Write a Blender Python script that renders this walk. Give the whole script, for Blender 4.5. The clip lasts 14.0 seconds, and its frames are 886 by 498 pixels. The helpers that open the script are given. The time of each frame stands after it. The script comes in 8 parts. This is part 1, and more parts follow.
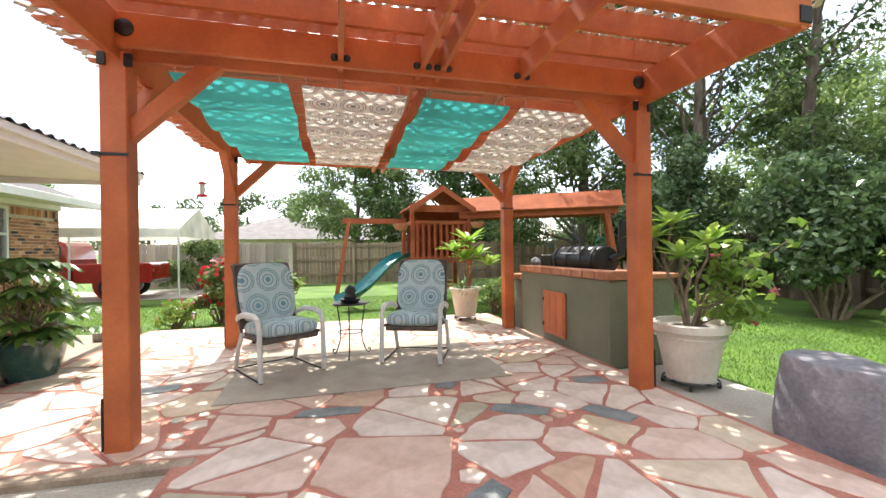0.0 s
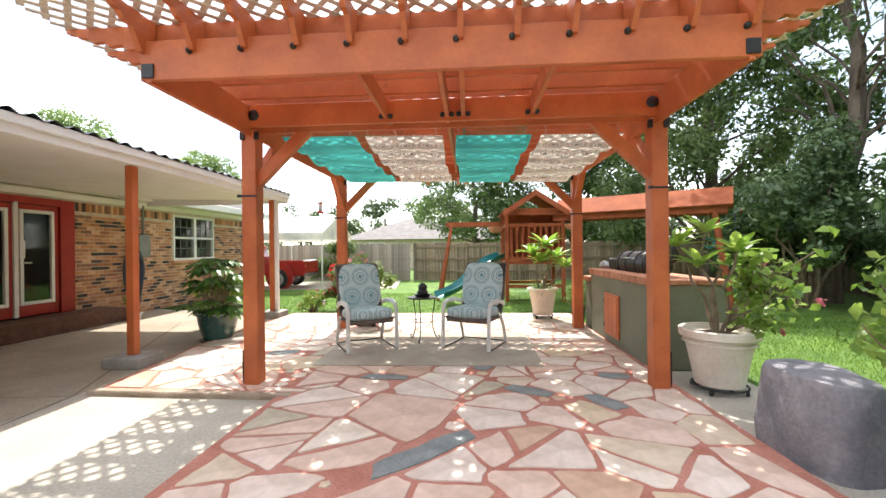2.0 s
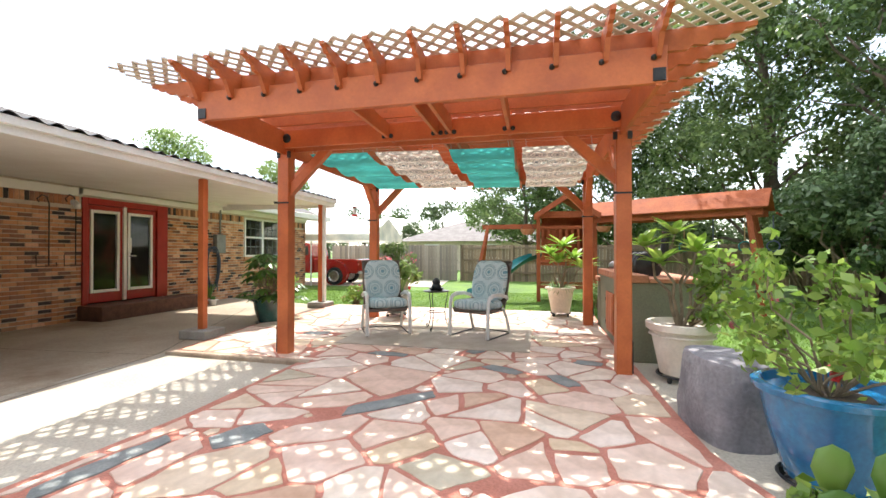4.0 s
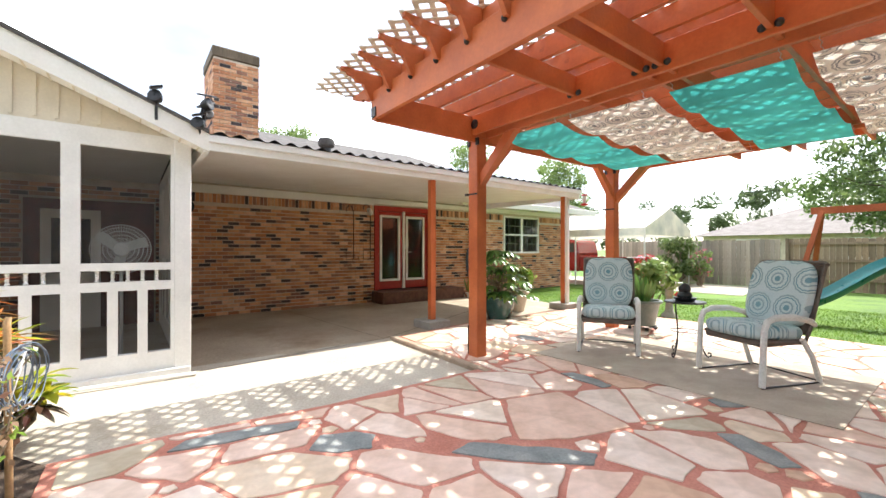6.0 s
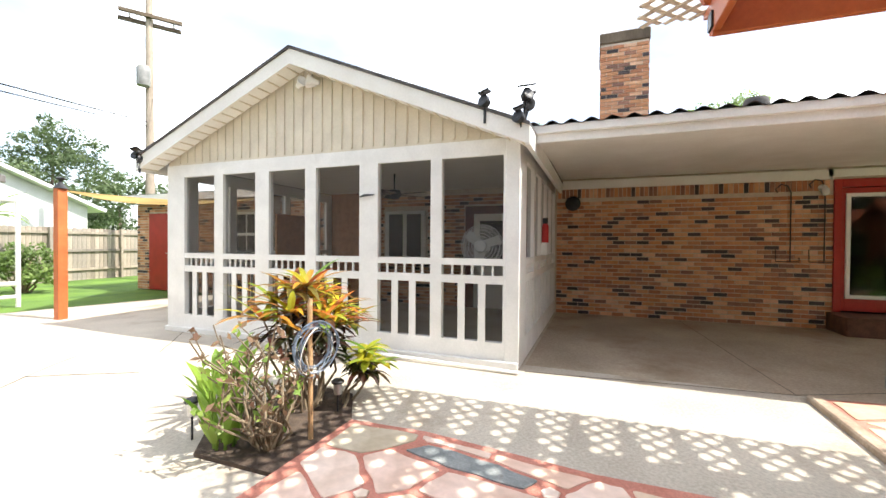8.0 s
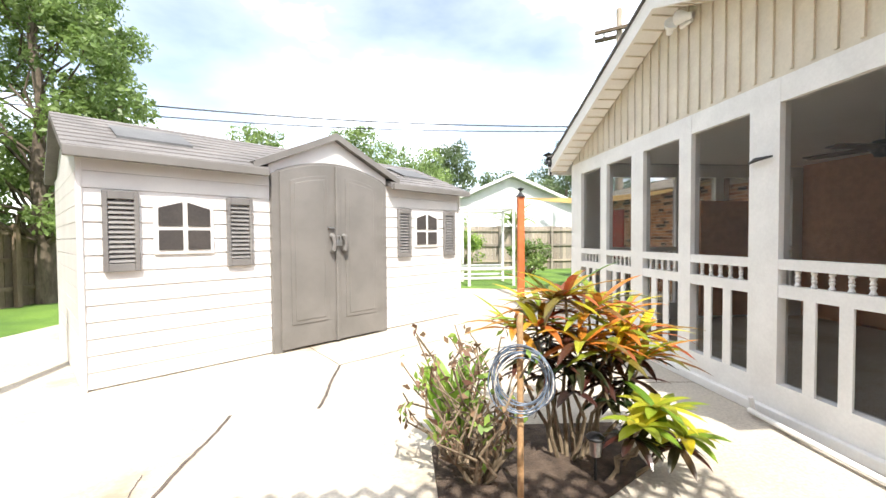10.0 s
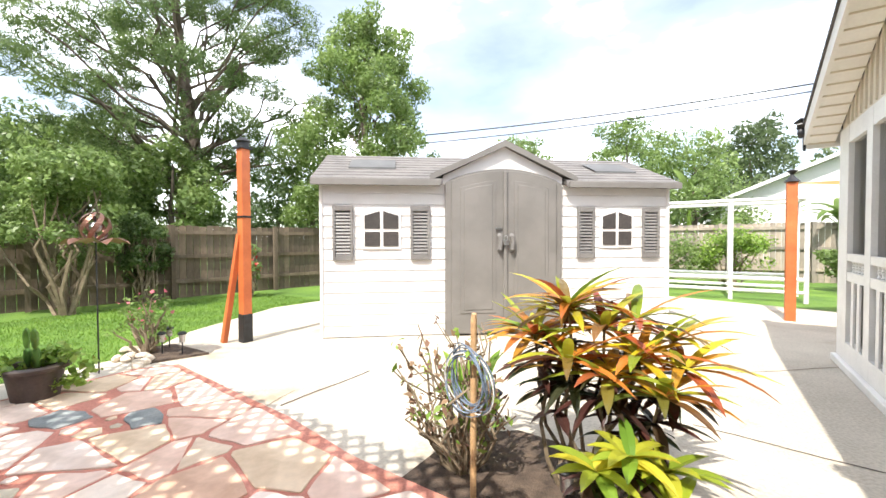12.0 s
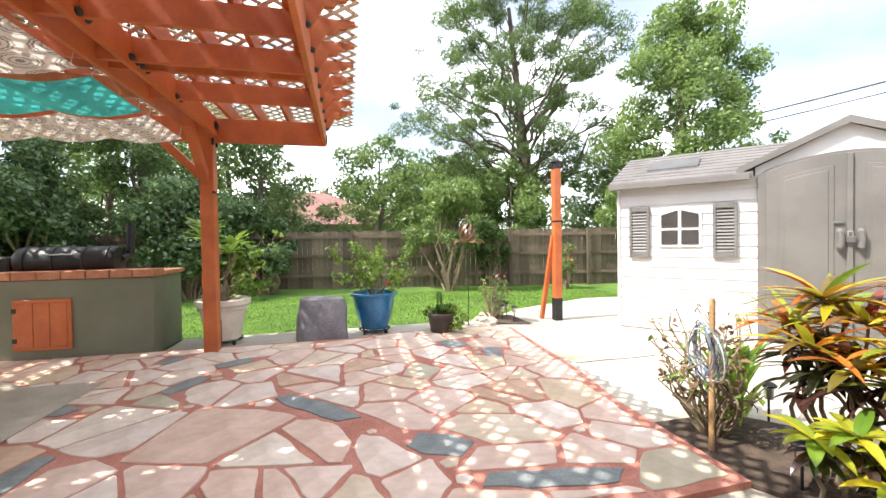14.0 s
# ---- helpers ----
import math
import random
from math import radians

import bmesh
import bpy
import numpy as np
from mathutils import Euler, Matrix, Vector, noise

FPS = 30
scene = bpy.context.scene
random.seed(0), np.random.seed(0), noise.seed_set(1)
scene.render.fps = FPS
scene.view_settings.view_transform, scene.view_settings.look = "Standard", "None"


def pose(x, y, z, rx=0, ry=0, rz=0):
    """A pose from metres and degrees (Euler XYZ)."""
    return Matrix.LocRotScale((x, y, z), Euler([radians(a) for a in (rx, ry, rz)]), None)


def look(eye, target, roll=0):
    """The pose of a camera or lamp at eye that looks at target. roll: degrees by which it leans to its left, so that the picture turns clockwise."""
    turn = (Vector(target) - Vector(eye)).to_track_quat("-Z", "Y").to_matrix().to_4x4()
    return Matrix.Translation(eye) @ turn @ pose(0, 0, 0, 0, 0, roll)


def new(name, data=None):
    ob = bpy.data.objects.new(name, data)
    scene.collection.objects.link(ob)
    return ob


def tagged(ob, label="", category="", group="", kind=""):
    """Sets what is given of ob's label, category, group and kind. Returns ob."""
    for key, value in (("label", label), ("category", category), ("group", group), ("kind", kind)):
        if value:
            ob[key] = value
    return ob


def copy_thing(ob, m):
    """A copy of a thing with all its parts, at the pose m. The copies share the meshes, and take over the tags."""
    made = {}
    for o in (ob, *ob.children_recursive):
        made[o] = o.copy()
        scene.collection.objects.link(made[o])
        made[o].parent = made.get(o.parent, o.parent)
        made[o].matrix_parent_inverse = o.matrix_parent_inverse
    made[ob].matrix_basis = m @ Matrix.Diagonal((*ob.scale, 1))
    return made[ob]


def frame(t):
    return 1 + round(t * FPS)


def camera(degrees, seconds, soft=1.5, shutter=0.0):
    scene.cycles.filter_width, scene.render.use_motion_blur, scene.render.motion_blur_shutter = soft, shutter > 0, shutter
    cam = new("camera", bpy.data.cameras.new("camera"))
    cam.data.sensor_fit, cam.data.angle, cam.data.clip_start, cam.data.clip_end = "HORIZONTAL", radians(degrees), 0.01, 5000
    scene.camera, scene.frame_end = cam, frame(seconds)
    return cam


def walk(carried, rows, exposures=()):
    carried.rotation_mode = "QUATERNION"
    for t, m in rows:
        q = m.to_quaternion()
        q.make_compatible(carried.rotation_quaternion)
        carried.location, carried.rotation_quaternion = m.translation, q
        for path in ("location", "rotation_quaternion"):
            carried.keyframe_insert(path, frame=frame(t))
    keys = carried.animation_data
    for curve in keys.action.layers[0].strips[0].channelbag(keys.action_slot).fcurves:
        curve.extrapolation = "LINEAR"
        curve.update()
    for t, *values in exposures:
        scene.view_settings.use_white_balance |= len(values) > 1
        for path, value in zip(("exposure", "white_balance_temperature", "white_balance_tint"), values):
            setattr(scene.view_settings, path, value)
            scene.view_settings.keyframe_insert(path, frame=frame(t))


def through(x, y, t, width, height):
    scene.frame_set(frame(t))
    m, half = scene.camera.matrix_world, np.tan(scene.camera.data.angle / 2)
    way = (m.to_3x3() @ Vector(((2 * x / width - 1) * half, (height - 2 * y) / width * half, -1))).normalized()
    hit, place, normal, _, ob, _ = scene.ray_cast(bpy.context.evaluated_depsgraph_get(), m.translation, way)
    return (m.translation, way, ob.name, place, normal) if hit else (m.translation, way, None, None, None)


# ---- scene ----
cam = camera(94.6, 14.0)
PATH = [
    (0, (0.366, 0.546, 1.294), (0.874, 2.48, 1.297), -0.8),
    (0.5, (0.722, 0.485, 1.275), (0.98, 2.469, 1.287), -0.6),
    (1, (0.947, 0.263, 1.292), (0.968, 2.262, 1.307), -0.5),
    (1.5, (1.109, -0.069, 1.335), (0.992, 1.927, 1.353), -0.4),
    (2, (1.232, -0.409, 1.376), (1.104, 1.587, 1.376), -0.7),
    (2.2, (1.276, -0.551, 1.364), (1.148, 1.445, 1.368), -0.7),
    (4.3, (2.317, -1.027, 1.309), (1.789, 0.902, 1.324), 0.1),
    (4.5, (2.429, -0.892, 1.309), (1.827, 1.016, 1.322), 0.1),
    (5, (2.635, -0.489, 1.29), (1.683, 1.27, 1.301), -0.0),
    (5.5, (2.692, -0.048, 1.305), (1.395, 1.475, 1.311), -0.0),
    (6, (2.648, 0.391, 1.278), (1.061, 1.609, 1.282), 0.0),
    (6.5, (2.548, 0.799, 1.258), (0.693, 1.547, 1.26), 0.2),
    (7, (2.379, 1.19, 1.277), (0.418, 1.582, 1.271), 0.5),
    (7.5, (2.156, 1.492, 1.3), (0.163, 1.324, 1.29), 0.3),
    (8, (1.864, 1.697, 1.306), (-0.008, 0.994, 1.282), 0.4),
    (8.5, (1.57, 1.854, 1.335), (-0.017, 0.638, 1.306), 0.3),
    (9, (1.225, 1.904, 1.319), (0.1, 0.25, 1.292), 0.2),
    (9.2, (1.057, 1.925, 1.321), (0.131, 0.152, 1.295), -0.1),
    (11.3, (-1.098, 1.843, 1.311), (-0.427, -0.04, 1.25), -0.2),
    (11.5, (-1.204, 1.762, 1.315), (-0.427, -0.079, 1.258), -0.3),
    (12, (-1.425, 1.704, 1.309), (-0.314, 0.042, 1.261), -0.2),
    (12.5, (-1.628, 1.787, 1.308), (-0.199, 0.388, 1.265), -0.3),
    (13, (-1.854, 1.873, 1.351), (-0.279, 0.641, 1.303), -0.4),
    (13.5, (-2.143, 1.944, 1.319), (-0.309, 1.149, 1.278), -0.7),
    (14, (-2.483, 2.087, 1.307), (-0.536, 1.632, 1.27), -0.9),
]
walk(cam, [(t, look(eye, aim, lean)) for t, eye, aim, lean in PATH], [(0.0, 1.02), (4.5, 1.09), (7.3, 1.14), (9.0, 1.0), (11.5, 0.98), (14.0, 1.02)])

# ---- light ----
SUN_WAY = Vector((0.06, -0.74, -1.0)).normalized()      # the way the sunlight travels
world = bpy.data.worlds.new("sky")
scene.world = world
world.use_nodes = True
wn, wl = world.node_tree.nodes, world.node_tree.links
wn.clear()
w_out = wn.new("ShaderNodeOutputWorld")
w_bg = wn.new("ShaderNodeBackground")
w_sky = wn.new("ShaderNodeTexSky")
w_sky.sky_type = "NISHITA"
w_sky.sun_disc = False
w_sky.sun_elevation = math.asin(-SUN_WAY.z)
w_sky.sun_rotation = math.atan2(-SUN_WAY.x, -SUN_WAY.y)
w_sky.air_density, w_sky.dust_density = 1.0, 1.5
w_coord = wn.new("ShaderNodeTexCoord")
w_map = wn.new("ShaderNodeMapping")
w_map.inputs["Scale"].default_value = (1.0, 1.0, 2.4)
w_noise = wn.new("ShaderNodeTexNoise")
w_noise.inputs["Scale"].default_value = 2.1
w_noise.inputs["Detail"].default_value = 7
w_noise.inputs["Roughness"].default_value = 0.52
w_ramp = wn.new("ShaderNodeValToRGB")
w_ramp.color_ramp.elements[0].position, w_ramp.color_ramp.elements[1].position = 0.32, 0.75
w_ramp.color_ramp.elements[0].color = (0.05, 0.05, 0.05, 1)
w_ramp.color_ramp.elements.new(0.47).color = (0.095, 0.095, 0.095, 1)
w_ramp.color_ramp.elements.new(0.54).color = (0.28, 0.28, 0.28, 1)
w_mix = wn.new("ShaderNodeMixRGB")
w_mix.inputs["Color2"].default_value = (28.0, 28.4, 29.0, 1)
w_bg.inputs["Strength"].default_value = 0.124
wl.new(w_coord.outputs["Generated"], w_map.inputs["Vector"])
wl.new(w_map.outputs["Vector"], w_noise.inputs["Vector"])
wl.new(w_noise.outputs["Fac"], w_ramp.inputs["Fac"])
wl.new(w_ramp.outputs["Color"], w_mix.inputs["Fac"])
wl.new(w_sky.outputs["Color"], w_mix.inputs["Color1"])
wl.new(w_mix.outputs["Color"], w_bg.inputs["Color"])
wl.new(w_bg.outputs["Background"], w_out.inputs["Surface"])
sun = new("sun", bpy.data.lights.new("sun", "SUN"))
sun.data.energy, sun.data.angle, sun.data.color = 4.3, radians(0.55), (1.0, 0.95, 0.87)
sun.matrix_world = look(Vector((0, 0, 30)), Vector((0, 0, 30)) + SUN_WAY)

# ---- materials ----


def nodes_of(name):
    m = bpy.data.materials.new(name)
    m.use_nodes = True
    nt = m.node_tree
    return m, nt, nt.nodes, nt.links, nt.nodes["Principled BSDF"]


def ramp(nt, stops):
    r = nt.nodes.new("ShaderNodeValToRGB")
    while len(r.color_ramp.elements) < len(stops):
        r.color_ramp.elements.new(0.5)
    for e, (p, c) in zip(r.color_ramp.elements, stops):
        e.position, e.color = p, (*c, 1)
    return r


def noise_tex(nt, scale, detail=5, stretch=(1, 1, 1), rough=0.55):
    c, mp, n = nt.nodes.new("ShaderNodeTexCoord"), nt.nodes.new("ShaderNodeMapping"), nt.nodes.new("ShaderNodeTexNoise")
    mp.inputs["Scale"].default_value = stretch
    n.inputs["Scale"].default_value, n.inputs["Detail"].default_value, n.inputs["Roughness"].default_value = scale, detail, rough
    nt.links.new(c.outputs["Object"], mp.inputs["Vector"])
    nt.links.new(mp.outputs["Vector"], n.inputs["Vector"])
    return n


def mixed(nt, fac, a, b, kind="MIX"):
    m = nt.nodes.new("ShaderNodeMixRGB")
    m.blend_type = kind
    for key, v in (("Fac", fac), ("Color1", a), ("Color2", b)):
        if isinstance(v, (int, float)):
            m.inputs[key].default_value = v
        elif isinstance(v, tuple):
            m.inputs[key].default_value = (*v, 1)
        else:
            nt.links.new(v, m.inputs[key])
    return m.outputs["Color"]


def mat(name, dark, light, rough=0.7, scale=6.0, fine=60.0, bump=0.15, metal=0.0, stretch=(1, 1, 1), pick="", hues=(), stain=None, coat=0.0, spread=(0.35, 0.65), grain=0.22):
    """A surface with two scales of variation; pick: 'object' or 'island' picks a hue for each piece."""
    m, nt, nd, lk, bsdf = nodes_of(name)
    big, small = noise_tex(nt, scale, 5, stretch), noise_tex(nt, fine, 4, stretch)
    r = ramp(nt, [(spread[0], dark), (spread[1], light)])
    lk.new(big.outputs["Fac"], r.inputs["Fac"])
    col = r.outputs["Color"]
    if pick:
        src = nd.new("ShaderNodeObjectInfo" if pick == "object" else "ShaderNodeNewGeometry")
        hr = ramp(nt, [(i / max(1, len(hues)), h) for i, h in enumerate(hues)])
        hr.color_ramp.interpolation = "CONSTANT"
        lk.new(src.outputs["Random" if pick == "object" else "Random Per Island"], hr.inputs["Fac"])
        col = mixed(nt, 1.0, hr.outputs["Color"], col, "MULTIPLY")
    fr = ramp(nt, [(0.3, (1 - grain,) * 3), (0.7, (1 + grain * 0.45,) * 3)])
    lk.new(small.outputs["Fac"], fr.inputs["Fac"])
    col = mixed(nt, 1.0, col, fr.outputs["Color"], "MULTIPLY")
    if stain:
        s = noise_tex(nt, stain[1], 6, (1, 1, 1), 0.65)
        sr = ramp(nt, [(stain[2], (0, 0, 0)), (stain[2] + 0.16, (1, 1, 1))])
        lk.new(s.outputs["Fac"], sr.inputs["Fac"])
        col = mixed(nt, sr.outputs["Color"], col, stain[0])
    lk.new(col, bsdf.inputs["Base Color"])
    rr = nd.new("ShaderNodeMapRange")
    rr.inputs["To Min"].default_value, rr.inputs["To Max"].default_value = max(0.02, rough - 0.1), min(1, rough + 0.1)
    lk.new(big.outputs["Fac"], rr.inputs["Value"])
    lk.new(rr.outputs["Result"], bsdf.inputs["Roughness"])
    bsdf.inputs["Metallic"].default_value = metal
    bsdf.inputs["Coat Weight"].default_value = coat
    if bump:
        b = nd.new("ShaderNodeBump")
        b.inputs["Strength"].default_value, b.inputs["Distance"].default_value = bump, 0.01
        lk.new(small.outputs["Fac"], b.inputs["Height"])
        lk.new(b.outputs["Normal"], bsdf.inputs["Normal"])
    return m


def leaf_mat(name, hues, rough=0.45, through=0.35):
    """Leaves: each one has its own hue, and light comes through."""
    m, nt, nd, lk, bsdf = nodes_of(name)
    g = nd.new("ShaderNodeNewGeometry")
    r = ramp(nt, [(i / max(1, len(hues) - 1), h) for i, h in enumerate(hues)])
    lk.new(g.outputs["Random Per Island"], r.inputs["Fac"])
    n = noise_tex(nt, 1.3, 3)
    nr = ramp(nt, [(0.3, (0.65, 0.68, 0.65)), (0.7, (1.25, 1.2, 1.1))])
    lk.new(n.outputs["Fac"], nr.inputs["Fac"])
    col = mixed(nt, 1.0, r.outputs["Color"], nr.outputs["Color"], "MULTIPLY")
    lk.new(col, bsdf.inputs["Base Color"])
    bsdf.inputs["Roughness"].default_value = rough
    t = nd.new("ShaderNodeBsdfTranslucent")
    lk.new(col, t.inputs["Color"])
    mix = nd.new("ShaderNodeMixShader")
    mix.inputs["Fac"].default_value = through
    lk.new(bsdf.outputs["BSDF"], mix.inputs[1])
    lk.new(t.outputs["BSDF"], mix.inputs[2])
    lk.new(mix.outputs["Shader"], nd["Material Output"].inputs["Surface"])
    return m


def calc(nt, op, a, b=None):
    n = nt.nodes.new("ShaderNodeMath")
    n.operation = op
    for i, v in enumerate((a, b)):
        if v is None:
            continue
        if isinstance(v, (int, float)):
            n.inputs[i].default_value = v
        else:
            nt.links.new(v, n.inputs[i])
    return n.outputs[0]


def medallion_mat(name, ground, inks, cell, through=0.0, axes=("X", "Y")):
    """Woven cloth printed with rows of round medallions."""
    m, nt, nd, lk, bsdf = nodes_of(name)
    c = nd.new("ShaderNodeTexCoord")
    s = nd.new("ShaderNodeSeparateXYZ")
    lk.new(c.outputs["Object"], s.inputs[0])
    u, v = calc(nt, "DIVIDE", s.outputs[axes[0]], cell), calc(nt, "DIVIDE", s.outputs[axes[1]], cell)
    odd = calc(nt, "MULTIPLY", calc(nt, "PINGPONG", calc(nt, "FLOOR", v), 1.0), 0.5)
    u = calc(nt, "ADD", u, odd)
    fu, fv = calc(nt, "SUBTRACT", calc(nt, "FRACT", u), 0.5), calc(nt, "SUBTRACT", calc(nt, "FRACT", v), 0.5)
    rad = calc(nt, "SQRT", calc(nt, "ADD", calc(nt, "MULTIPLY", fu, fu), calc(nt, "MULTIPLY", fv, fv)))
    ang = calc(nt, "ARCTAN2", fv, fu)
    petals = calc(nt, "MULTIPLY", calc(nt, "SINE", calc(nt, "MULTIPLY", ang, 14.0)), 0.012)
    rp = calc(nt, "ADD", rad, petals)
    stops = [(0.0, inks[0]), (0.10, ground), (0.17, inks[1]), (0.23, ground), (0.33, inks[0]), (0.37, ground), (0.41, inks[1]), (0.455, ground)]
    r = ramp(nt, stops)
    r.color_ramp.interpolation = "CONSTANT"
    lk.new(rp, r.inputs["Fac"])
    cellid = nd.new("ShaderNodeTexWhiteNoise")
    comb = nd.new("ShaderNodeCombineXYZ")
    lk.new(calc(nt, "FLOOR", u), comb.inputs[0])
    lk.new(calc(nt, "FLOOR", v), comb.inputs[1])
    lk.new(comb.outputs[0], cellid.inputs["Vector"])
    fade = calc(nt, "MULTIPLY", cellid.outputs["Value"], 0.3)
    col = mixed(nt, fade, r.outputs["Color"], inks[2])
    n = noise_tex(nt, 240, 3)
    nr = ramp(nt, [(0.3, (0.82, 0.82, 0.82)), (0.7, (1.08, 1.08, 1.08))])
    lk.new(n.outputs["Fac"], nr.inputs["Fac"])
    col = mixed(nt, 1.0, col, nr.outputs["Color"], "MULTIPLY")
    lk.new(col, bsdf.inputs["Base Color"])
    bsdf.inputs["Roughness"].default_value = 0.9
    if through:
        t = nd.new("ShaderNodeBsdfTranslucent")
        lk.new(col, t.inputs["Color"])
        mix = nd.new("ShaderNodeMixShader")
        mix.inputs["Fac"].default_value = through
        lk.new(bsdf.outputs["BSDF"], mix.inputs[1])
        lk.new(t.outputs["BSDF"], mix.inputs[2])
        lk.new(mix.outputs["Shader"], nd["Material Output"].inputs["Surface"])
    return m


def screen_mat(name, colour, opening):
    """Fine insect screen: mostly open, with dark threads too small to tell apart."""
    m, nt, nd, lk, bsdf = nodes_of(name)
    bsdf.inputs["Base Color"].default_value = (*colour, 1)
    bsdf.inputs["Roughness"].default_value = 0.6
    t = nd.new("ShaderNodeBsdfTransparent")
    mix = nd.new("ShaderNodeMixShader")
    mix.inputs["Fac"].default_value = opening
    lk.new(bsdf.outputs["BSDF"], mix.inputs[1])
    lk.new(t.outputs["BSDF"], mix.inputs[2])
    lk.new(mix.outputs["Shader"], nd["Material Output"].inputs["Surface"])
    return m


def glass_mat(name, tint=(0.9, 0.95, 0.95)):
    m, nt, nd, lk, bsdf = nodes_of(name)
    bsdf.inputs["Base Color"].default_value = (*tint, 1)
    bsdf.inputs["Roughness"].default_value = 0.02
    bsdf.inputs["Transmission Weight"].default_value = 1.0
    bsdf.inputs["IOR"].default_value = 1.45
    return m


CEDAR = mat("stained_cedar", (0.44, 0.108, 0.032), (0.60, 0.165, 0.050), 0.5, 2.2, 38, 0.10, stretch=(1, 1, 1), stain=((0.22, 0.06, 0.02), 3.5, 0.68), grain=0.09)
CEDAR_RED = mat("playset_wood", (0.27, 0.075, 0.034), (0.38, 0.115, 0.05), 0.8, 2.5, 40, 0.25)
CEDAR_RED.node_tree.nodes["Principled BSDF"].inputs["Specular IOR Level"].default_value = 0.12
LATTICE = mat("painted_lattice", (0.62, 0.52, 0.42), (0.75, 0.66, 0.55), 0.6, 8, 60, 0.1)
BLACK_IRON = mat("black_iron", (0.008, 0.008, 0.009), (0.022, 0.022, 0.024), 0.45, 14, 90, 0.12)
WHITE_PAINT = mat("white_paint", (0.74, 0.73, 0.70), (0.83, 0.82, 0.79), 0.5, 3, 50, 0.03, stain=((0.62, 0.59, 0.53), 5, 0.76), grain=0.05)
CEILING_PAINT = mat("cream_paint", (0.78, 0.75, 0.69), (0.85, 0.83, 0.78), 0.6, 2, 40, 0.03, grain=0.04)
BEIGE = mat("beige_siding", (0.64, 0.575, 0.46), (0.72, 0.655, 0.53), 0.6, 3, 50, 0.04, grain=0.06)
RED_PAINT = mat("red_paint", (0.33, 0.018, 0.014), (0.42, 0.028, 0.020), 0.38, 4, 60, 0.04, grain=0.06)
SHINGLE = mat("grey_shingle", (0.065, 0.06, 0.058), (0.13, 0.12, 0.115), 0.9, 5, 70, 0.5)
CORRUGATED = mat("dark_corrugated", (0.03, 0.028, 0.028), (0.06, 0.055, 0.055), 0.55, 5, 60, 0.15)
MORTAR = mat("brick_mortar", (0.58, 0.49, 0.39), (0.71, 0.62, 0.50), 0.95, 4, 90, 0.4)
BRICK_HUES = ((0.530, 0.273, 0.150), (0.636, 0.360, 0.216), (0.382, 0.180, 0.102), (0.700, 0.441, 0.282), (0.466, 0.220, 0.120), (0.075, 0.062, 0.064), (0.572, 0.302, 0.156), (0.424, 0.232, 0.150),
              (0.668, 0.406, 0.252), (0.509, 0.249, 0.132), (0.233, 0.133, 0.102), (0.604, 0.336, 0.198), (0.551, 0.313, 0.192), (0.720, 0.487, 0.336), (0.445, 0.203, 0.108), (0.055, 0.048, 0.052), (0.625, 0.371, 0.228), (0.530, 0.278, 0.168), (0.318, 0.174, 0.126), (0.594, 0.313, 0.168))
BRICK = mat("brick", (0.96, 0.88, 0.83), (1.20, 1.11, 1.04), 0.9, 9, 70, 0.45, pick="object", hues=BRICK_HUES)
BRICK_REST = mat("brick_rest", (0.96, 0.88, 0.83), (1.20, 1.11, 1.04), 0.9, 9, 70, 0.45, pick="island", hues=BRICK_HUES)
CONCRETE = mat("concrete", (0.43, 0.385, 0.315), (0.56, 0.51, 0.425), 0.9, 0.9, 45, 0.3, stain=((0.31, 0.25, 0.18), 0.8, 0.55))
CONCRETE_OLD = mat("old_concrete", (0.33, 0.27, 0.20), (0.45, 0.375, 0.285), 0.85, 0.8, 40, 0.3, stain=((0.26, 0.19, 0.13), 0.7, 0.52))
CONCRETE_GREY = mat("grey_concrete", (0.30, 0.28, 0.25), (0.42, 0.40, 0.36), 0.9, 5, 60, 0.35)
KERB = mat("worn_kerb", (0.30, 0.22, 0.155), (0.47, 0.37, 0.28), 0.9, 3, 40, 0.35)
JOINT = mat("joint_filler", (0.07, 0.055, 0.045), (0.14, 0.11, 0.09), 0.95, 8, 60, 0.3)
STONE_HUES = ((0.72, 0.54, 0.45), (0.76, 0.62, 0.53), (0.70, 0.50, 0.40), (0.76, 0.65, 0.55), (0.66, 0.52, 0.37), (0.78, 0.66, 0.58), (0.72, 0.53, 0.43), (0.52, 0.46, 0.35),
              (0.75, 0.59, 0.50), (0.60, 0.40, 0.29), (0.75, 0.61, 0.52), (0.68, 0.55, 0.42), (0.73, 0.61, 0.53))
FLAG = mat("flagstone", (0.84, 0.78, 0.72), (1.10, 1.10, 1.10), 0.72, 3.4, 16, 0.35, pick="object", hues=STONE_HUES, stain=((0.55, 0.38, 0.28), 1.9, 0.62), grain=0.10)
SLATE = mat("slate", (0.17, 0.19, 0.19), (0.29, 0.305, 0.295), 0.7, 5, 60, 0.35, stain=((0.30, 0.25, 0.20), 3, 0.64))
RED_MORTAR = mat("red_mortar", (0.44, 0.165, 0.115), (0.57, 0.25, 0.19), 0.95, 3, 70, 0.5)
SOIL = mat("mulch", (0.045, 0.030, 0.022), (0.12, 0.085, 0.06), 0.95, 14, 90, 0.8)
GRASS = mat("lawn", (0.07, 0.145, 0.018), (0.135, 0.24, 0.03), 0.9, 1.1, 120, 0.8)
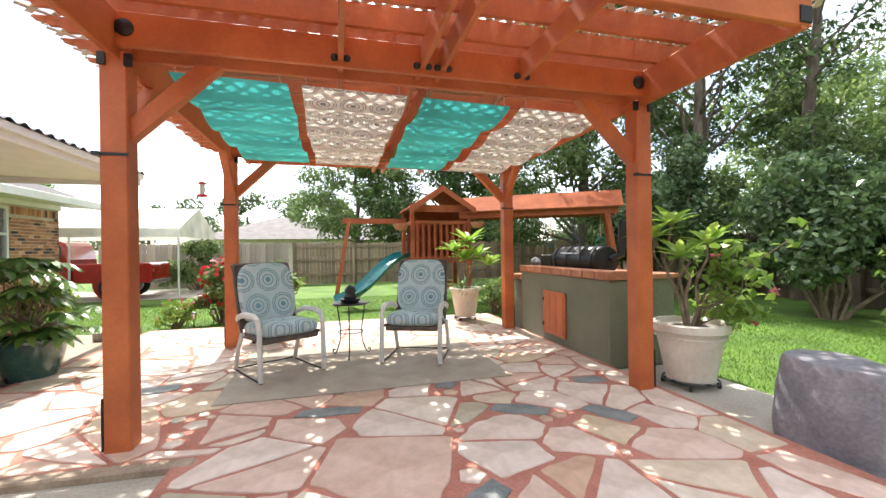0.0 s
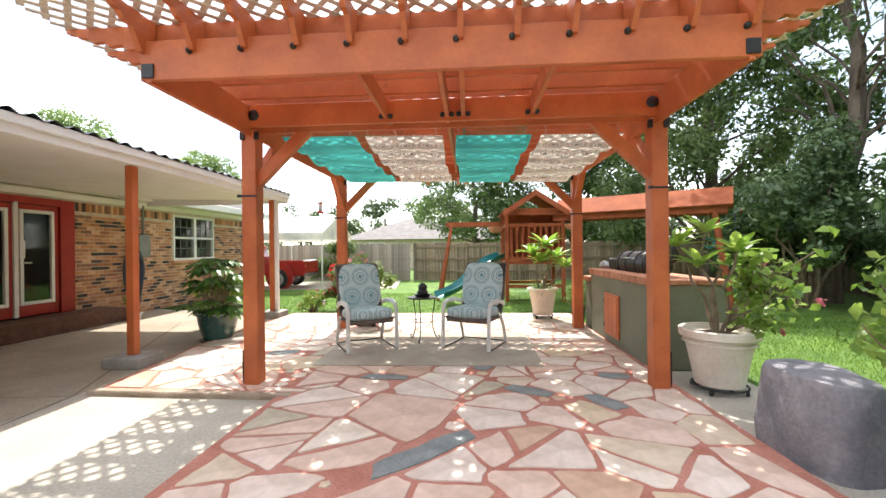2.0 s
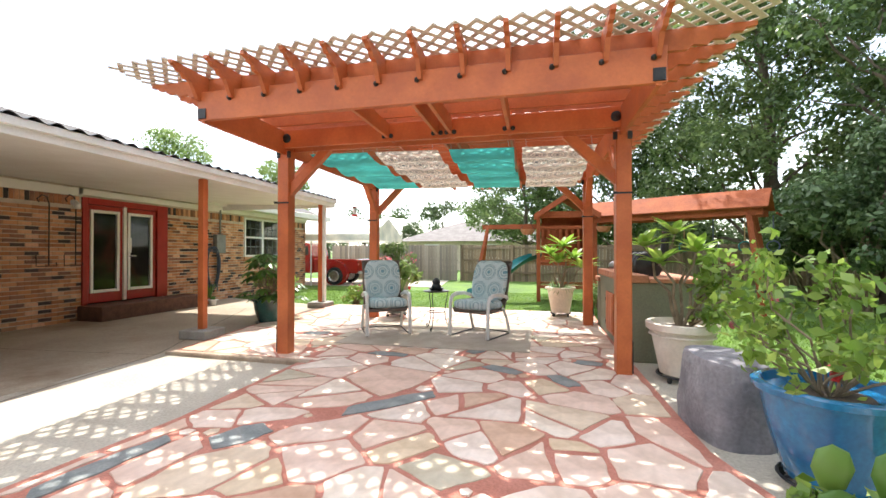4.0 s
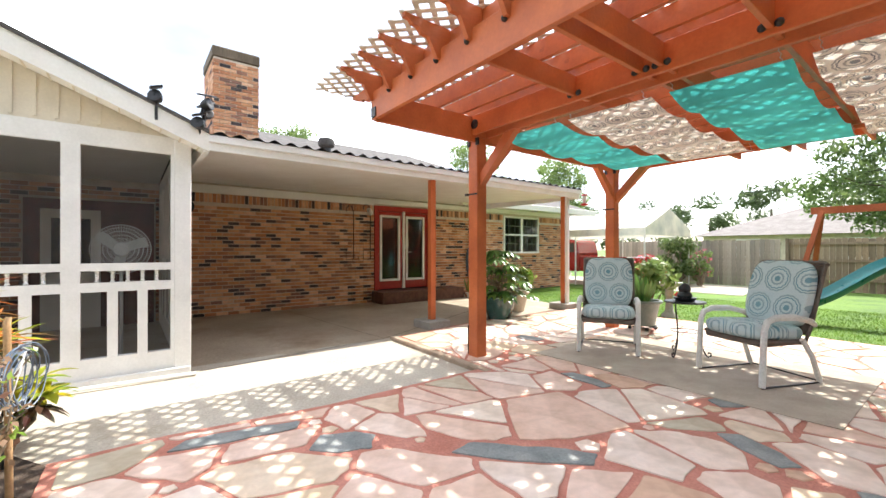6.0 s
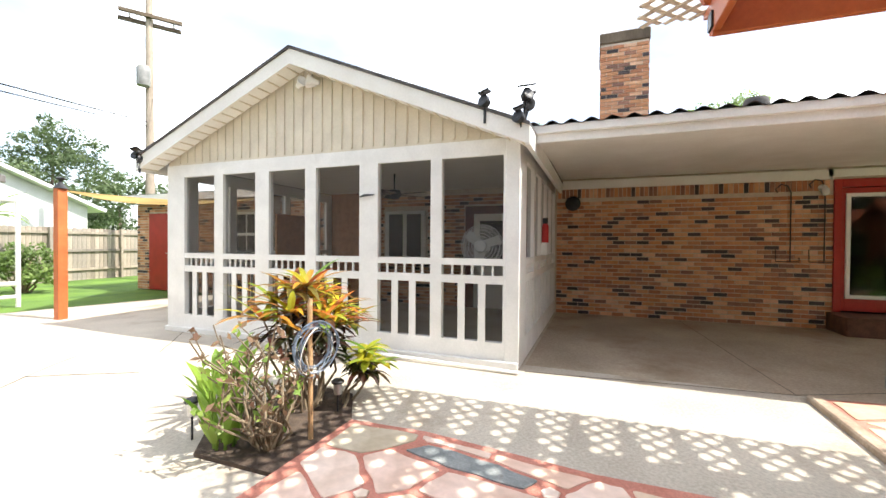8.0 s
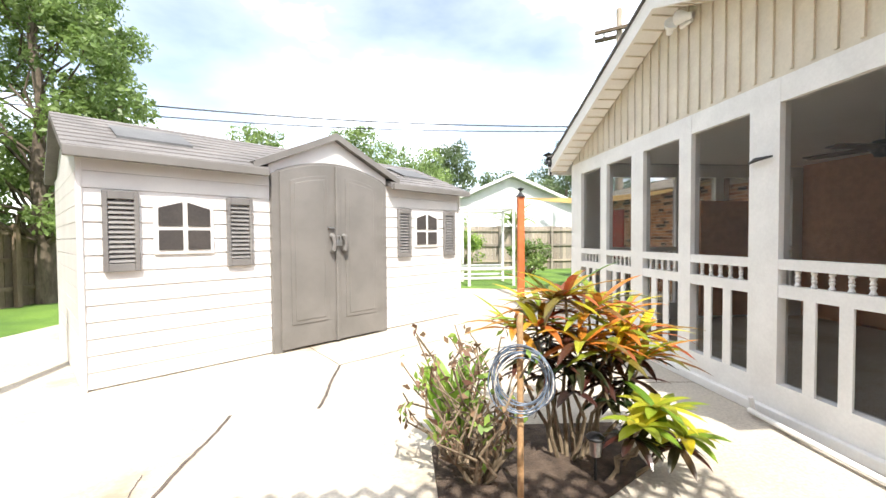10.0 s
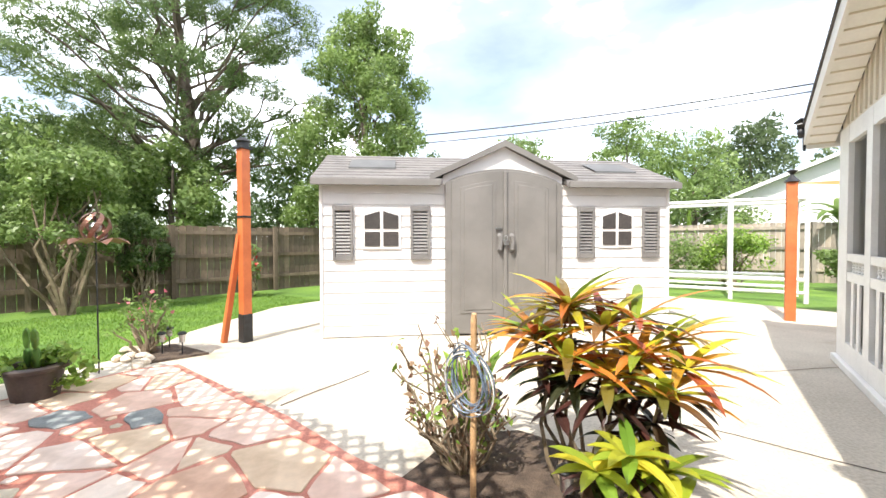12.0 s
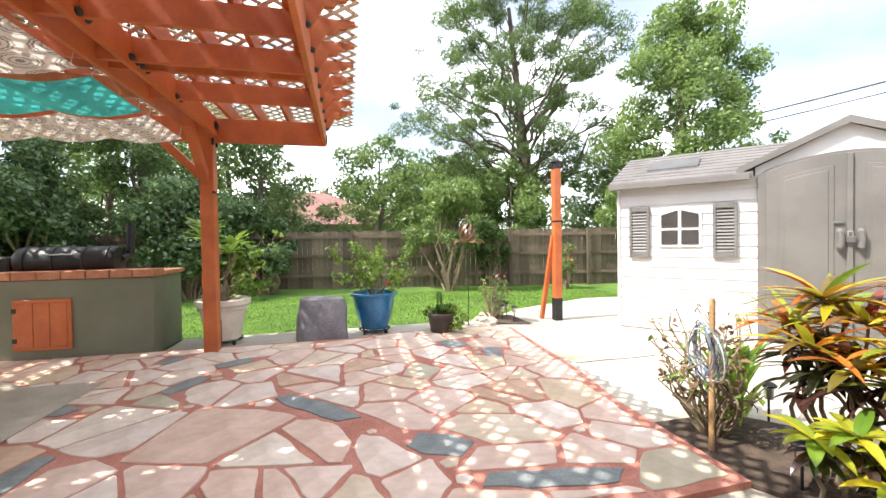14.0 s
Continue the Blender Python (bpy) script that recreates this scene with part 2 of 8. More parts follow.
GRASS_BLADE = leaf_mat("grass_blade", ((0.09, 0.19, 0.022), (0.15, 0.28, 0.035), (0.21, 0.33, 0.05)), 0.5, 0.45)
SHED_WALL = mat("white_shed_plastic", (0.64, 0.61, 0.585), (0.71, 0.68, 0.655), 0.55, 2, 120, 0.06, grain=0.05)
SHED_GREY = mat("grey_shed_plastic", (0.15, 0.14, 0.128), (0.185, 0.172, 0.158), 0.5, 3, 140, 0.08, grain=0.08)
SHED_ROOF = mat("grey_shed_roof", (0.13, 0.12, 0.115), (0.19, 0.175, 0.165), 0.8, 3, 60, 0.3)
SHUTTER = mat("grey_shutter", (0.14, 0.13, 0.125), (0.19, 0.18, 0.17), 0.5, 4, 90, 0.05, grain=0.08)
# near-black colour that stands in for the shade of unlit rooms behind panes
PAINTED_DIM = mat("painted_dimness", (0.035, 0.03, 0.028), (0.06, 0.05, 0.045), 0.8, 3, 40, 0.0)
GLASS = glass_mat("window_glass")
SCREEN = screen_mat("insect_screen", (0.03, 0.028, 0.026), 0.60)
CHROME = mat("grey_metal", (0.45, 0.45, 0.46), (0.6, 0.6, 0.6), 0.3, 10, 80, 0.05, metal=1.0)
BOARD_TONES = ((0.72, 0.72, 0.72), (1.05, 1.03, 1.0), (0.88, 0.86, 0.84), (1.25, 1.22, 1.18), (0.95, 0.95, 0.95), (1.15, 1.1, 1.05), (0.8, 0.77, 0.74))
FENCE = mat("weathered_fence", (0.10, 0.075, 0.05), (0.20, 0.155, 0.11), 0.9, 1.5, 45, 0.4, stretch=(1, 1, 0.25), pick="object", hues=BOARD_TONES)
FENCE_GREY = mat("grey_fence", (0.26, 0.225, 0.185), (0.38, 0.335, 0.28), 0.9, 1.5, 45, 0.4, stretch=(1, 1, 0.25), pick="object", hues=BOARD_TONES)
# lighter copy of the weathered fence, with sunlight put into its colour
FENCE_SUNLIT = mat("sunlit_fence", (0.20, 0.145, 0.095), (0.33, 0.255, 0.18), 0.9, 1.5, 45, 0.4, stretch=(1, 1, 0.25), pick="object", hues=BOARD_TONES)
BARK = mat("bark", (0.075, 0.055, 0.04), (0.17, 0.135, 0.10), 0.95, 6, 40, 0.7, stretch=(1, 1, 0.3))
STUCCO = mat("green_stucco", (0.19, 0.195, 0.135), (0.24, 0.245, 0.175), 0.9, 1.6, 90, 0.35)
TERRACOTTA = mat("terracotta_tile", (0.42, 0.165, 0.085), (0.56, 0.25, 0.14), 0.75, 6, 60, 0.25)
TEAL_CLOTH = leaf_mat("teal_cloth", ((0.085, 0.66, 0.72), (0.085, 0.66, 0.72)), 0.9, 0.24)
MED_CANOPY = medallion_mat("medallion_canopy", (0.90, 0.87, 0.80), ((0.22, 0.25, 0.27), (0.40, 0.41, 0.40), (0.68, 0.65, 0.60)), 0.25, 0.32)
CUSHION_INKS = ((0.14, 0.28, 0.34), (0.26, 0.36, 0.39), (0.36, 0.53, 0.57))
MED_CUSHION = medallion_mat("medallion_cushion", (0.55, 0.64, 0.65), CUSHION_INKS, 0.262, 0.0, ("X", "Z"))
MED_SEAT = medallion_mat("medallion_seat", (0.55, 0.64, 0.65), CUSHION_INKS, 0.262, 0.0, ("X", "Y"))

# ---- building blocks ----


class Geo:
    """Vertices and faces gathered for one mesh."""

    def __init__(self):
        self.v, self.f, self.smooth = [], [], False

    def add(self, verts, faces, m=None):
        n = len(self.v)
        self.v += [tuple(m @ Vector(p)) for p in verts] if m is not None else [tuple(p) for p in verts]
        self.f += [tuple(i + n for i in f) for f in faces]
        return self

    def box(self, x0, x1, y0, y1, z0, z1, m=None):
        vs = [(x, y, z) for z in (z0, z1) for y in (y0, y1) for x in (x0, x1)]
        return self.add(vs, [(0, 2, 3, 1), (4, 5, 7, 6), (0, 1, 5, 4), (1, 3, 7, 5), (3, 2, 6, 7), (2, 0, 4, 6)], m)

    def prism(self, outline, z0, z1, m=None):
        """An outline of (x, y), counter-clockwise, from z0 to z1."""
        n = len(outline)
        vs = [(x, y, z0) for x, y in outline] + [(x, y, z1) for x, y in outline]
        fs = [tuple(range(n))[::-1], tuple(range(n, 2 * n))] + [(i, (i + 1) % n, n + (i + 1) % n, n + i) for i in range(n)]
        return self.add(vs, fs, m)

    def lathe(self, profile, seg=24, m=None):
        """A profile of (radius, z) turned round z."""
        vs = [(r * math.cos(a), r * math.sin(a), z) for r, z in profile for a in [2 * math.pi * k / seg for k in range(seg)]]
        fs = [(i * seg + k, i * seg + (k + 1) % seg, (i + 1) * seg + (k + 1) % seg, (i + 1) * seg + k) for i in range(len(profile) - 1) for k in range(seg)]
        self.smooth = True
        return self.add(vs, fs, m)

    def tube(self, path, radii, seg=8, m=None, caps=True):
        """A round tube along points; radii: one number or one a point."""
        path = [Vector(p) for p in path]
        if isinstance(radii, (int, float)):
            radii = [radii] * len(path)
        vs, fs, side = [], [], None
        for i, p in enumerate(path):
            d = (path[min(i + 1, len(path) - 1)] - path[max(i - 1, 0)]).normalized()
            if side is None:
                side = d.orthogonal().normalized()
            side = (side - d * side.dot(d)).normalized()
            up = d.cross(side)
            vs += [tuple(p + (side * math.cos(2 * math.pi * k / seg) + up * math.sin(2 * math.pi * k / seg)) * radii[i]) for k in range(seg)]
        for i in range(len(path) - 1):
            fs += [(i * seg + k, i * seg + (k + 1) % seg, (i + 1) * seg + (k + 1) % seg, (i + 1) * seg + k) for k in range(seg)]
        if caps:
            fs += [tuple(range(seg))[::-1], tuple(range((len(path) - 1) * seg, len(path) * seg))]
        self.smooth = True
        return self.add(vs, fs, m)

    def sheet(self, nu, nv, at):
        """A grid of points at(u, v), u and v from 0 to 1."""
        vs = [at(i / nu, j / nv) for j in range(nv + 1) for i in range(nu + 1)]
        fs = [(j * (nu + 1) + i, j * (nu + 1) + i + 1, (j + 1) * (nu + 1) + i + 1, (j + 1) * (nu + 1) + i) for j in range(nv) for i in range(nu)]
        return self.add(vs, fs)

    def mesh(self, name, material, bevel=0.0, shift=None):
        me = bpy.data.meshes.new(name)
        vs = self.v if shift is None else [(p[0] - shift[0], p[1] - shift[1], p[2] - shift[2]) for p in self.v]
        me.from_pydata(vs, [], self.f)
        if bevel:
            bm = bmesh.new()
            bm.from_mesh(me)
            bmesh.ops.bevel(bm, geom=[e for e in bm.edges if e.is_manifold and e.calc_face_angle(0) > 0.5], offset=bevel, segments=1, profile=0.5, affect="EDGES", clamp_overlap=True)
            bm.to_mesh(me)
            bm.free()
        if self.smooth:
            me.polygons.foreach_set("use_smooth", [True] * len(me.polygons))
            me.set_sharp_from_angle(angle=0.7)
        me.materials.append(material)
        return me


HOME = {}


def thing(name, x, y, z, label, category, group="", kind="", turn=0.0):
    """An empty at a thing's base, which parents its parts."""
    ob = new(name)
    ob.matrix_basis = pose(x, y, z, 0, 0, turn)
    HOME[ob] = (x, y, z)
    return tagged(ob, label, category, group, kind)


def part(name, geo, material, parent, label="", bevel=0.0, laid=True, kind=""):
    """One mesh object under a thing or a part. laid: the geometry is given in the world's metres, else in the parent's."""
    ob = new(name, geo.mesh(name, material, bevel, HOME[parent] if laid else None))
    ob.parent = parent
    HOME[ob] = HOME[parent] if laid else (0, 0, 0)
    return tagged(ob, label, kind=kind)


def single(name, geo, material, label, category, kind="", bevel=0.0, group="", base=(0, 0, 0)):
    """A thing that is one mesh, given in the world's metres."""
    ob = new(name, geo.mesh(name, material, bevel, base))
    ob.location = base
    HOME[ob] = tuple(base)
    return tagged(ob, label, category, group, kind)


def turned(x, y, z, a):
    return pose(x, y, z, 0, 0, a)


# ---- the ground ----
ground = single("ground", Geo().sheet(60, 60, lambda u, v: ((u - 0.5) * 3000 * abs(u - 0.5) * 2 + 2, (v - 0.5) * 3000 * abs(v - 0.5) * 2 + 4, -0.075)), GRASS,
                "mown green lawn that reaches the fences", "lawn", "structure")
# the poured slab beside the house and round the shed
SLAB = [(-6.7, -7.6), (-0.4, -9.2), (5.6, -7.5), (5.9, -3.2), (5.0, -1.15), (4.25, -0.35), (4.15, 1.35), (4.1, 4.4), (3.15, 4.4), (3.15, 0.2), (-0.62, 0.2), (-0.62, 3.55), (-2.55, 3.6), (-2.75, 8.3), (-3.9, 8.7), (-6.7, 9.4)]
concrete = single("patio_slab", Geo().prism(SLAB, -0.16, -0.045), CONCRETE, "pale poured concrete slab with stains and cracks", "concrete slab", "structure")
CARPORT_SLAB = [(-6.59, 0.96), (-2.75, 0.96), (-2.72, 3.4), (-2.86, 8.3), (-3.9, 8.65), (-6.59, 9.2)]
single("carport_slab", Geo().prism(CARPORT_SLAB, -0.10, -0.0425), CONCRETE_OLD, "older brownish concrete slab under the carport", "concrete slab", "structure")
driveway = single("driveway", Geo().prism([(-30, 13.2), (-1.5, 14.6), (-1.9, 18.2), (-30, 18.2)], -0.12, -0.055), CONCRETE, "pale concrete driveway before the wooden fence", "driveway", "structure")
for i, (ax, ay, bx, by, w) in enumerate([(1.62, -3.75, 0.88, -2.53, 0.010), (0.88, -2.53, 0.87, -1.4, 0.026), (0.88, -2.53, -0.47, -3.62, 0.012), (-0.47, -3.62, -1.15, -4.05, 0.010), (-0.47, -3.62, -0.98, -2.72, 0.012), (1.52, -1.35, 1.52, -0.3, 0.024), (-1.3, -1.74, -2.5, -1.6, 0.012), (-1.6, -3.3, -2.5, -4.1, 0.012), (1.53, 0.0, 1.71, -0.57, 0.006), (-2.5, 1.0, -2.72, 3.4, 0.016), (-2.72, 3.4, -4.6, 7.5, 0.014), (-2.72, 3.4, -6.5, 3.1, 0.01)]):
    d = (Vector((bx, by)) - Vector((ax, ay)))
    nrm = Vector((-d.y, d.x)).normalized() * w
    def along(u, v):
        k = math.sin(u * 9 + i) * 0.006 + math.sin(u * 41 + i * 2) * 0.002
        return (ax + d.x * u + nrm.x * (v - 0.5) + nrm.x / w * k, ay + d.y * u + nrm.y * (v - 0.5) + nrm.y / w * k, -0.041)
    single("slab_joint", Geo().sheet(40, 1, along), JOINT, "dark dirt-filled joint in the concrete slab", "joint", "structure")
# bed of crotons
BED = [(-0.74, 0.0), (-1.22, -0.30), (-1.30, -0.86), (-0.30, -0.92), (0.02, -0.66), (0.02, -0.03)]
single("planting_bed", Geo().prism(BED, -0.05, -0.018), SOIL, "dark mulch in a small triangular planting bed", "planting bed", "structure")
single("side_bed", Geo().prism([(3.55, -0.75), (4.35, -0.72), (4.5, -0.25), (3.75, -0.1)], -0.05, -0.02), SOIL, "small bare planting bed with pale stones", "planting bed", "structure")

# ---- flagstone terrace ----
TERRACE = [(-0.74, 0.0), (0.4, -0.03), (1.2, -0.16), (2.1, -0.22), (3.3, -0.32), (3.5, 0.0), (3.46, 1.3), (3.27, 2.0), (3.27, 4.3), (3.35, 8.35), (-2.68, 8.45), (-2.82, 5.4), (-2.56, 3.5), (-0.62, 3.42), (-0.62, 1.7), (-0.76, 0.6)]
terrace = single("terrace", Geo().prism(TERRACE, -0.12, -0.006), RED_MORTAR, "flagstone terrace set in brick-red mortar", "terrace", "structure")
kerb = single("terrace_kerb", Geo().prism([(-2.62, 3.44), (-0.5, 3.36), (-0.5, 3.46), (-2.62, 3.54)], -0.075, 0.006), KERB, "worn concrete kerb along the raised terrace", "kerb", "structure", bevel=0.012)


def clip_half(poly, px, py, nx, ny):
    """The part of a polygon on the side of the point p away from the normal n."""
    out = []
    for i, (ax, ay) in enumerate(poly):
        bx, by = poly[(i + 1) % len(poly)]
        da, db = (ax - px) * nx + (ay - py) * ny, (bx - px) * nx + (by - py) * ny
        if da <= 0:
            out.append((ax, ay))
        if (da < 0) != (db < 0) and abs(da - db) > 1e-9:
            k = da / (da - db)
            out.append((ax + (bx - ax) * k, ay + (by - ay) * k))
    return out


def inside(x, y, poly):
    hit = False
    for i, (ax, ay) in enumerate(poly):
        bx, by = poly[i - 1]
        if (ay > y) != (by > y) and x < (bx - ax) * (y - ay) / (by - ay) + ax:
            hit = not hit
    return hit


# dark slates among the stones: place, turn in degrees, length, width
SLATES = [(0.92, 2.37, 44, 0.86, 0.20), (-0.45, 1.0, 81, 0.78, 0.17), (0.08, 1.53, 62, 0.40, 0.28), (1.79, 3.59, -25, 0.46, 0.19), (2.43, 3.32, -55, 0.38, 0.20),
          (2.76, 4.08, -10, 0.32, 0.20), (0.30, 3.97, -4, 0.50, 0.17), (1.38, 4.38, 70, 0.28, 0.20), (2.57, 0.80, 20, 0.38, 0.28), (2.07, 0.45, -10, 0.36, 0.22), (-1.3, 5.0, 15, 0.4, 0.22)]
BROAD = (0.62, 3.08)


def flagstones():
    rng = random.Random(11)
    seeds = [(*BROAD, False)]
    slabs = []
    for x, y, turn, ln, wd in SLATES:
        c, k = math.cos(math.radians(turn)), math.sin(math.radians(turn))
        slabs.append([(x + c * u * ln - k * v * wd, y + k * u * ln + c * v * wd) for u, v in ((-0.54, -0.30), (-0.1, -0.52), (0.46, -0.44), (0.52, 0.25), (0.2, 0.5), (-0.42, 0.46))])

    def beside(x, y, slab):
        """The edge of a slate that faces a place: distance, point and outward normal."""
        best = None
        for (ax, ay), (bx, by) in zip(slab, slab[1:] + slab[:1]):
            n = math.hypot(bx - ax, by - ay)
            nx, ny = (by - ay) / n, (ax - bx) / n
            d = (x - ax) * nx + (y - ay) * ny
            if best is None or d > best[0]:
                best = (d, ax, ay, nx, ny)
        return best

    for tries in range(9000):
        x, y = rng.uniform(-2.9, 3.6), rng.uniform(-0.4, 8.5)
        gap = 0.38 + 0.28 * rng.random() ** 2
        if math.hypot(x - BROAD[0], y - BROAD[1]) < 0.78:
            continue
        if any(beside(x, y, q)[0] < 0.10 for q in slabs):
            continue
        if inside(x, y, TERRACE) and all((x - a) ** 2 + (y - b) ** 2 > gap ** 2 for a, b, _ in seeds):
            seeds.append((x, y, False))
    edges = []
    for i, (ax, ay) in enumerate(TERRACE):
        bx, by = TERRACE[(i + 1) % len(TERRACE)]
        edges.append((ax, ay, bx, by))
    made = []
    weight = [0.05 if d else rng.uniform(-0.22, 0.22) for _, _, d in seeds]
    for i, (x, y, dark) in enumerate(seeds):
        cell = [(x - 1, y - 1), (x + 1, y - 1), (x + 1, y + 1), (x - 1, y + 1)]
        joint = rng.uniform(0.010, 0.026)
        for j, (a, b, _) in enumerate(seeds):
            if j != i and abs(a - x) < 1.6 and abs(b - y) < 1.6:
                dx, dy = a - x, b - y
                n = math.hypot(dx, dy)
                # neighbours' shared edge, tilted a little, the same way from both sides
                tilt = math.sin((x + a) * 37.7 + (y + b) * 21.3) * 0.22
                nx, ny = dx / n, dy / n
                nx, ny = nx * math.cos(tilt) - ny * math.sin(tilt), nx * math.sin(tilt) + ny * math.cos(tilt)
                off = (weight[j] - weight[i]) * n * 0.5
                cell = clip_half(cell, (x + a) / 2 - nx * (joint + off), (y + b) / 2 - ny * (joint + off), nx, ny)
                if len(cell) < 3:
                    break
        if len(cell) < 3:
            continue
        for q in slabs:
            d, ax, ay, nx, ny = beside(x, y, q)
            if d < 0.9 and min(math.hypot(px - x, py - y) for px, py in q) < 1.1:
                cell = clip_half(cell, ax + nx * joint * 2, ay + ny * joint * 2, -nx, -ny)
        if len(cell) < 3:
            continue
        for ax, ay, bx, by in edges:
            dx, dy = bx - ax, by - ay
            n = math.hypot(dx, dy)
            # the rim of the terrace, counter-clockwise; only edges near the stone
            k = max(0, min(1, ((x - ax) * dx + (y - ay) * dy) / n ** 2))
            if math.hypot(ax + dx * k - x, ay + dy * k - y) < 0.55 and (x - ax) * dy - (y - ay) * dx < 0:
                cell = clip_half(cell, ax - dy / n * 0.07, ay + dx / n * 0.07, dy / n, -dx / n)
        if len(cell) < 3:
            continue
        pieces = [cell]
        for cut in range(0 if i == 0 else 2):
            pieces = [h for piece in pieces for h in split(piece, rng, joint, dark)]
        for piece in pieces:
            pts = rough_edge(piece, rng)
            if len(pts) > 2:
                made.append((pts, False, y))
    for q in slabs:
        made.append((rough_edge(q, rng), True, q[0][1]))
    # small fillers where the mortar would lie wide open
    spans = [(sum(p[0] for p in pts) / len(pts), sum(p[1] for p in pts) / len(pts), pts) for pts, _, _ in made]
    reach = [max(math.hypot(px - cx, py - cy) for px, py in pts) for cx, cy, pts in spans]
    for tries in range(5000):
        x, y = rng.uniform(-2.5, 3.3), rng.uniform(-0.1, 8.2)
        if not inside(x, y, TERRACE):
            continue
        room = min(rim_gap(x, y, TERRACE) - 0.05, 0.16)
        for (cx, cy, pts), far in zip(spans, reach):
            if room > 0.055 and math.hypot(cx - x, cy - y) < far + room:
                room = -1 if inside(x, y, pts) else min(room, rim_gap(x, y, pts))
            if room < 0.055:
                break
        if room >= 0.055:
            r, a0 = room - 0.014, rng.uniform(0, 6.28)
            chip = [(x + r * rng.uniform(0.8, 1.0) * math.cos(a0 + k * 1.2566), y + r * rng.uniform(0.8, 1.0) * math.sin(a0 + k * 1.2566)) for k in range(5)]
            made.append((chip, False, y))
            spans.append((x, y, chip))
            reach.append(r)
    return made


def rim_gap(x, y, poly):
    """Distance from a place to a polygon's rim."""
    best = 9.0
    for (ax, ay), (bx, by) in zip(poly, poly[1:] + poly[:1]):
        dx, dy = bx - ax, by - ay
        k = max(0.0, min(1.0, ((x - ax) * dx + (y - ay) * dy) / (dx * dx + dy * dy + 1e-12)))
        best = min(best, math.hypot(ax + dx * k - x, ay + dy * k - y))
    return best


def area(poly):
    return abs(sum(a[0] * b[1] - b[0] * a[1] for a, b in zip(poly, poly[1:] + poly[:1]))) / 2


def split(poly, rng, joint, small=False):
    """A large stone broken in two along a line near its middle; a small one stays whole."""
    if area(poly) < (0.06 if small else rng.uniform(0.12, 0.42)):
        return [poly]
    cx, cy = sum(p[0] for p in poly) / len(poly), sum(p[1] for p in poly) / len(poly)
    # break across the longer way
    far = max(poly, key=lambda p: (p[0] - cx) ** 2 + (p[1] - cy) ** 2)
    a, k = math.atan2(far[1] - cy, far[0] - cx) + rng.uniform(-0.45, 0.45), rng.uniform(-0.07, 0.07)
    nx, ny = math.cos(a), math.sin(a)
    one = clip_half(poly, cx + nx * (k - joint), cy + ny * (k - joint), nx, ny)
    two = clip_half(poly, cx + nx * (k + joint), cy + ny * (k + joint), -nx, -ny)
    return [q for q in (one, two) if len(q) > 2 and area(q) > 0.006]


def rough_edge(cell, rng):
    """A stone's outline with blunted corners and slightly uneven edges."""
    pts = []
    for q, p in enumerate(cell):
        nxt = cell[(q + 1) % len(cell)]
        ln = math.hypot(nxt[0] - p[0], nxt[1] - p[1])
        if ln < 0.02:
            continue
        steps = 3 if ln > 0.22 else 2 if ln > 0.1 else 1
        for s in range(steps):
            w = 0.003 if s == 0 else 0.013
            k = (s + (0.10 if s == 0 else 0)) / steps
            pts.append((p[0] + (nxt[0] - p[0]) * k + rng.uniform(-w, w), p[1] + (nxt[1] - p[1]) * k + rng.uniform(-w, w)))
        if ln > 0.06:
            pts.append((p[0] + (nxt[0] - p[0]) * 0.95, p[1] + (nxt[1] - p[1]) * 0.95))
    return pts


def stone_geo(pts, rng):
    cx, cy = sum(p[0] for p in pts) / len(pts), sum(p[1] for p in pts) / len(pts)
    lift = rng.uniform(-0.001, 0.004)
    n = len(pts)
    inner = [(cx + (x - cx) * (1 - 0.006 / max(0.05, math.hypot(x - cx, y - cy))), cy + (y - cy) * (1 - 0.006 / max(0.05, math.hypot(x - cx, y - cy)))) for x, y in pts]
    vs = [(x, y, -0.02) for x, y in pts] + [(x, y, -0.002 + lift) for x, y in pts] + [(x, y, 0.001 + lift + rng.uniform(-0.001, 0.001)) for x, y in inner]
    fs = [(i, (i + 1) % n, n + (i + 1) % n, n + i) for i in range(n)] + [(n + i, n + (i + 1) % n, 2 * n + (i + 1) % n, 2 * n + i) for i in range(n)] + [tuple(range(2 * n, 3 * n))]
    return Geo().add(vs, fs)


# ---- pergola ----
PX0, PX1, PY0, PY1 = -1.005, 3.06, 3.75, 6.76
pergola = thing("pergola", 1.0, 5.0, 0.0, "orange-stained cedar pergola with lattice roof on the terrace", "pergola")
for x in (PX0, PX1):
    for y in (PY0, PY1):
        xa, xb = (x - 0.095, x + 0.062) if x == PX0 else (x - 0.062, x + 0.095)
        post = part("post", Geo().box(xa, xb, y - 0.095, y + 0.062, -0.005, 2.62), CEDAR, pergola, bevel=0.008)
        part("tie_band", Geo().box(xa - 0.005, xb + 0.005, y - 0.1, y - 0.093, 1.935, 1.955).box(xa - 0.035, xa + 0.005, y - 0.12, y - 0.085, 1.932, 1.958), BLACK_IRON, post, "black cleat on the post")
        sx = -1 if x == PX0 else 1
        part("corner_guard", Geo().box(x + sx * 0.094, x + sx * 0.103, y - 0.099, y - 0.04, 0.02, 0.36), BLACK_IRON, post, "black steel foot plate")
        for dx in (-0.075, 0.075):
            part("post_bracket", Geo().box(x + dx - 0.022, x + dx + 0.022, y - 0.115, y - 0.092, 2.52, 2.60), BLACK_IRON, post, "black post bracket")


def plank(x0, x1, y0, y1, z0, z1):
    return Geo().box(x0, x1, y0, y1, z0, z1)


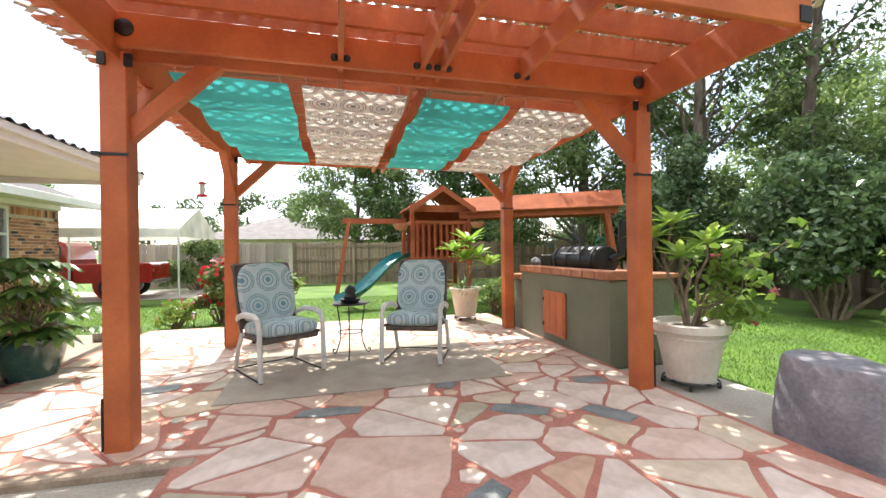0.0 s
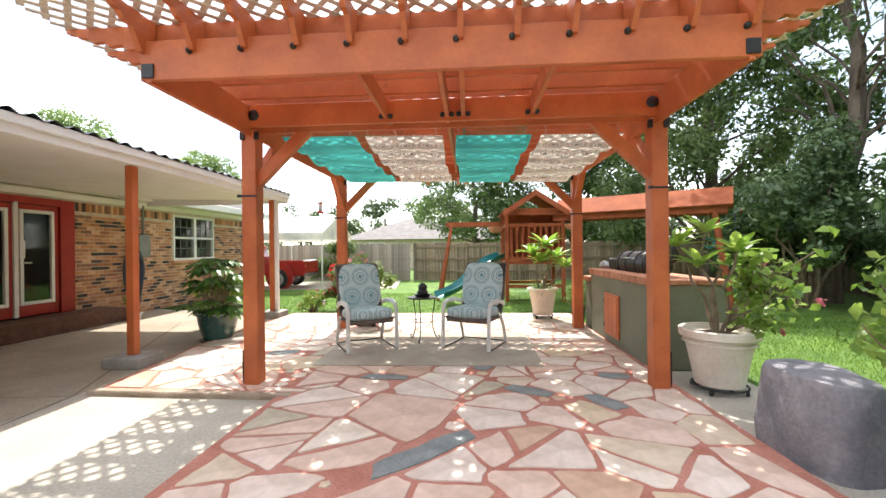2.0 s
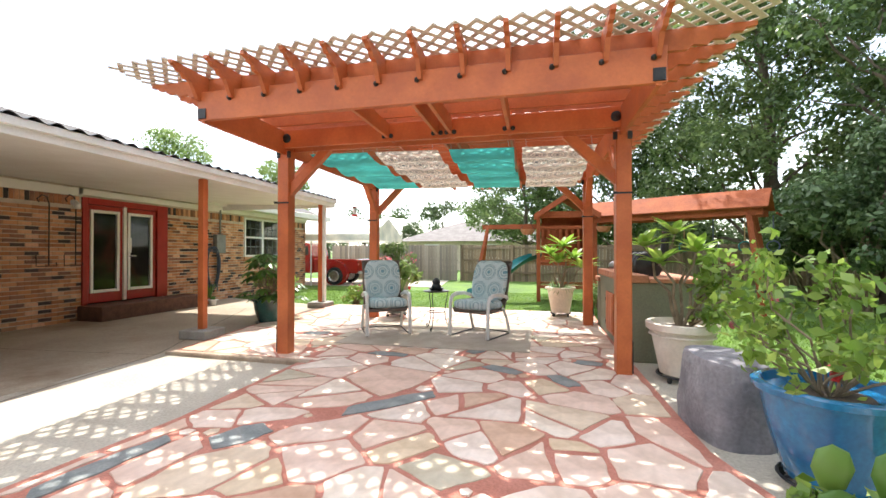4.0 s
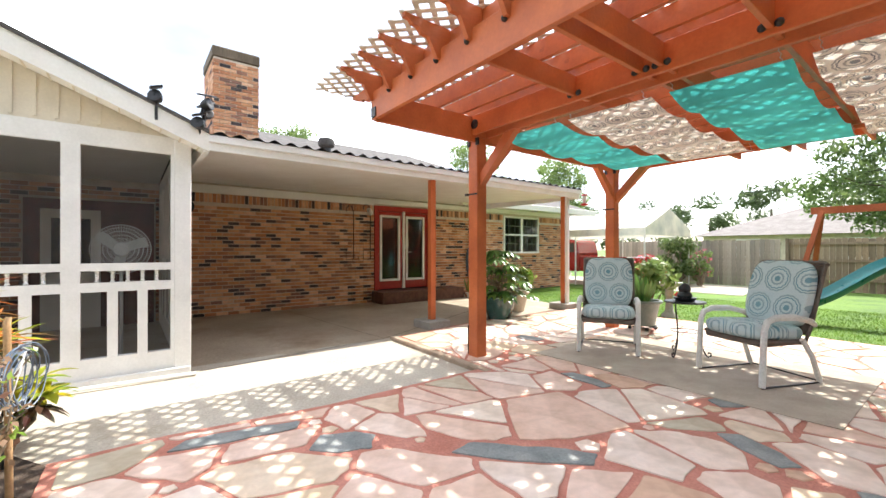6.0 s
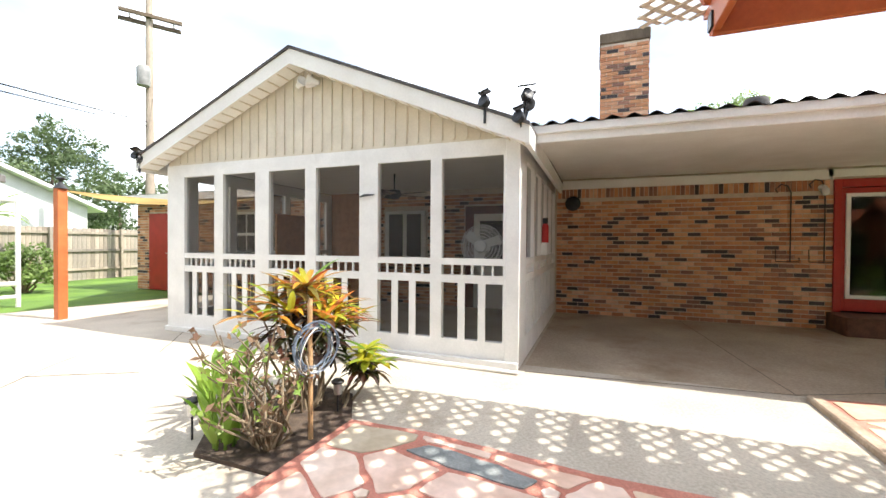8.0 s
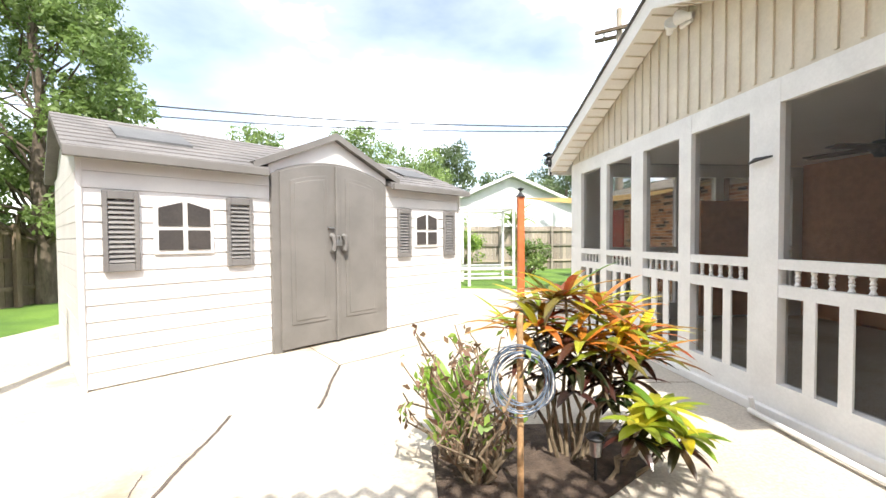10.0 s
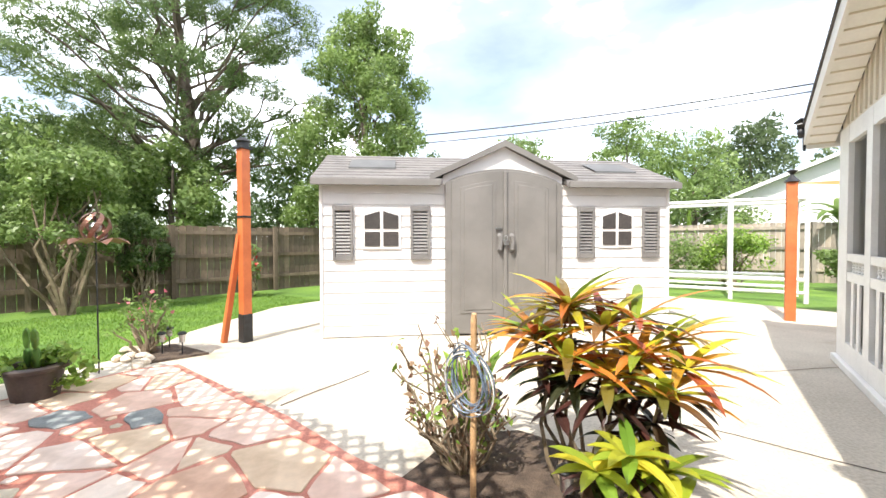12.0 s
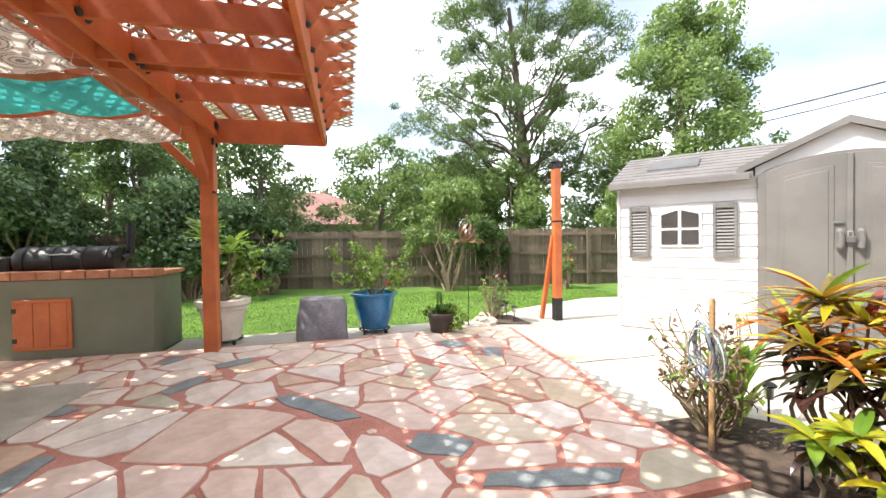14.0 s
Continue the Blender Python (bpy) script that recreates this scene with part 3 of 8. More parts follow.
BEAM_Z0, BEAM_Z1 = 2.585, 2.865
INNER_Z0 = 2.64
for y, z0 in ((2.35, BEAM_Z0), (PY0 - 0.115, INNER_Z0), (PY1 + 0.115, INNER_Z0), (7.95, 2.775)):
    part("cross_beam", plank(PX0 - 0.06, PX1 + 0.06, y - 0.022, y + 0.022, z0, BEAM_Z1), CEDAR, pergola, bevel=0.005)
for y in (PY0 + 0.115, PY1 - 0.115):
    part("cross_beam", plank(PX0 - 0.06, PX1 + 0.06, y - 0.022, y + 0.022, INNER_Z0, BEAM_Z1 - 0.01), CEDAR, pergola, bevel=0.005)
for x in (PX0, PX1):
    part("side_beam", plank(x - 0.022, x + 0.022, 2.33, PY1 + 0.16, BEAM_Z0 - 0.02, BEAM_Z1 - 0.004), CEDAR, pergola, bevel=0.005)
    part("side_beam", plank(x - 0.022, x + 0.022, PY1 + 0.165, 7.97, 2.76, BEAM_Z1 - 0.004), CEDAR, pergola, bevel=0.005)
for x in (0.42, 1.03, 1.19, 1.86):
    part("stringer", plank(x - 0.02, x + 0.02, 2.37, 7.93, INNER_Z0 + 0.04, BEAM_Z1 - 0.006), CEDAR, pergola, bevel=0.004)


def bolt_geo(x, y, z, r=0.035):
    return Geo().lathe([(0.0, -0.006), (r, -0.006), (r * 1.05, 0.012), (r * 0.55, 0.028), (0.0, 0.032)], 10, pose(x, y, z, 90, 0, 0))


for x in (PX0, PX1):
    part("post_bolt", bolt_geo(x + (0.07 if x == PX0 else -0.07), PY0 - 0.137, 2.755, 0.055), BLACK_IRON, pergola, "black bolt cap")
    part("hanger_plate", Geo().box(x - 0.045, x + 0.045, 2.315, 2.33, 2.60, 2.70), BLACK_IRON, pergola, "black joist hanger plate", bevel=0.004)
for x in (0.42, 1.03, 1.19, 1.86):
    part("post_bolt", bolt_geo(x - 0.045, PY0 - 0.137, 2.70, 0.026), BLACK_IRON, pergola, "black bolt cap")
    part("post_bolt", bolt_geo(x + 0.045, PY0 - 0.137, 2.70, 0.026), BLACK_IRON, pergola, "black bolt cap")

SCALLOP = [(0.0, 0.135), (0.07, 0.125), (0.09, 0.10), (0.16, 0.10), (0.20, 0.06), (0.29, 0.065), (0.33, 0.025), (0.43, 0.035), (0.47, 0.0)]


def louver_outline(x0, x1, z0, z1):
    left = [(x0 + d, z0 + h) for d, h in SCALLOP]
    right = [(x1 - d, z0 + h) for d, h in reversed(SCALLOP)]
    return left + right + [(x1, z1), (x0, z1)]


louver_shape = louver_outline(-1.72, 3.76, 0.0, 0.165)
UPRIGHT = Matrix.Rotation(math.pi / 2, 4, "X")
louver_mesh = Geo().prism(louver_shape, -0.019, 0.019, UPRIGHT).mesh("louver", CEDAR)
for k in range(17):
    o = new("louver", louver_mesh)
    o.parent = pergola
    o.location = (-1.0, 2.45 + 0.34 * k - 5.0, 2.866)
tail_mesh = Geo().prism([(0.0, 0.135), (0.05, 0.125), (0.07, 0.10), (0.12, 0.095), (0.15, 0.055), (0.22, 0.05), (0.26, -0.02), (0.30, -0.09), (0.43, -0.10), (0.43, 0.165), (0.0, 0.165)], -0.019, 0.019, Matrix.Rotation(math.pi / 2, 4, "Z") @ UPRIGHT).mesh("rafter_tail", CEDAR)
for k in range(12):
    o = new("rafter_tail", tail_mesh)
    o.parent = pergola
    o.location = (-1.04 + 0.372 * k - 1.0, 1.995 - 5.0, 2.868)
    if 0 < k:
        part("tail_bolt", bolt_geo(-1.04 + 0.372 * k - 0.03, 2.325, 2.78, 0.022), BLACK_IRON, pergola, "black bolt cap")
# knee braces
for x, sx in ((PX0, 1), (PX1, -1)):
    for y, sy in ((PY0, 1), (PY1, -1)):
        for along_x in (True, False):
            if along_x:
                out = [(0.056, 2.04), (0.056, 2.20), (0.46, 2.60), (0.62, 2.60)]
                m = Matrix.Translation((x, y, 0)) @ Matrix.Diagonal((sx, 1, 1, 1)) @ UPRIGHT
            else:
                out = [(0.056, 2.08), (0.056, 2.22), (0.42, 2.58), (0.55, 2.58)]
                m = Matrix.Translation((x, y, 0)) @ Matrix.Rotation(math.pi / 2 * sy, 4, "Z") @ UPRIGHT
            part("knee_brace", Geo().prism(out, -0.045, 0.045, m), CEDAR, pergola, bevel=0.005)
# lattice roof: two layers of laths
lath = Geo()
LX0, LX1, LY0, LY1, STEP = -1.75, 3.80, 1.98, 8.15, 0.166
for layer, sgn in ((0, 1), (1, -1)):
    c = LX0 - (LY1 - LY0) if sgn > 0 else LX0
    while c < (LX1 if sgn > 0 else LX1 + (LY1 - LY0)):
        # line x = c + sgn * (y - LY0)
        a = max(0, (LX0 - c) if sgn > 0 else (c - LX1))
        b = min(LY1 - LY0, (LX1 - c) if sgn > 0 else (c - LX0))
        if b - a > 0.05:
            p, q = Vector((c + sgn * a, LY0 + a, 0)), Vector((c + sgn * b, LY0 + b, 0))
            n = Vector((-(q - p).y, (q - p).x, 0)).normalized() * 0.0215
            z0 = 3.034 + 0.008 * layer
            lath.prism([tuple((p - n).xy), tuple((q - n).xy), tuple((q + n).xy), tuple((p + n).xy)], z0, z0 + 0.007)
        c += STEP
part("lattice", lath, LATTICE, pergola, "pale crossed lattice laths", kind="stuff")

# cloth canopies hung under the pergola
for k, (x0, x1, cloth, word) in enumerate([(-0.80, 0.02, TEAL_CLOTH, "teal"), (0.11, 0.95, MED_CANOPY, "cream medallion-patterned"), (1.09, 1.89, TEAL_CLOTH, "teal"), (2.0, 2.84, MED_CANOPY, "cream medallion-patterned")]):
    def hang(u, v, x0=x0, x1=x1, k=k):
        y = 3.93 + v * 2.80
        sag = 0.055 * abs(math.sin(v * math.pi * 4)) + 0.03 * math.sin(v * math.pi) + 0.012 * math.sin(u * 5 + k + v * 7) * math.sin(v * math.pi)
        return (x0 + (x1 - x0) * u + 0.015 * math.sin(v * 9 + k), y, 2.605 - 0.02 * (x0 + (x1 - x0) * u) - 0.03 * v - sag)
    g = Geo().sheet(10, 44, hang)
    g.smooth = True
    can = thing("shade_canopy", (x0 + x1) / 2, 5.28, 2.5, f"{word} cloth shade strip hung on chains", "shade cloth", "shade cloths under the pergola")
    part("cloth", g, cloth, can)
    for u in (0.06, 0.94):
        for y, yb, drop in ((3.94, PY0 + 0.14, 0.0), (6.72, PY1 - 0.14, 0.03)):
            x = x0 + (x1 - x0) * u
            pts = [Vector((x, y, 2.602 - 0.02 * x - drop)).lerp(Vector((x - 0.02, yb, 2.74)), i / 8) for i in range(9)]
            ch = Geo()
            for i in range(8):
                mid, d = (pts[i] + pts[i + 1]) / 2, (pts[i + 1] - pts[i])
                ch.tube([mid - d * 0.55, mid + Vector((0.006 * (-1) ** i, 0, 0)), mid + d * 0.55], 0.003, 5)
            part("chain", ch, CHROME, can, "thin steel chain")

# ---- house ----
WALL_X = -6.6
house_wall = thing("house_wall_east", WALL_X, 4.0, -0.045, "tan brick wall of the house with dark bricks", "brick wall", kind="structure")
DOOR_Y0, DOOR_Y1, WIN_Y0, WIN_Y1 = 5.30, 7.22, 9.95, 11.68
gw = Geo()
gw.box(WALL_X - 0.2, WALL_X - 0.012, -6.5, DOOR_Y0, -0.05, 2.72)
gw.box(WALL_X - 0.2, WALL_X - 0.012, DOOR_Y0, DOOR_Y1, 2.40, 2.72)
gw.box(WALL_X - 0.2, WALL_X - 0.012, DOOR_Y1, WIN_Y0, -0.05, 2.72)
gw.box(WALL_X - 0.2, WALL_X - 0.012, WIN_Y0, WIN_Y1, -0.05, 1.16)
gw.box(WALL_X - 0.2, WALL_X - 0.012, WIN_Y0, WIN_Y1, 2.38, 2.72)
gw.box(WALL_X - 0.2, WALL_X - 0.012, WIN_Y1, 13.4, -0.05, 2.72)
gw.box(-17.0, WALL_X - 0.012, 13.2, 13.4, -0.05, 2.72).box(-17.0, WALL_X - 0.2, -6.5, -6.3, -0.05, 2.72).box(-17.2, -17.0, -6.5, 13.4, -0.05, 2.72)
part("masonry", gw, MORTAR, house_wall)
# room shell coloured near black: its dimness is painted, not lit
part("room_back", Geo().box(-9.0, -8.95, 4.4, 12.6, 0, 2.7).box(-9.0, -6.81, 4.4, 12.6, 2.66, 2.7).box(-9.0, -6.81, 4.4, 12.6, 0.0, 0.05), PAINTED_DIM, house_wall, "room behind the glass, painted dark for its dimness")

# main roof: hipped, shingled
roof = single("house_roof", Geo().add([(-5.95, -7.2, 2.68), (-5.95, 14.0, 2.68), (-17.8, 14.0, 2.68), (-17.8, -7.2, 2.68), (-11.6, -1.5, 5.15), (-11.6, 9.5, 5.15)],
              [(0, 1, 5, 4), (1, 2, 5), (2, 3, 4, 5), (3, 0, 4), (3, 2, 1, 0)]), SHINGLE, "low dark grey shingled hip roof of the house", "roof", "structure")
single("house_eave", Geo().box(-6.02, -5.86, 7.6, 14.05, 2.52, 2.70).box(-6.6, -6.0, 8.3, 14.0, 2.56, 2.60), CEILING_PAINT, "cream eave board and gutter", "eave", "structure", bevel=0.01)
# chimney
chim = thing("chimney", -7.35, 2.17, 2.6, "tall tan brick chimney above the roof", "chimney")
part("masonry", Geo().box(-7.95, -6.72, 1.74, 2.58, 2.5, 5.34), MORTAR, chim)
part("cap", Geo().box(-7.98, -6.69, 1.71, 2.61, 5.20, 5.42).box(-7.7, -7.0, 1.95, 2.4, 5.42, 5.50), FENCE, chim, "weathered mortar cap", bevel=0.02)
vent = thing("roof_vent", -8.5, 4.8, 4.0, "round dark turbine vent on the roof", "roof vent")
part("pipe", Geo().lathe([(0.13, -0.4), (0.13, 0.16)], 14, pose(-8.5, 4.8, 4.0)), BLACK_IRON, vent)
part("turbine", Geo().lathe([(0.14, 0.14), (0.22, 0.2), (0.24, 0.3), (0.2, 0.4), (0.0, 0.46)], 14, pose(-8.5, 4.8, 4.0)), SHINGLE, vent)

# carport roof along the wall
carport = thing("carport", -4.7, 4.5, -0.045, "flat cream carport roof on orange posts beside the house", "carport")
EAVE_X = -2.78


def slope_box(g, x0, x1, y0, y1, za, zb, t):
    """A slab that runs from height za at x0 to zb at x1."""
    vs = [(x, y, (za if x == x0 else zb) + dz) for dz in (0, t) for y in (y0, y1) for x in (x0, x1)]
    return g.add(vs, [(0, 2, 3, 1), (4, 5, 7, 6), (0, 1, 5, 4), (1, 3, 7, 5), (3, 2, 6, 7), (2, 0, 4, 6)])


part("ceiling_board", slope_box(Geo(), WALL_X, EAVE_X, 0.98, 8.35, 2.60, 2.47, 0.04), CEILING_PAINT, carport)
part("fascia", Geo().box(EAVE_X - 0.01, EAVE_X + 0.03, 0.98, 8.40, 2.43, 2.60).box(EAVE_X + 0.03, EAVE_X + 0.075, 0.98, 8.40, 2.52, 2.61), WHITE_PAINT, carport, "cream gutter and fascia", bevel=0.008)
part("end_fascia", Geo().box(WALL_X + 0.6, EAVE_X, 8.35, 8.40, 2.42, 2.6), WHITE_PAINT, carport)
part("wall_plate", Geo().box(WALL_X, WALL_X + 0.05, 0.98, 5.28, 2.40, 2.56).box(WALL_X, WALL_X + 0.05, 5.2, 13.4, 2.44, 2.56), CEILING_PAINT, carport, "cream frieze board", bevel=0.006)
cor = Geo()
cor.sheet(296, 1, lambda u, v: (EAVE_X + 0.10 - v * 3.9, 0.98 + u * 7.45, 2.625 + v * 0.14 + 0.022 * math.sin(u * 2 * math.pi * 37)))
cor.smooth = True
part("corrugated_sheet", cor, CORRUGATED, carport, "dark corrugated roof sheet")
for y, foot in ((4.5, 1), (8.15, 2)):
    cx = -3.02 if foot == 1 else -3.0
    p = thing("carport_post", cx, y, -0.045, "square orange post on a concrete foot under the carport", "post", "carport posts")
    part("shaft", Geo().box(cx - 0.05, cx + 0.05, y - 0.05, y + 0.05, 0.09, 2.47), CEDAR, p, bevel=0.006)
    part("foot_block", Geo().box(cx - 0.24, cx + 0.24, y - 0.22, y + 0.22, -0.045, 0.09), CONCRETE_GREY, p, "grey concrete foot", bevel=0.012)
    if foot == 2:
        part("white_pipe", Geo().box(cx + 0.06, cx + 0.14, y - 0.05, y + 0.03, 0.09, 2.46), WHITE_PAINT, p, "white downpipe", bevel=0.012)

# red double door
door = thing("door_1", WALL_X, 6.26, 0.25, "red double door with white-framed glass panels", "door", kind="structure")
part("door_frame", Geo().box(WALL_X - 0.1, WALL_X + 0.03, DOOR_Y0, DOOR_Y0 + 0.10, 0.25, 2.4).box(WALL_X - 0.1, WALL_X + 0.03, DOOR_Y1 - 0.28, DOOR_Y1, 0.25, 2.4).box(WALL_X - 0.1, WALL_X + 0.03, DOOR_Y0 + 0.10, DOOR_Y1 - 0.28, 2.27, 2.4), RED_PAINT, door, bevel=0.006)
for k, y0 in enumerate((5.41, 6.19)):
    y1 = y0 + 0.74
    leaf = part("door_leaf", Geo().box(WALL_X - 0.06, WALL_X - 0.01, y0, y0 + 0.05, 0.27, 2.26).box(WALL_X - 0.06, WALL_X - 0.01, y1 - 0.09, y1, 0.27, 2.26).box(WALL_X - 0.06, WALL_X - 0.01, y0 + 0.05, y1 - 0.09, 2.17, 2.26).box(WALL_X - 0.06, WALL_X - 0.01, y0 + 0.05, y1 - 0.09, 0.27, 0.47), RED_PAINT, door, bevel=0.004)
    a0, a1 = y0 + 0.05, y1 - 0.09
    part("glass_frame", Geo().box(WALL_X - 0.05, WALL_X + 0.012, a0, a0 + 0.06, 0.47, 2.17).box(WALL_X - 0.05, WALL_X + 0.012, a1 - 0.06, a1, 0.47, 2.17).box(WALL_X - 0.05, WALL_X + 0.012, a0 + 0.06, a1 - 0.06, 2.11, 2.17).box(WALL_X - 0.05, WALL_X + 0.012, a0 + 0.06, a1 - 0.06, 0.47, 0.53), WHITE_PAINT, leaf, "white frame round the glass", bevel=0.006)
    part("pane", Geo().box(WALL_X - 0.03, WALL_X - 0.024, a0 + 0.06, a1 - 0.06, 0.53, 2.11), GLASS, leaf)
part("astragal", Geo().box(WALL_X - 0.02, WALL_X + 0.03, 6.13, 6.20, 0.27, 2.3), WHITE_PAINT, door, "white strip between the doors", bevel=0.004)
part("handle", Geo().box(WALL_X + 0.0, WALL_X + 0.05, 6.2, 6.29, 1.30, 1.62).tube([(WALL_X + 0.05, 6.25, 1.22), (WALL_X + 0.09, 6.25, 1.22), (WALL_X + 0.09, 6.36, 1.22)], 0.012), WHITE_PAINT, door, "white handle plate", bevel=0.004)
step = single("door_step", Geo().box(WALL_X, WALL_X + 0.62, 5.22, 7.75, -0.045, 0.245), mat("step_brick", (0.10, 0.045, 0.03), (0.17, 0.08, 0.05), 0.9, 8, 60, 0.4), "dark red brick step before the door", "step", bevel=0.012, base=(WALL_X, 6.2, -0.045))

# window
MUNTIN = mat("muntin_bar", (0.16, 0.20, 0.18), (0.24, 0.28, 0.25), 0.5, 4, 40, 0.03)
win = thing("window_1", WALL_X, 10.8, 1.16, "white-framed sash window with muntins in the brick wall", "window", kind="structure")
fr = Geo()
for z0, z1 in ((1.16, 1.22), (2.32, 2.38)):
    fr.box(WALL_X - 0.08, WALL_X + 0.015, WIN_Y0, WIN_Y1, z0, z1)
for y in (WIN_Y0, (WIN_Y0 + WIN_Y1) / 2 - 0.05, WIN_Y1 - 0.06):
    fr.box(WALL_X - 0.08, WALL_X + 0.012, y, y + (0.10 if y not in (WIN_Y0, WIN_Y1 - 0.06) else 0.06), 1.22, 2.32)
fr.box(WALL_X - 0.06, WALL_X + 0.01, WIN_Y0, WIN_Y1, 1.74, 1.80)
part("window_frame", fr, WHITE_PAINT, win)
mun = Geo()
for k in range(2):
    ya = WIN_Y0 + 0.06 + k * (0.85)
    mun.box(WALL_X - 0.035, WALL_X - 0.02, ya + 0.24, ya + 0.255, 1.22, 2.32).box(WALL_X - 0.035, WALL_X - 0.02, ya + 0.49, ya + 0.505, 1.22, 2.32)
    mun.box(WALL_X - 0.035, WALL_X - 0.021, ya, ya + 0.74, 2.05, 2.065).box(WALL_X - 0.035, WALL_X - 0.021, ya, ya + 0.74, 1.47, 1.485)
part("muntin", mun, MUNTIN, win, "thin grey-green bars inside the glass")
part("pane", Geo().box(WALL_X - 0.045, WALL_X - 0.04, WIN_Y0 + 0.05, WIN_Y1 - 0.05, 1.2, 2.34), GLASS, win)
part("window_sill", Geo().box(WALL_X, WALL_X + 0.06, WIN_Y0 - 0.04, WIN_Y1 + 0.04, 1.09, 1.155), BRICK, win, bevel=0.006)

# ---- screened porch ----
FX, PY_R, PY_L = -2.55, 0.92, -4.50
porch = thing("screened_porch", -4.6, -1.8, -0.045, "white screened porch with beige gabled front", "porch")
BAYS = [(0.74, 0.02), (-0.12, -0.82), (-1.08, -1.74), (-1.91, -2.52), (-2.76, -3.36), (-3.53, -4.14)]


def screen_wall(g, sc, sp, bays, y_from, y_to, m, pitch=0.24, half=0.042):
    """One framed wall: studs, rails, spindles and slats, in a frame where u runs along the wall, w out of it and z up."""
    us = [y_from] + [v for b in bays for v in b] + [y_to]
    for a, b in zip(us[0::2], us[1::2]):
        g.box(b, a, -0.09, 0.0, -0.045, 2.47, m)
    for a, b in bays:
        g.box(b, a, -0.088, -0.002, 2.29, 2.47, m).box(b, a, -0.08, -0.004, 1.07, 1.145, m).box(b, a, -0.08, -0.004, 0.865, 0.955, m).box(b, a, -0.09, -0.001, -0.045, 0.22, m)
        n = max(2, round((a - b) / pitch))
        w = (a - b) / n
        for k in range(1, n):
            g.box(b + k * w - half, b + k * w + half, -0.022, -0.006, 0.22, 0.865, m)
        for k in range(1, 6):
            u = b + (a - b) * k / 6
            sp.append((u, m))
        sc.add([(b, -0.045, 1.145), (a, -0.045, 1.145), (a, -0.045, 2.29), (b, -0.045, 2.29)], [(0, 1, 2, 3)], m)
        sc.add([(b, -0.07, 0.22), (a, -0.07, 0.22), (a, -0.07, 1.07), (b, -0.07, 1.07)], [(0, 1, 2, 3)], m)


def spindle_geo():
    return Geo().lathe([(0.012, 0.955), (0.02, 0.965), (0.011, 0.985), (0.019, 1.005), (0.01, 1.013), (0.019, 1.022), (0.011, 1.04), (0.02, 1.058), (0.012, 1.07)], 8)


SIDE_BAYS = [(-3.0, -3.62), (-3.76, -4.3), (-4.44, -5.0), (-5.14, -5.7), (-5.84, -6.4)]
MF = Matrix(((0, 1, 0, FX), (1, 0, 0, 0), (0, 0, 1, 0), (0, 0, 0, 1)))
MS = Matrix(((1, 0, 0, 0), (0, 1, 0, PY_R), (0, 0, 1, 0), (0, 0, 0, 1)))
spin_mesh = spindle_geo().mesh("spindle", WHITE_PAINT)
for name, bays, a, b, m in (("front_frame", BAYS, PY_R, PY_L, MF), ("side_frame", SIDE_BAYS, FX - 0.092, WALL_X, MS), ("far_side_frame", SIDE_BAYS, FX - 0.092, WALL_X, Matrix.Translation((0, PY_L - PY_R + 0.09, 0)) @ MS)):
    g, sc, sp = Geo(), Geo(), []
    screen_wall(g, sc, sp, bays, a, b, m, *((0.24, 0.042) if name == "front_frame" else (0.155, 0.024)))
    fr = part(name, g, WHITE_PAINT, porch, "white painted porch frame")
    part("insect_screen", sc, SCREEN, fr, "dark insect screen")
    for u, mm in sp:
        o = new("spindle", spin_mesh)
        o.parent = fr
        o.location = Vector((0, 0, 0)) + (mm @ Vector((u, -0.04, 0))) - Vector(HOME[porch])
# gable
PEAK_Y, PEAK_Z, EAVE_Z = -1.93, 3.745, 2.50
gz = Geo()
gz.prism([(PY_L, 2.47), (PY_R, 2.47), (PY_R, 2.56), (PEAK_Y, PEAK_Z - 0.13), (PY_L, 2.56)], -0.04, 0.0, Matrix(((0, 0, 1, FX - 0.02), (1, 0, 0, 0), (0, 1, 0, 0), (0, 0, 0, 1))))
gab = part("gable_siding", gz, BEIGE, porch, "beige board-and-batten siding")
yb = PY_L + 0.1
while yb < PY_R:
    top = 2.56 + (PEAK_Z - 0.13 - 2.56) * (1 - abs(yb - PEAK_Y) / ((PY_R - PEAK_Y) if yb > PEAK_Y else (PEAK_Y - PY_L)))
    if top > 2.65:
        part("batten", Geo().box(FX - 0.021, FX - 0.002, yb - 0.012, yb + 0.012, 2.5, top), BEIGE, gab)
    yb += 0.152
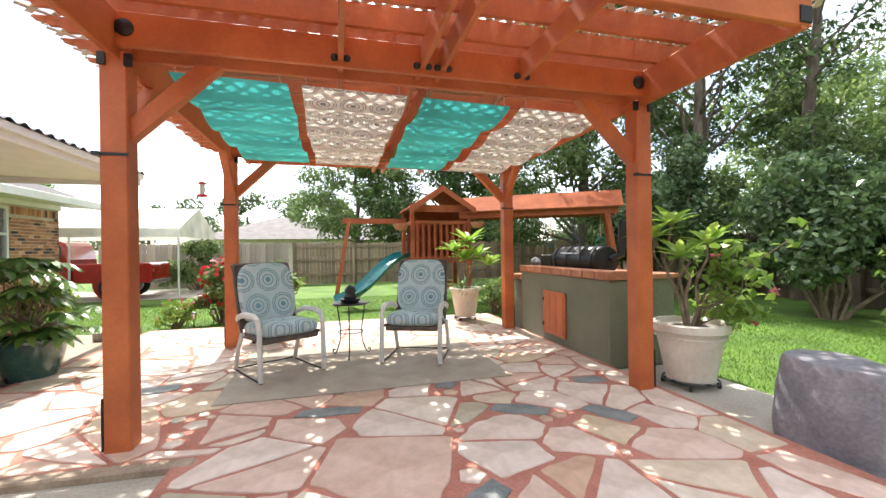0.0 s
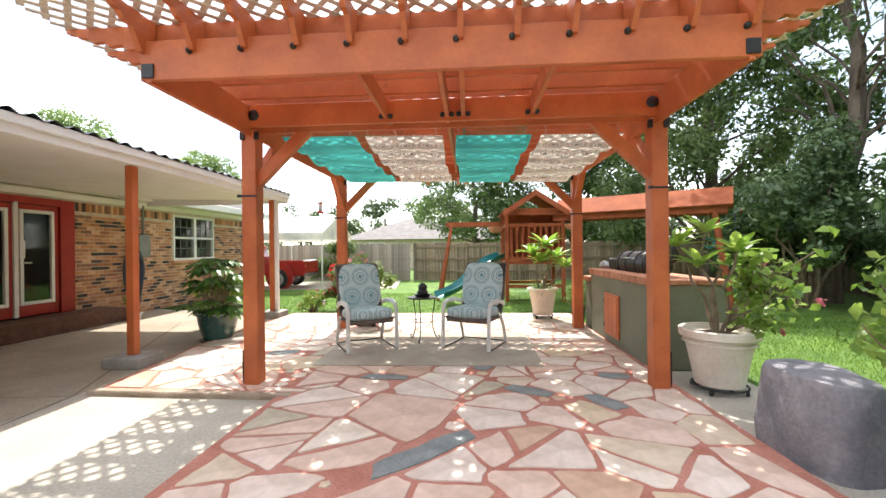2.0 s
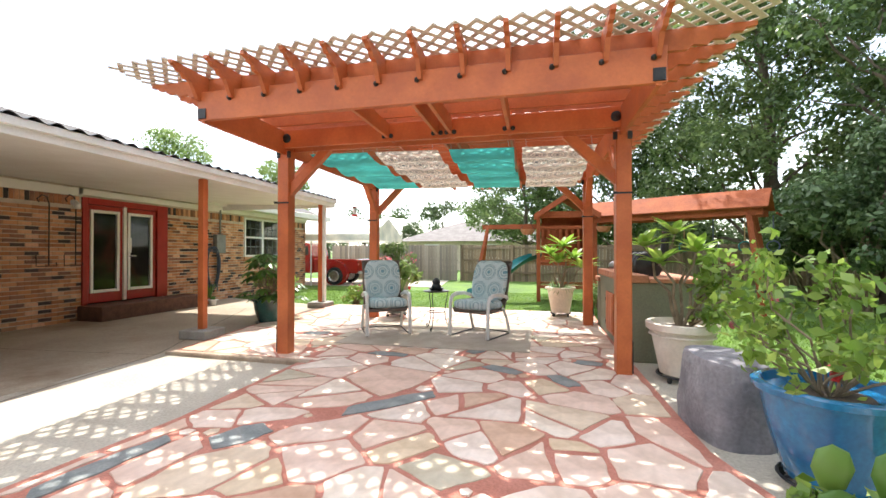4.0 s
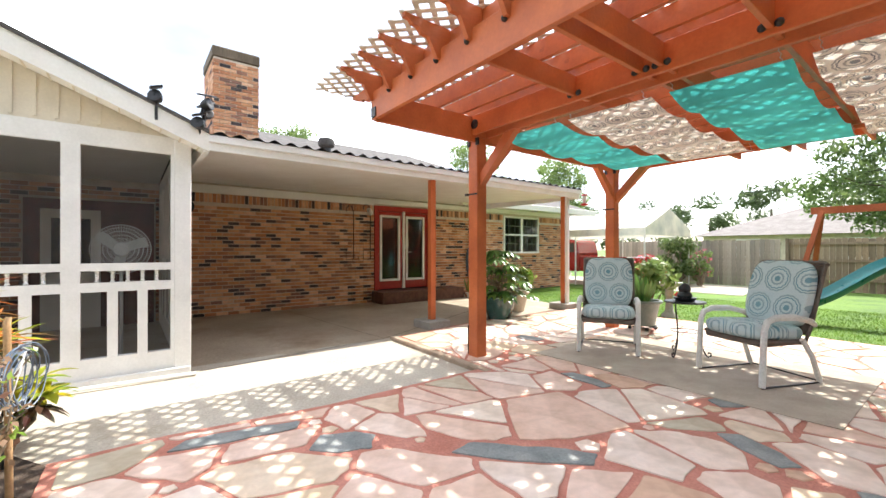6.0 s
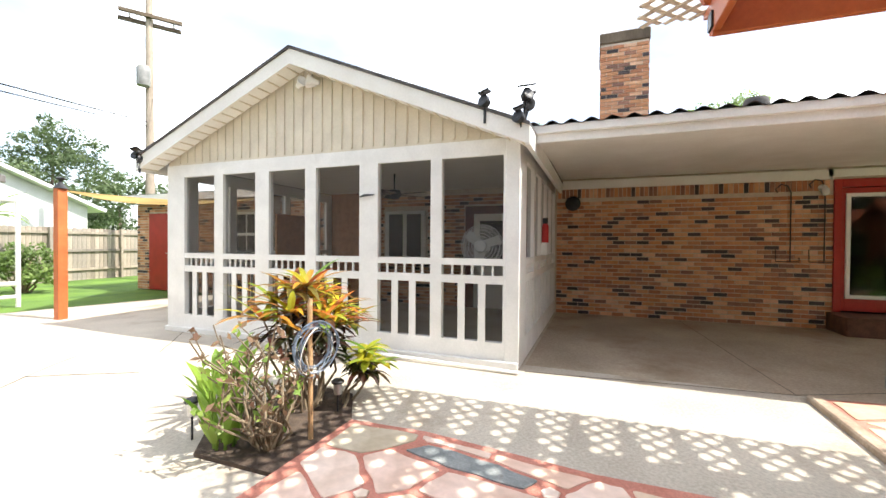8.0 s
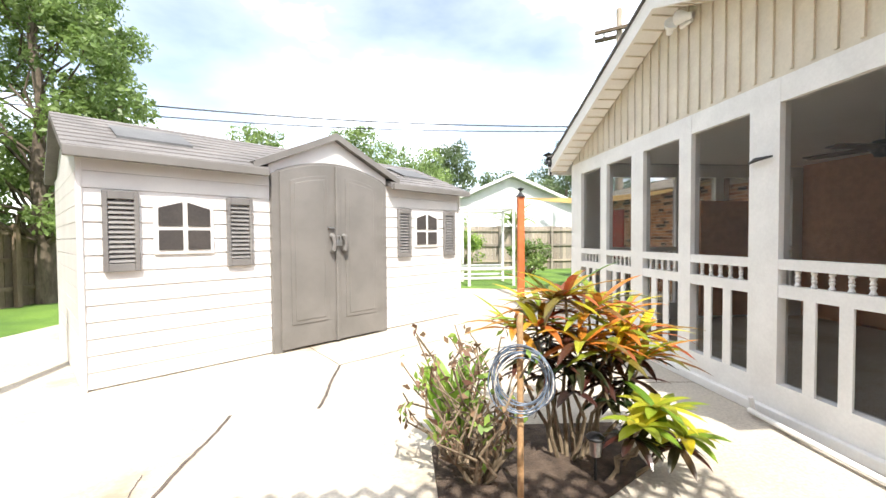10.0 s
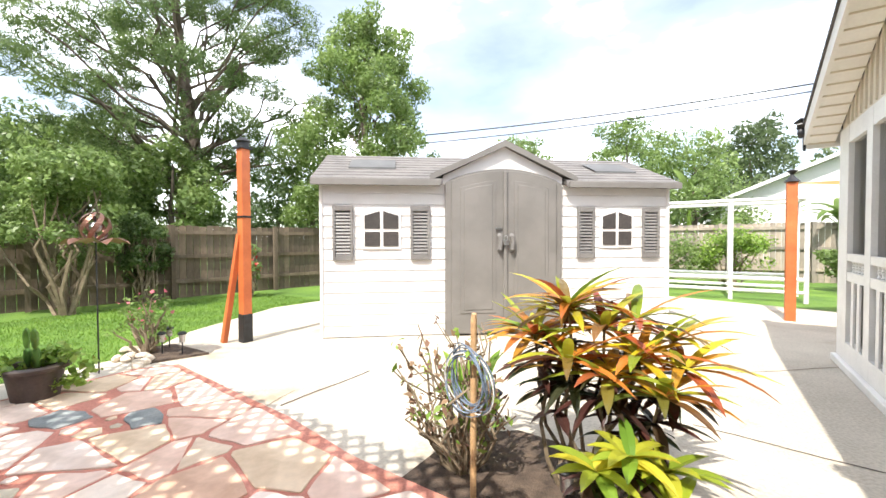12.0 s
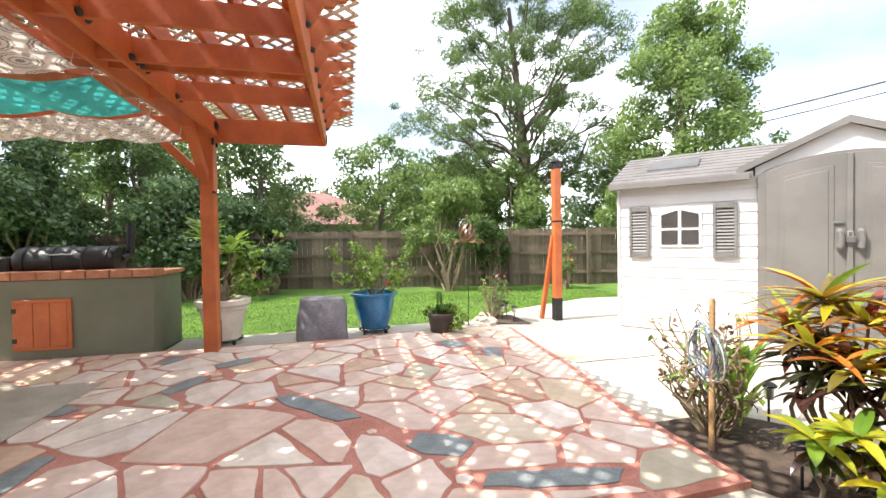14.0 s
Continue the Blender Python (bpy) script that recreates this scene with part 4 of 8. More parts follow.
# roof of the porch with overhang
OX = FX + 0.28
for side, ye in ((1, PY_R + 0.14), (-1, PY_L - 0.30)):
    slope = (PEAK_Z - EAVE_Z) / (PY_R + 0.15 - PEAK_Y)
    ze = PEAK_Z - slope * abs(ye - PEAK_Y)
    def roofslab(t0, t1, x0, x1, g):
        vs = [(x, y, z + t) for t in (t0, t1) for x in (x0, x1) for y, z in ((PEAK_Y, PEAK_Z), (ye, ze))]
        f = [(0, 1, 3, 2), (4, 6, 7, 5), (0, 4, 5, 1), (2, 3, 7, 6), (1, 5, 7, 3), (0, 2, 6, 4)]
        return g.add(vs, f if side < 0 else [q[::-1] for q in f])
    part("roof_plane", roofslab(0.0, 0.035, -8.2, OX + 0.02, Geo()), SHINGLE, porch, "dark grey shingles")
    part("rake_board", roofslab(-0.19, -0.002, OX - 0.035, OX, Geo()), CEILING_PAINT, porch, "cream rake board")
    sf = part("rake_soffit", roofslab(-0.17, -0.15, FX + 0.0, OX - 0.036, Geo()), CEILING_PAINT, porch, "cream boarded soffit")
    for k in range(18):
        y = PEAK_Y + (ye - PEAK_Y) * (k + 0.5) / 18
        z = PEAK_Z - slope * abs(y - PEAK_Y) - 0.172
        part("soffit_seam", Geo().box(FX + 0.0, OX - 0.036, y - 0.006, y + 0.006, z - 0.012, z + 0.006), BEIGE, sf)
    part("eave_end", Geo().box(FX - 3.9, OX - 0.04, min(ye, ye - side * 0.05), max(ye, ye - side * 0.05), ze - 0.19, ze + 0.004), WHITE_PAINT, porch, "white eave board")
part("porch_ceiling", Geo().box(WALL_X, FX - 0.1, PY_L + 0.1, PY_R - 0.1, 2.50, 2.54), CEILING_PAINT, porch)
part("bottom_sill", Geo().box(FX, FX + 0.05, PY_L, PY_R, -0.045, 0.03), WHITE_PAINT, porch, bevel=0.006)
part("corner_post", Geo().box(FX + 0.001, FX + 0.02, PY_R - 0.15, PY_R + 0.005, -0.04, 2.5), WHITE_PAINT, porch, bevel=0.006)
# inner back wall of the porch: dark-red trimmed door and window seen through the screens
inner = thing("porch_door", WALL_X, -0.4, -0.045, "white-framed door in dark red trim behind the porch screens", "door", kind="structure")
part("door_trim", Geo().box(WALL_X, WALL_X + 0.05, -0.95, 0.75, -0.045, 2.12), mat("dark_red_trim", (0.10, 0.018, 0.016), (0.15, 0.03, 0.025), 0.5, 4, 40, 0.05), inner)
part("door_leaf", Geo().box(WALL_X + 0.05, WALL_X + 0.08, -0.75, 0.0, -0.04, 1.95), WHITE_PAINT, inner)
# solid pane; the dim inside is painted on as a dark colour
part("pane", Geo().box(WALL_X + 0.081, WALL_X + 0.09, -0.62, -0.13, 0.9, 1.8), PAINTED_DIM, inner)
pw = thing("window_2", WALL_X, -3.2, 1.0, "white-framed window in the porch's brick wall", "window", kind="structure")
part("window_frame", Geo().box(WALL_X, WALL_X + 0.04, -2.9, -1.9, 0.95, 2.05), WHITE_PAINT, pw)
# solid panes again, with the unlit room put into their colour
part("pane", Geo().box(WALL_X + 0.041, WALL_X + 0.05, -2.8, -2.45, 1.02, 1.98).box(WALL_X + 0.041, WALL_X + 0.05, -2.35, -2.0, 1.02, 1.98), PAINTED_DIM, pw)

# ---- shed ----
SHED_TURN = math.degrees(math.atan2(-3.42, -3.98))      # the front runs along the shed's own x
SHED_M = pose(3.02, -1.98, -0.045, 0, 0, SHED_TURN) @ Matrix.Diagonal((1.095, 1.10, 1.05, 1.0))
shed = new("shed")
shed.matrix_basis = SHED_M
HOME[shed] = (0, 0, 0)
tagged(shed, "white plastic garden shed with grey doors and shutters", "shed")
SL, SD, SH = 4.62, 2.4, 2.03
# the shed's depth runs along its own +y
DEEP = 1


def sp(name, g, m, parent=None, label="", bevel=0.0):
    return part(name, g, m, parent or shed, label, bevel, laid=False)


sp("body", Geo().box(0.02, SL - 0.02, 0.03, SD, 0.0, SH), SHED_WALL)
for a, b in ((0.0, 1.56), (3.06, SL)):
    for k in range(14):
        z0 = 0.02 + k * 0.144
        sp("siding_board", Geo().add([(a, 0.03, z0), (b, 0.03, z0), (b, 0.004, z0), (a, 0.004, z0), (a, 0.03, z0 + 0.141), (b, 0.03, z0 + 0.141), (b, 0.014, z0 + 0.141), (a, 0.014, z0 + 0.141)],
                                     [(0, 1, 2, 3), (4, 7, 6, 5), (3, 2, 6, 7), (0, 3, 7, 4), (1, 5, 6, 2)]), SHED_WALL)
for x in (0.0, SL):
    sp("corner_board", Geo().box(x - 0.02, x + 0.02, -0.012, 0.06, 0.0, SH), SHED_WALL, bevel=0.006)
for k in range(14):
    z0 = 0.02 + k * 0.144
    for x in (0.0, SL):
        sp("siding_board", Geo().box(x - 0.012 if x else -0.012, x + 0.012 if x else 0.0, 0.05, SD, z0, z0 + 0.138), SHED_WALL)
def roof_z(y):
    """Underside of the shed's roof at a depth behind the front."""
    return SH - 0.03 + (y + 0.12) * 0.4242


DORMER_X0, DORMER_X1, DORMER_BACK = 1.50, 3.12, 0.32
rf = Geo()
for a, b, front in ((-0.1, DORMER_X0, -0.12), (DORMER_X0, DORMER_X1, DORMER_BACK), (DORMER_X1, SL + 0.1, -0.12)):
    rf.add([(x, y, roof_z(y) + t) if y < 1.3 else (x, y, SH - 0.03 + t) for t in (0.0, 0.06) for y in (front, 1.2, SD + 0.12) for x in (a, b)],
           [(0, 2, 3, 1), (2, 4, 5, 3), (6, 7, 9, 8), (8, 9, 11, 10), (0, 1, 7, 6), (4, 10, 11, 5), (0, 6, 8, 2), (2, 8, 10, 4), (1, 3, 9, 7), (3, 5, 11, 9)])
sroof = sp("roof", rf, SHED_ROOF)
for k in range(9):
    y = -0.11 + k * 0.147
    z = roof_z(y) + 0.06
    for a, b in ((-0.1, DORMER_X0), (DORMER_X1, SL + 0.1)) if y < DORMER_BACK else ((-0.1, SL + 0.1),):
        sp("shingle_course", Geo().add([(a, y, z + 0.013), (b, y, z + 0.013), (b, y + 0.147, z + 0.147 * 0.4242 + 0.003), (a, y + 0.147, z + 0.147 * 0.4242 + 0.003), (a, y, z), (b, y, z)],
                                       [(0, 1, 2, 3), (4, 5, 1, 0)]), SHED_ROOF, sroof)
for a in (0.3, 3.75):
    sp("skylight", Geo().add([(a, 0.35, SH + 0.265), (a + 0.62, 0.35, SH + 0.265), (a + 0.62, 0.80, SH + 0.456), (a, 0.80, SH + 0.456), (a, 0.35, SH + 0.22), (a + 0.62, 0.35, SH + 0.22)], [(0, 1, 2, 3), (4, 5, 1, 0)]),
       mat("skylight_plastic", (0.09, 0.09, 0.09), (0.13, 0.13, 0.13), 0.65, 4, 60, 0.03), sroof, "smoky skylight panel")
for a, b in ((-0.1, 1.47), (3.15, SL + 0.1)):
    sp("eave_trim", Geo().box(a, b, -0.15, -0.1, SH - 0.05, SH + 0.035), SHED_GREY, None, "dark grey eave trim", 0.006)
for a in (-0.1, SL + 0.06):
    sp("end_gable", Geo().add([(a + 0.1 if a < 0 else a - 0.06, 0.0, SH - 0.02), (a + 0.1 if a < 0 else a - 0.06, SD, SH - 0.02), (a + 0.1 if a < 0 else a - 0.06, 1.2, SH + 0.5)], [(0, 1, 2)]), SHED_WALL)
# dormer over the doors
sp("dormer_front", Geo().prism([(1.52, SH - 0.02), (3.10, SH - 0.02), (3.10, SH + 0.10), (2.31, SH + 0.50), (1.52, SH + 0.10)], -0.03, 0.02, UPRIGHT), SHED_WALL)
for s in (1, -1):
    sp("dormer_roof", Geo().add([(2.31, -0.09, SH + 0.50), (2.31 - s * 0.93, -0.09, SH + 0.06), (2.31 - s * 0.93, 0.5, SH + 0.08), (2.31, 1.15, SH + 0.52), (2.31, -0.09, SH + 0.565), (2.31 - s * 0.95, -0.09, SH + 0.115), (2.31 - s * 0.95, 0.5, SH + 0.13), (2.31, 1.15, SH + 0.585)],
                                [(4, 5, 6, 7), (0, 3, 2, 1), (0, 1, 5, 4), (1, 2, 6, 5)]), SHED_ROOF, None, "", 0)
    sp("dormer_trim", Geo().add([(2.31, -0.105, SH + 0.49), (2.31 - s * 0.97, -0.105, SH + 0.025), (2.31 - s * 0.97, -0.105, SH + 0.095), (2.31, -0.105, SH + 0.575), (2.31, -0.085, SH + 0.49), (2.31 - s * 0.97, -0.085, SH + 0.025), (2.31 - s * 0.97, -0.085, SH + 0.095), (2.31, -0.085, SH + 0.575)],
                                [(0, 1, 2, 3), (7, 6, 5, 4), (0, 4, 5, 1), (3, 2, 6, 7), (1, 5, 6, 2)]), SHED_GREY)
# doors with arched tops
ARCH = 0.17


def arch_z(x):
    return 2.03 + ARCH * (1 - ((x - 2.31) / 0.75) ** 2)


sp("door_surround", Geo().prism([(1.54, 0.0), (1.62, 0.0)] + [(1.62 + (3.0 - 1.62) * k / 12, 0.02) for k in range(1, 12)] + [(3.0, 0.0), (3.08, 0.0), (3.08, 2.03)] + [(3.0 - (3.0 - 1.62) * k / 12, arch_z(3.0 - (3.0 - 1.62) * k / 12) + 0.03) for k in range(13)] + [(1.54, 2.03)], -0.03, 0.05, UPRIGHT), SHED_GREY)
for a, b in ((1.62, 2.30), (2.32, 3.0)):
    n = 8
    d = sp("shed_door", Geo().prism([(a, 0.03), (b, 0.03)] + [(b - (b - a) * k / n, arch_z(b - (b - a) * k / n)) for k in range(n + 1)], 0.05, 0.075, UPRIGHT), SHED_GREY, None, "grey moulded shed door", 0.004)
    i, j = a + 0.11, b - 0.11
    top = [(j - (j - i) * k / n, arch_z(j - (j - i) * k / n) - 0.13) for k in range(n + 1)]
    ring_o = [(i, 0.30), (j, 0.30)] + top
    sp("panel_rim", Geo().prism(ring_o, 0.070, 0.084, UPRIGHT), SHED_GREY, d, "", 0.004)
    ring_i = [(i + 0.045, 0.345), (j - 0.045, 0.345)] + [(min(max(x, i + 0.045), j - 0.045), z - 0.045) for x, z in top]
    sp("door_panel", Geo().prism(ring_i, 0.080, 0.092, UPRIGHT), SHED_GREY, d, "", 0.008)
sp("centre_strip", Geo().box(2.285, 2.335, -0.105, -0.07, 0.03, 2.19), SHED_GREY, None, "", 0.006)
for x in (2.23, 2.39):
    sp("door_handle", Geo().tube([(x, -0.09, 1.34), (x, -0.135, 1.32), (x + 0.012, -0.14, 1.24), (x, -0.13, 1.16), (x, -0.09, 1.14)], [0.028, 0.03, 0.022, 0.03, 0.026], 8), SHUTTER, None, "dark curved door handle")
sp("padlock", Geo().box(2.275, 2.345, -0.14, -0.11, 1.21, 1.28).tube([(2.29, -0.125, 1.28), (2.29, -0.125, 1.33), (2.33, -0.125, 1.33), (2.33, -0.125, 1.28)], 0.006), CHROME, None, "steel padlock", 0.004)
sp("hasp", Geo().box(2.18, 2.27, -0.10, -0.085, 1.42, 1.44), CHROME, None, "steel hasp", 0.004)
for a, b in ((0.14, 0.39), (1.10, 1.35), (3.31, 3.555), (4.235, 4.485)):
    s = sp("shutter", Geo().box(a, a + 0.035, -0.035, 0.0, 1.02, 1.73).box(b - 0.035, b, -0.035, 0.0, 1.02, 1.73).box(a + 0.035, b - 0.035, -0.035, 0.0, 1.66, 1.73).box(a + 0.035, b - 0.035, -0.035, 0.0, 1.02, 1.09), SHUTTER, None, "dark grey louvred shutter", 0.004)
    for k in range(13):
        z = 1.10 + k * 0.043
        sp("slat", Geo().add([(a + 0.035, -0.008, z + 0.034), (b - 0.035, -0.008, z + 0.034), (b - 0.035, -0.028, z), (a + 0.035, -0.028, z), (a + 0.035, -0.008, z), (b - 0.035, -0.008, z)], [(0, 3, 2, 1), (3, 4, 5, 2), (0, 1, 5, 4)]), SHUTTER, s)
for a, b in ((0.53, 0.95), (3.67, 4.08)):
    w = sp("shed_window", Geo().prism([(a - 0.035, 1.16), (b + 0.035, 1.16), (b + 0.035, 1.64), (a + (b - a) * 0.75, 1.71), (a + (b - a) * 0.25, 1.71), (a - 0.035, 1.64)], -0.004, 0.010, UPRIGHT), SHED_WALL, None, "white arched shed window", 0.004)
    m = (a + b) / 2
    for x0, x1 in ((a, m - 0.02), (m + 0.02, b)):
        sp("pane", Geo().box(x0, x1, -0.019, -0.016, 1.20, 1.39), PAINTED_DIM, w, "dark window pane")
        e = 1.60 if x0 == a else 1.66
        f = 1.66 if x0 == a else 1.60
        sp("pane", Geo().prism([(x0, 1.43), (x1, 1.43), (x1, f), (x0, e)], 0.016, 0.019, UPRIGHT), PAINTED_DIM, w, "dark window pane")
# ---- materials of the things ----
ALU = mat("white_aluminium", (0.66, 0.65, 0.62), (0.76, 0.75, 0.72), 0.4, 6, 80, 0.04)
SLING = mat("brown_sling", (0.11, 0.085, 0.07), (0.18, 0.14, 0.115), 0.85, 10, 120, 0.4)
POT_GREEN = mat("green_glaze", (0.012, 0.05, 0.045), (0.035, 0.11, 0.095), 0.22, 3, 40, 0.05, coat=0.5, stain=((0.14, 0.16, 0.14), 2.5, 0.62))
POT_GREY = mat("grey_green_glaze", (0.13, 0.17, 0.155), (0.22, 0.26, 0.235), 0.35, 4, 50, 0.08)
POT_BLUE = mat("blue_glaze", (0.010, 0.12, 0.28), (0.02, 0.20, 0.42), 0.18, 3, 40, 0.04, coat=0.6)
POT_CREAM = mat("cream_pot", (0.58, 0.49, 0.38), (0.70, 0.61, 0.49), 0.6, 4, 60, 0.12)
POT_WHITE = mat("weathered_white_pot", (0.66, 0.57, 0.47), (0.78, 0.71, 0.61), 0.7, 3.5, 30, 0.2, stain=((0.42, 0.32, 0.23), 5, 0.64), grain=0.08)
POT_BROWN = mat("brown_pot", (0.05, 0.035, 0.03), (0.09, 0.065, 0.05), 0.5, 5, 60, 0.1)
ROCK = mat("grey_lilac_rock", (0.17, 0.165, 0.185), (0.28, 0.265, 0.285), 0.85, 3.2, 34, 0.6, stain=((0.40, 0.38, 0.38), 4, 0.64))
RUG = mat("beige_mat", (0.40, 0.33, 0.26), (0.50, 0.43, 0.35), 0.95, 3, 130, 0.35)
SLIDE = mat("teal_plastic", (0.012, 0.15, 0.15), (0.02, 0.20, 0.20), 0.3, 3, 60, 0.03)
CAR_RED = mat("red_car_paint", (0.36, 0.012, 0.012), (0.42, 0.02, 0.018), 0.2, 2, 60, 0.0, coat=0.8)
TYRE = mat("tyre_rubber", (0.012, 0.012, 0.012), (0.03, 0.03, 0.03), 0.85, 8, 60, 0.1)
TARP = leaf_mat("white_tarp", ((0.78, 0.78, 0.76), (0.8, 0.8, 0.78)), 0.6, 0.3)
SAIL = leaf_mat("tan_shade_sail", ((0.62, 0.42, 0.18), (0.64, 0.44, 0.2)), 0.8, 0.4)
GREY_METAL = mat("grey_box_metal", (0.20, 0.20, 0.19), (0.30, 0.30, 0.28), 0.5, 5, 60, 0.05)
RED_PLASTIC = mat("red_plastic", (0.45, 0.02, 0.02), (0.55, 0.03, 0.03), 0.35, 6, 60, 0.02)
BLUE_CABLE = mat("grey_blue_cable", (0.04, 0.06, 0.10), (0.09, 0.12, 0.17), 0.45, 12, 60, 0.05)
BAMBOO = mat("bamboo", (0.40, 0.24, 0.11), (0.52, 0.34, 0.18), 0.6, 9, 60, 0.15)
COPPER = mat("dark_copper", (0.19, 0.095, 0.065), (0.31, 0.165, 0.12), 0.35, 8, 60, 0.1, metal=0.5)
STEM = mat("plant_stem", (0.16, 0.12, 0.075), (0.27, 0.21, 0.14), 0.85, 10, 60, 0.3)
ROOF_TILE = mat("neighbour_roof_grey", (0.16, 0.14, 0.13), (0.23, 0.21, 0.20), 0.9, 2, 30, 0.3)
ROOF_RED = mat("neighbour_roof_red", (0.20, 0.10, 0.085), (0.28, 0.15, 0.13), 0.9, 2, 30, 0.3)
WHITE_SIDING = mat("white_siding", (0.66, 0.66, 0.64), (0.74, 0.74, 0.72), 0.6, 2, 40, 0.05)
L_OAK = leaf_mat("oak_leaves", ((0.09, 0.15, 0.05), (0.15, 0.225, 0.08), (0.225, 0.305, 0.12)), 0.4, 0.52)
L_DARK = leaf_mat("dark_oak_leaves", ((0.04, 0.08, 0.025), (0.075, 0.135, 0.04), (0.12, 0.19, 0.06)), 0.4, 0.4)
L_LIGHT = leaf_mat("light_leaves", ((0.14, 0.22, 0.06), (0.21, 0.305, 0.095), (0.285, 0.38, 0.145)), 0.4, 0.5)
L_MAG = leaf_mat("magnolia_leaves", ((0.075, 0.13, 0.055), (0.115, 0.19, 0.08), (0.18, 0.26, 0.12)), 0.24, 0.4)
L_PINE = leaf_mat("pine_needles", ((0.085, 0.145, 0.045), (0.135, 0.205, 0.065), (0.185, 0.255, 0.09)), 0.5, 0.4)
L_FAR = leaf_mat("far_leaves", ((0.07, 0.115, 0.045), (0.11, 0.16, 0.07), (0.15, 0.20, 0.10)), 0.5, 0.4)
L_PLUM = leaf_mat("plumeria_leaves", ((0.20, 0.38, 0.05), (0.31, 0.49, 0.08), (0.44, 0.58, 0.13)), 0.35, 0.5)
L_FATSIA = leaf_mat("fatsia_leaves", ((0.06, 0.15, 0.035), (0.12, 0.25, 0.055), (0.20, 0.34, 0.085)), 0.3, 0.4)
L_CROTON = leaf_mat("croton_leaves", ((0.62, 0.46, 0.03), (0.60, 0.20, 0.04), (0.10, 0.14, 0.03), (0.46, 0.08, 0.04), (0.65, 0.34, 0.04), (0.09, 0.04, 0.03)), 0.28, 0.35)
L_CROTON_DARK = leaf_mat("dark_croton_leaves", ((0.03, 0.02, 0.018), (0.09, 0.03, 0.025), (0.03, 0.06, 0.02), (0.05, 0.03, 0.025)), 0.28, 0.2)
L_YELLOW = leaf_mat("yellow_croton_leaves", ((0.60, 0.50, 0.03), (0.16, 0.30, 0.04), (0.66, 0.58, 0.06), (0.30, 0.40, 0.04)), 0.28, 0.4)
L_FRESH = leaf_mat("fresh_leaves", ((0.14, 0.26, 0.035), (0.25, 0.39, 0.07), (0.37, 0.49, 0.12)), 0.35, 0.45)
L_DRY = leaf_mat("dry_leaves", ((0.22, 0.14, 0.09), (0.30, 0.20, 0.12), (0.18, 0.09, 0.07)), 0.8, 0.2)
L_RED = leaf_mat("red_flowers", ((0.55, 0.02, 0.03), (0.65, 0.05, 0.06)), 0.5, 0.3)
L_PINK = leaf_mat("pink_flowers", ((0.55, 0.10, 0.16), (0.65, 0.22, 0.28)), 0.5, 0.3)


# ---- foliage ----
def leaf_cloud(name, clumps, n, size, material, seed, slim=0.45, up=0.3, shell=0.55):
    """Many single leaves round clump centres (x, y, z, radius, flatness): one mesh."""
    g = np.random.default_rng(seed)
    cl = np.array(clumps, float)
    w = cl[:, 3] ** 2
    pick = g.choice(len(cl), n, p=w / w.sum())
    d = g.normal(size=(n, 3))
    d /= np.linalg.norm(d, axis=1, keepdims=True)
    r = cl[pick, 3] * (shell + (1 - shell) * g.random(n)) * (0.8 + 0.4 * g.random(n))
    c = cl[pick, :3] + d * r[:, None] * np.stack([np.ones(n), np.ones(n), cl[pick, 4]], 1)
    nrm = d * 0.7 + g.normal(size=(n, 3)) * 0.6 + np.array([0, 0, up])
    nrm /= np.linalg.norm(nrm, axis=1, keepdims=True)
    t = g.normal(size=(n, 3))
    t -= nrm * (t * nrm).sum(1, keepdims=True)
    t /= np.linalg.norm(t, axis=1, keepdims=True)
    b = np.cross(nrm, t)
    s = size * (0.6 + 0.8 * g.random(n))[:, None]
    v = np.stack([c - t * s * 0.5, c + b * s * slim * 0.5 - t * s * 0.05 + nrm * s * 0.08, c + t * s * 0.5 - nrm * s * 0.08, c - b * s * slim * 0.5 - t * s * 0.05 + nrm * s * 0.08], 1).reshape(-1, 3)
    me = bpy.data.meshes.new(name)
    me.vertices.add(4 * n)
    me.vertices.foreach_set("co", v.ravel())
    me.loops.add(4 * n)
    me.loops.foreach_set("vertex_index", np.arange(4 * n, dtype=np.int32))
    me.polygons.add(n)
    me.polygons.foreach_set("loop_start", np.arange(0, 4 * n, 4, dtype=np.int32))
    me.update(calc_edges=True)
    me.materials.append(material)
    return me


def cloud_part(name, parent, clumps, n, size, material, seed, label="", **kw):
    ob = new(name, leaf_cloud(name, clumps, n, size, material, seed, **kw))
    ob.parent = parent
    return tagged(ob, label, kind="stuff")


def limb(g, a, b, r0, r1, rng, bend=0.12, seg=6):
    a, b = Vector(a), Vector(b)
    ln = (b - a).length
    pts = [a.lerp(b, k / 5) + Vector((rng.uniform(-1, 1), rng.uniform(-1, 1), rng.uniform(-0.4, 1))) * ln * bend * (0 if k in (0, 5) else math.sin(math.pi * k / 5)) for k in range(6)]
    g.tube(pts, [r0 + (r1 - r0) * k / 5 for k in range(6)], seg)
    return pts


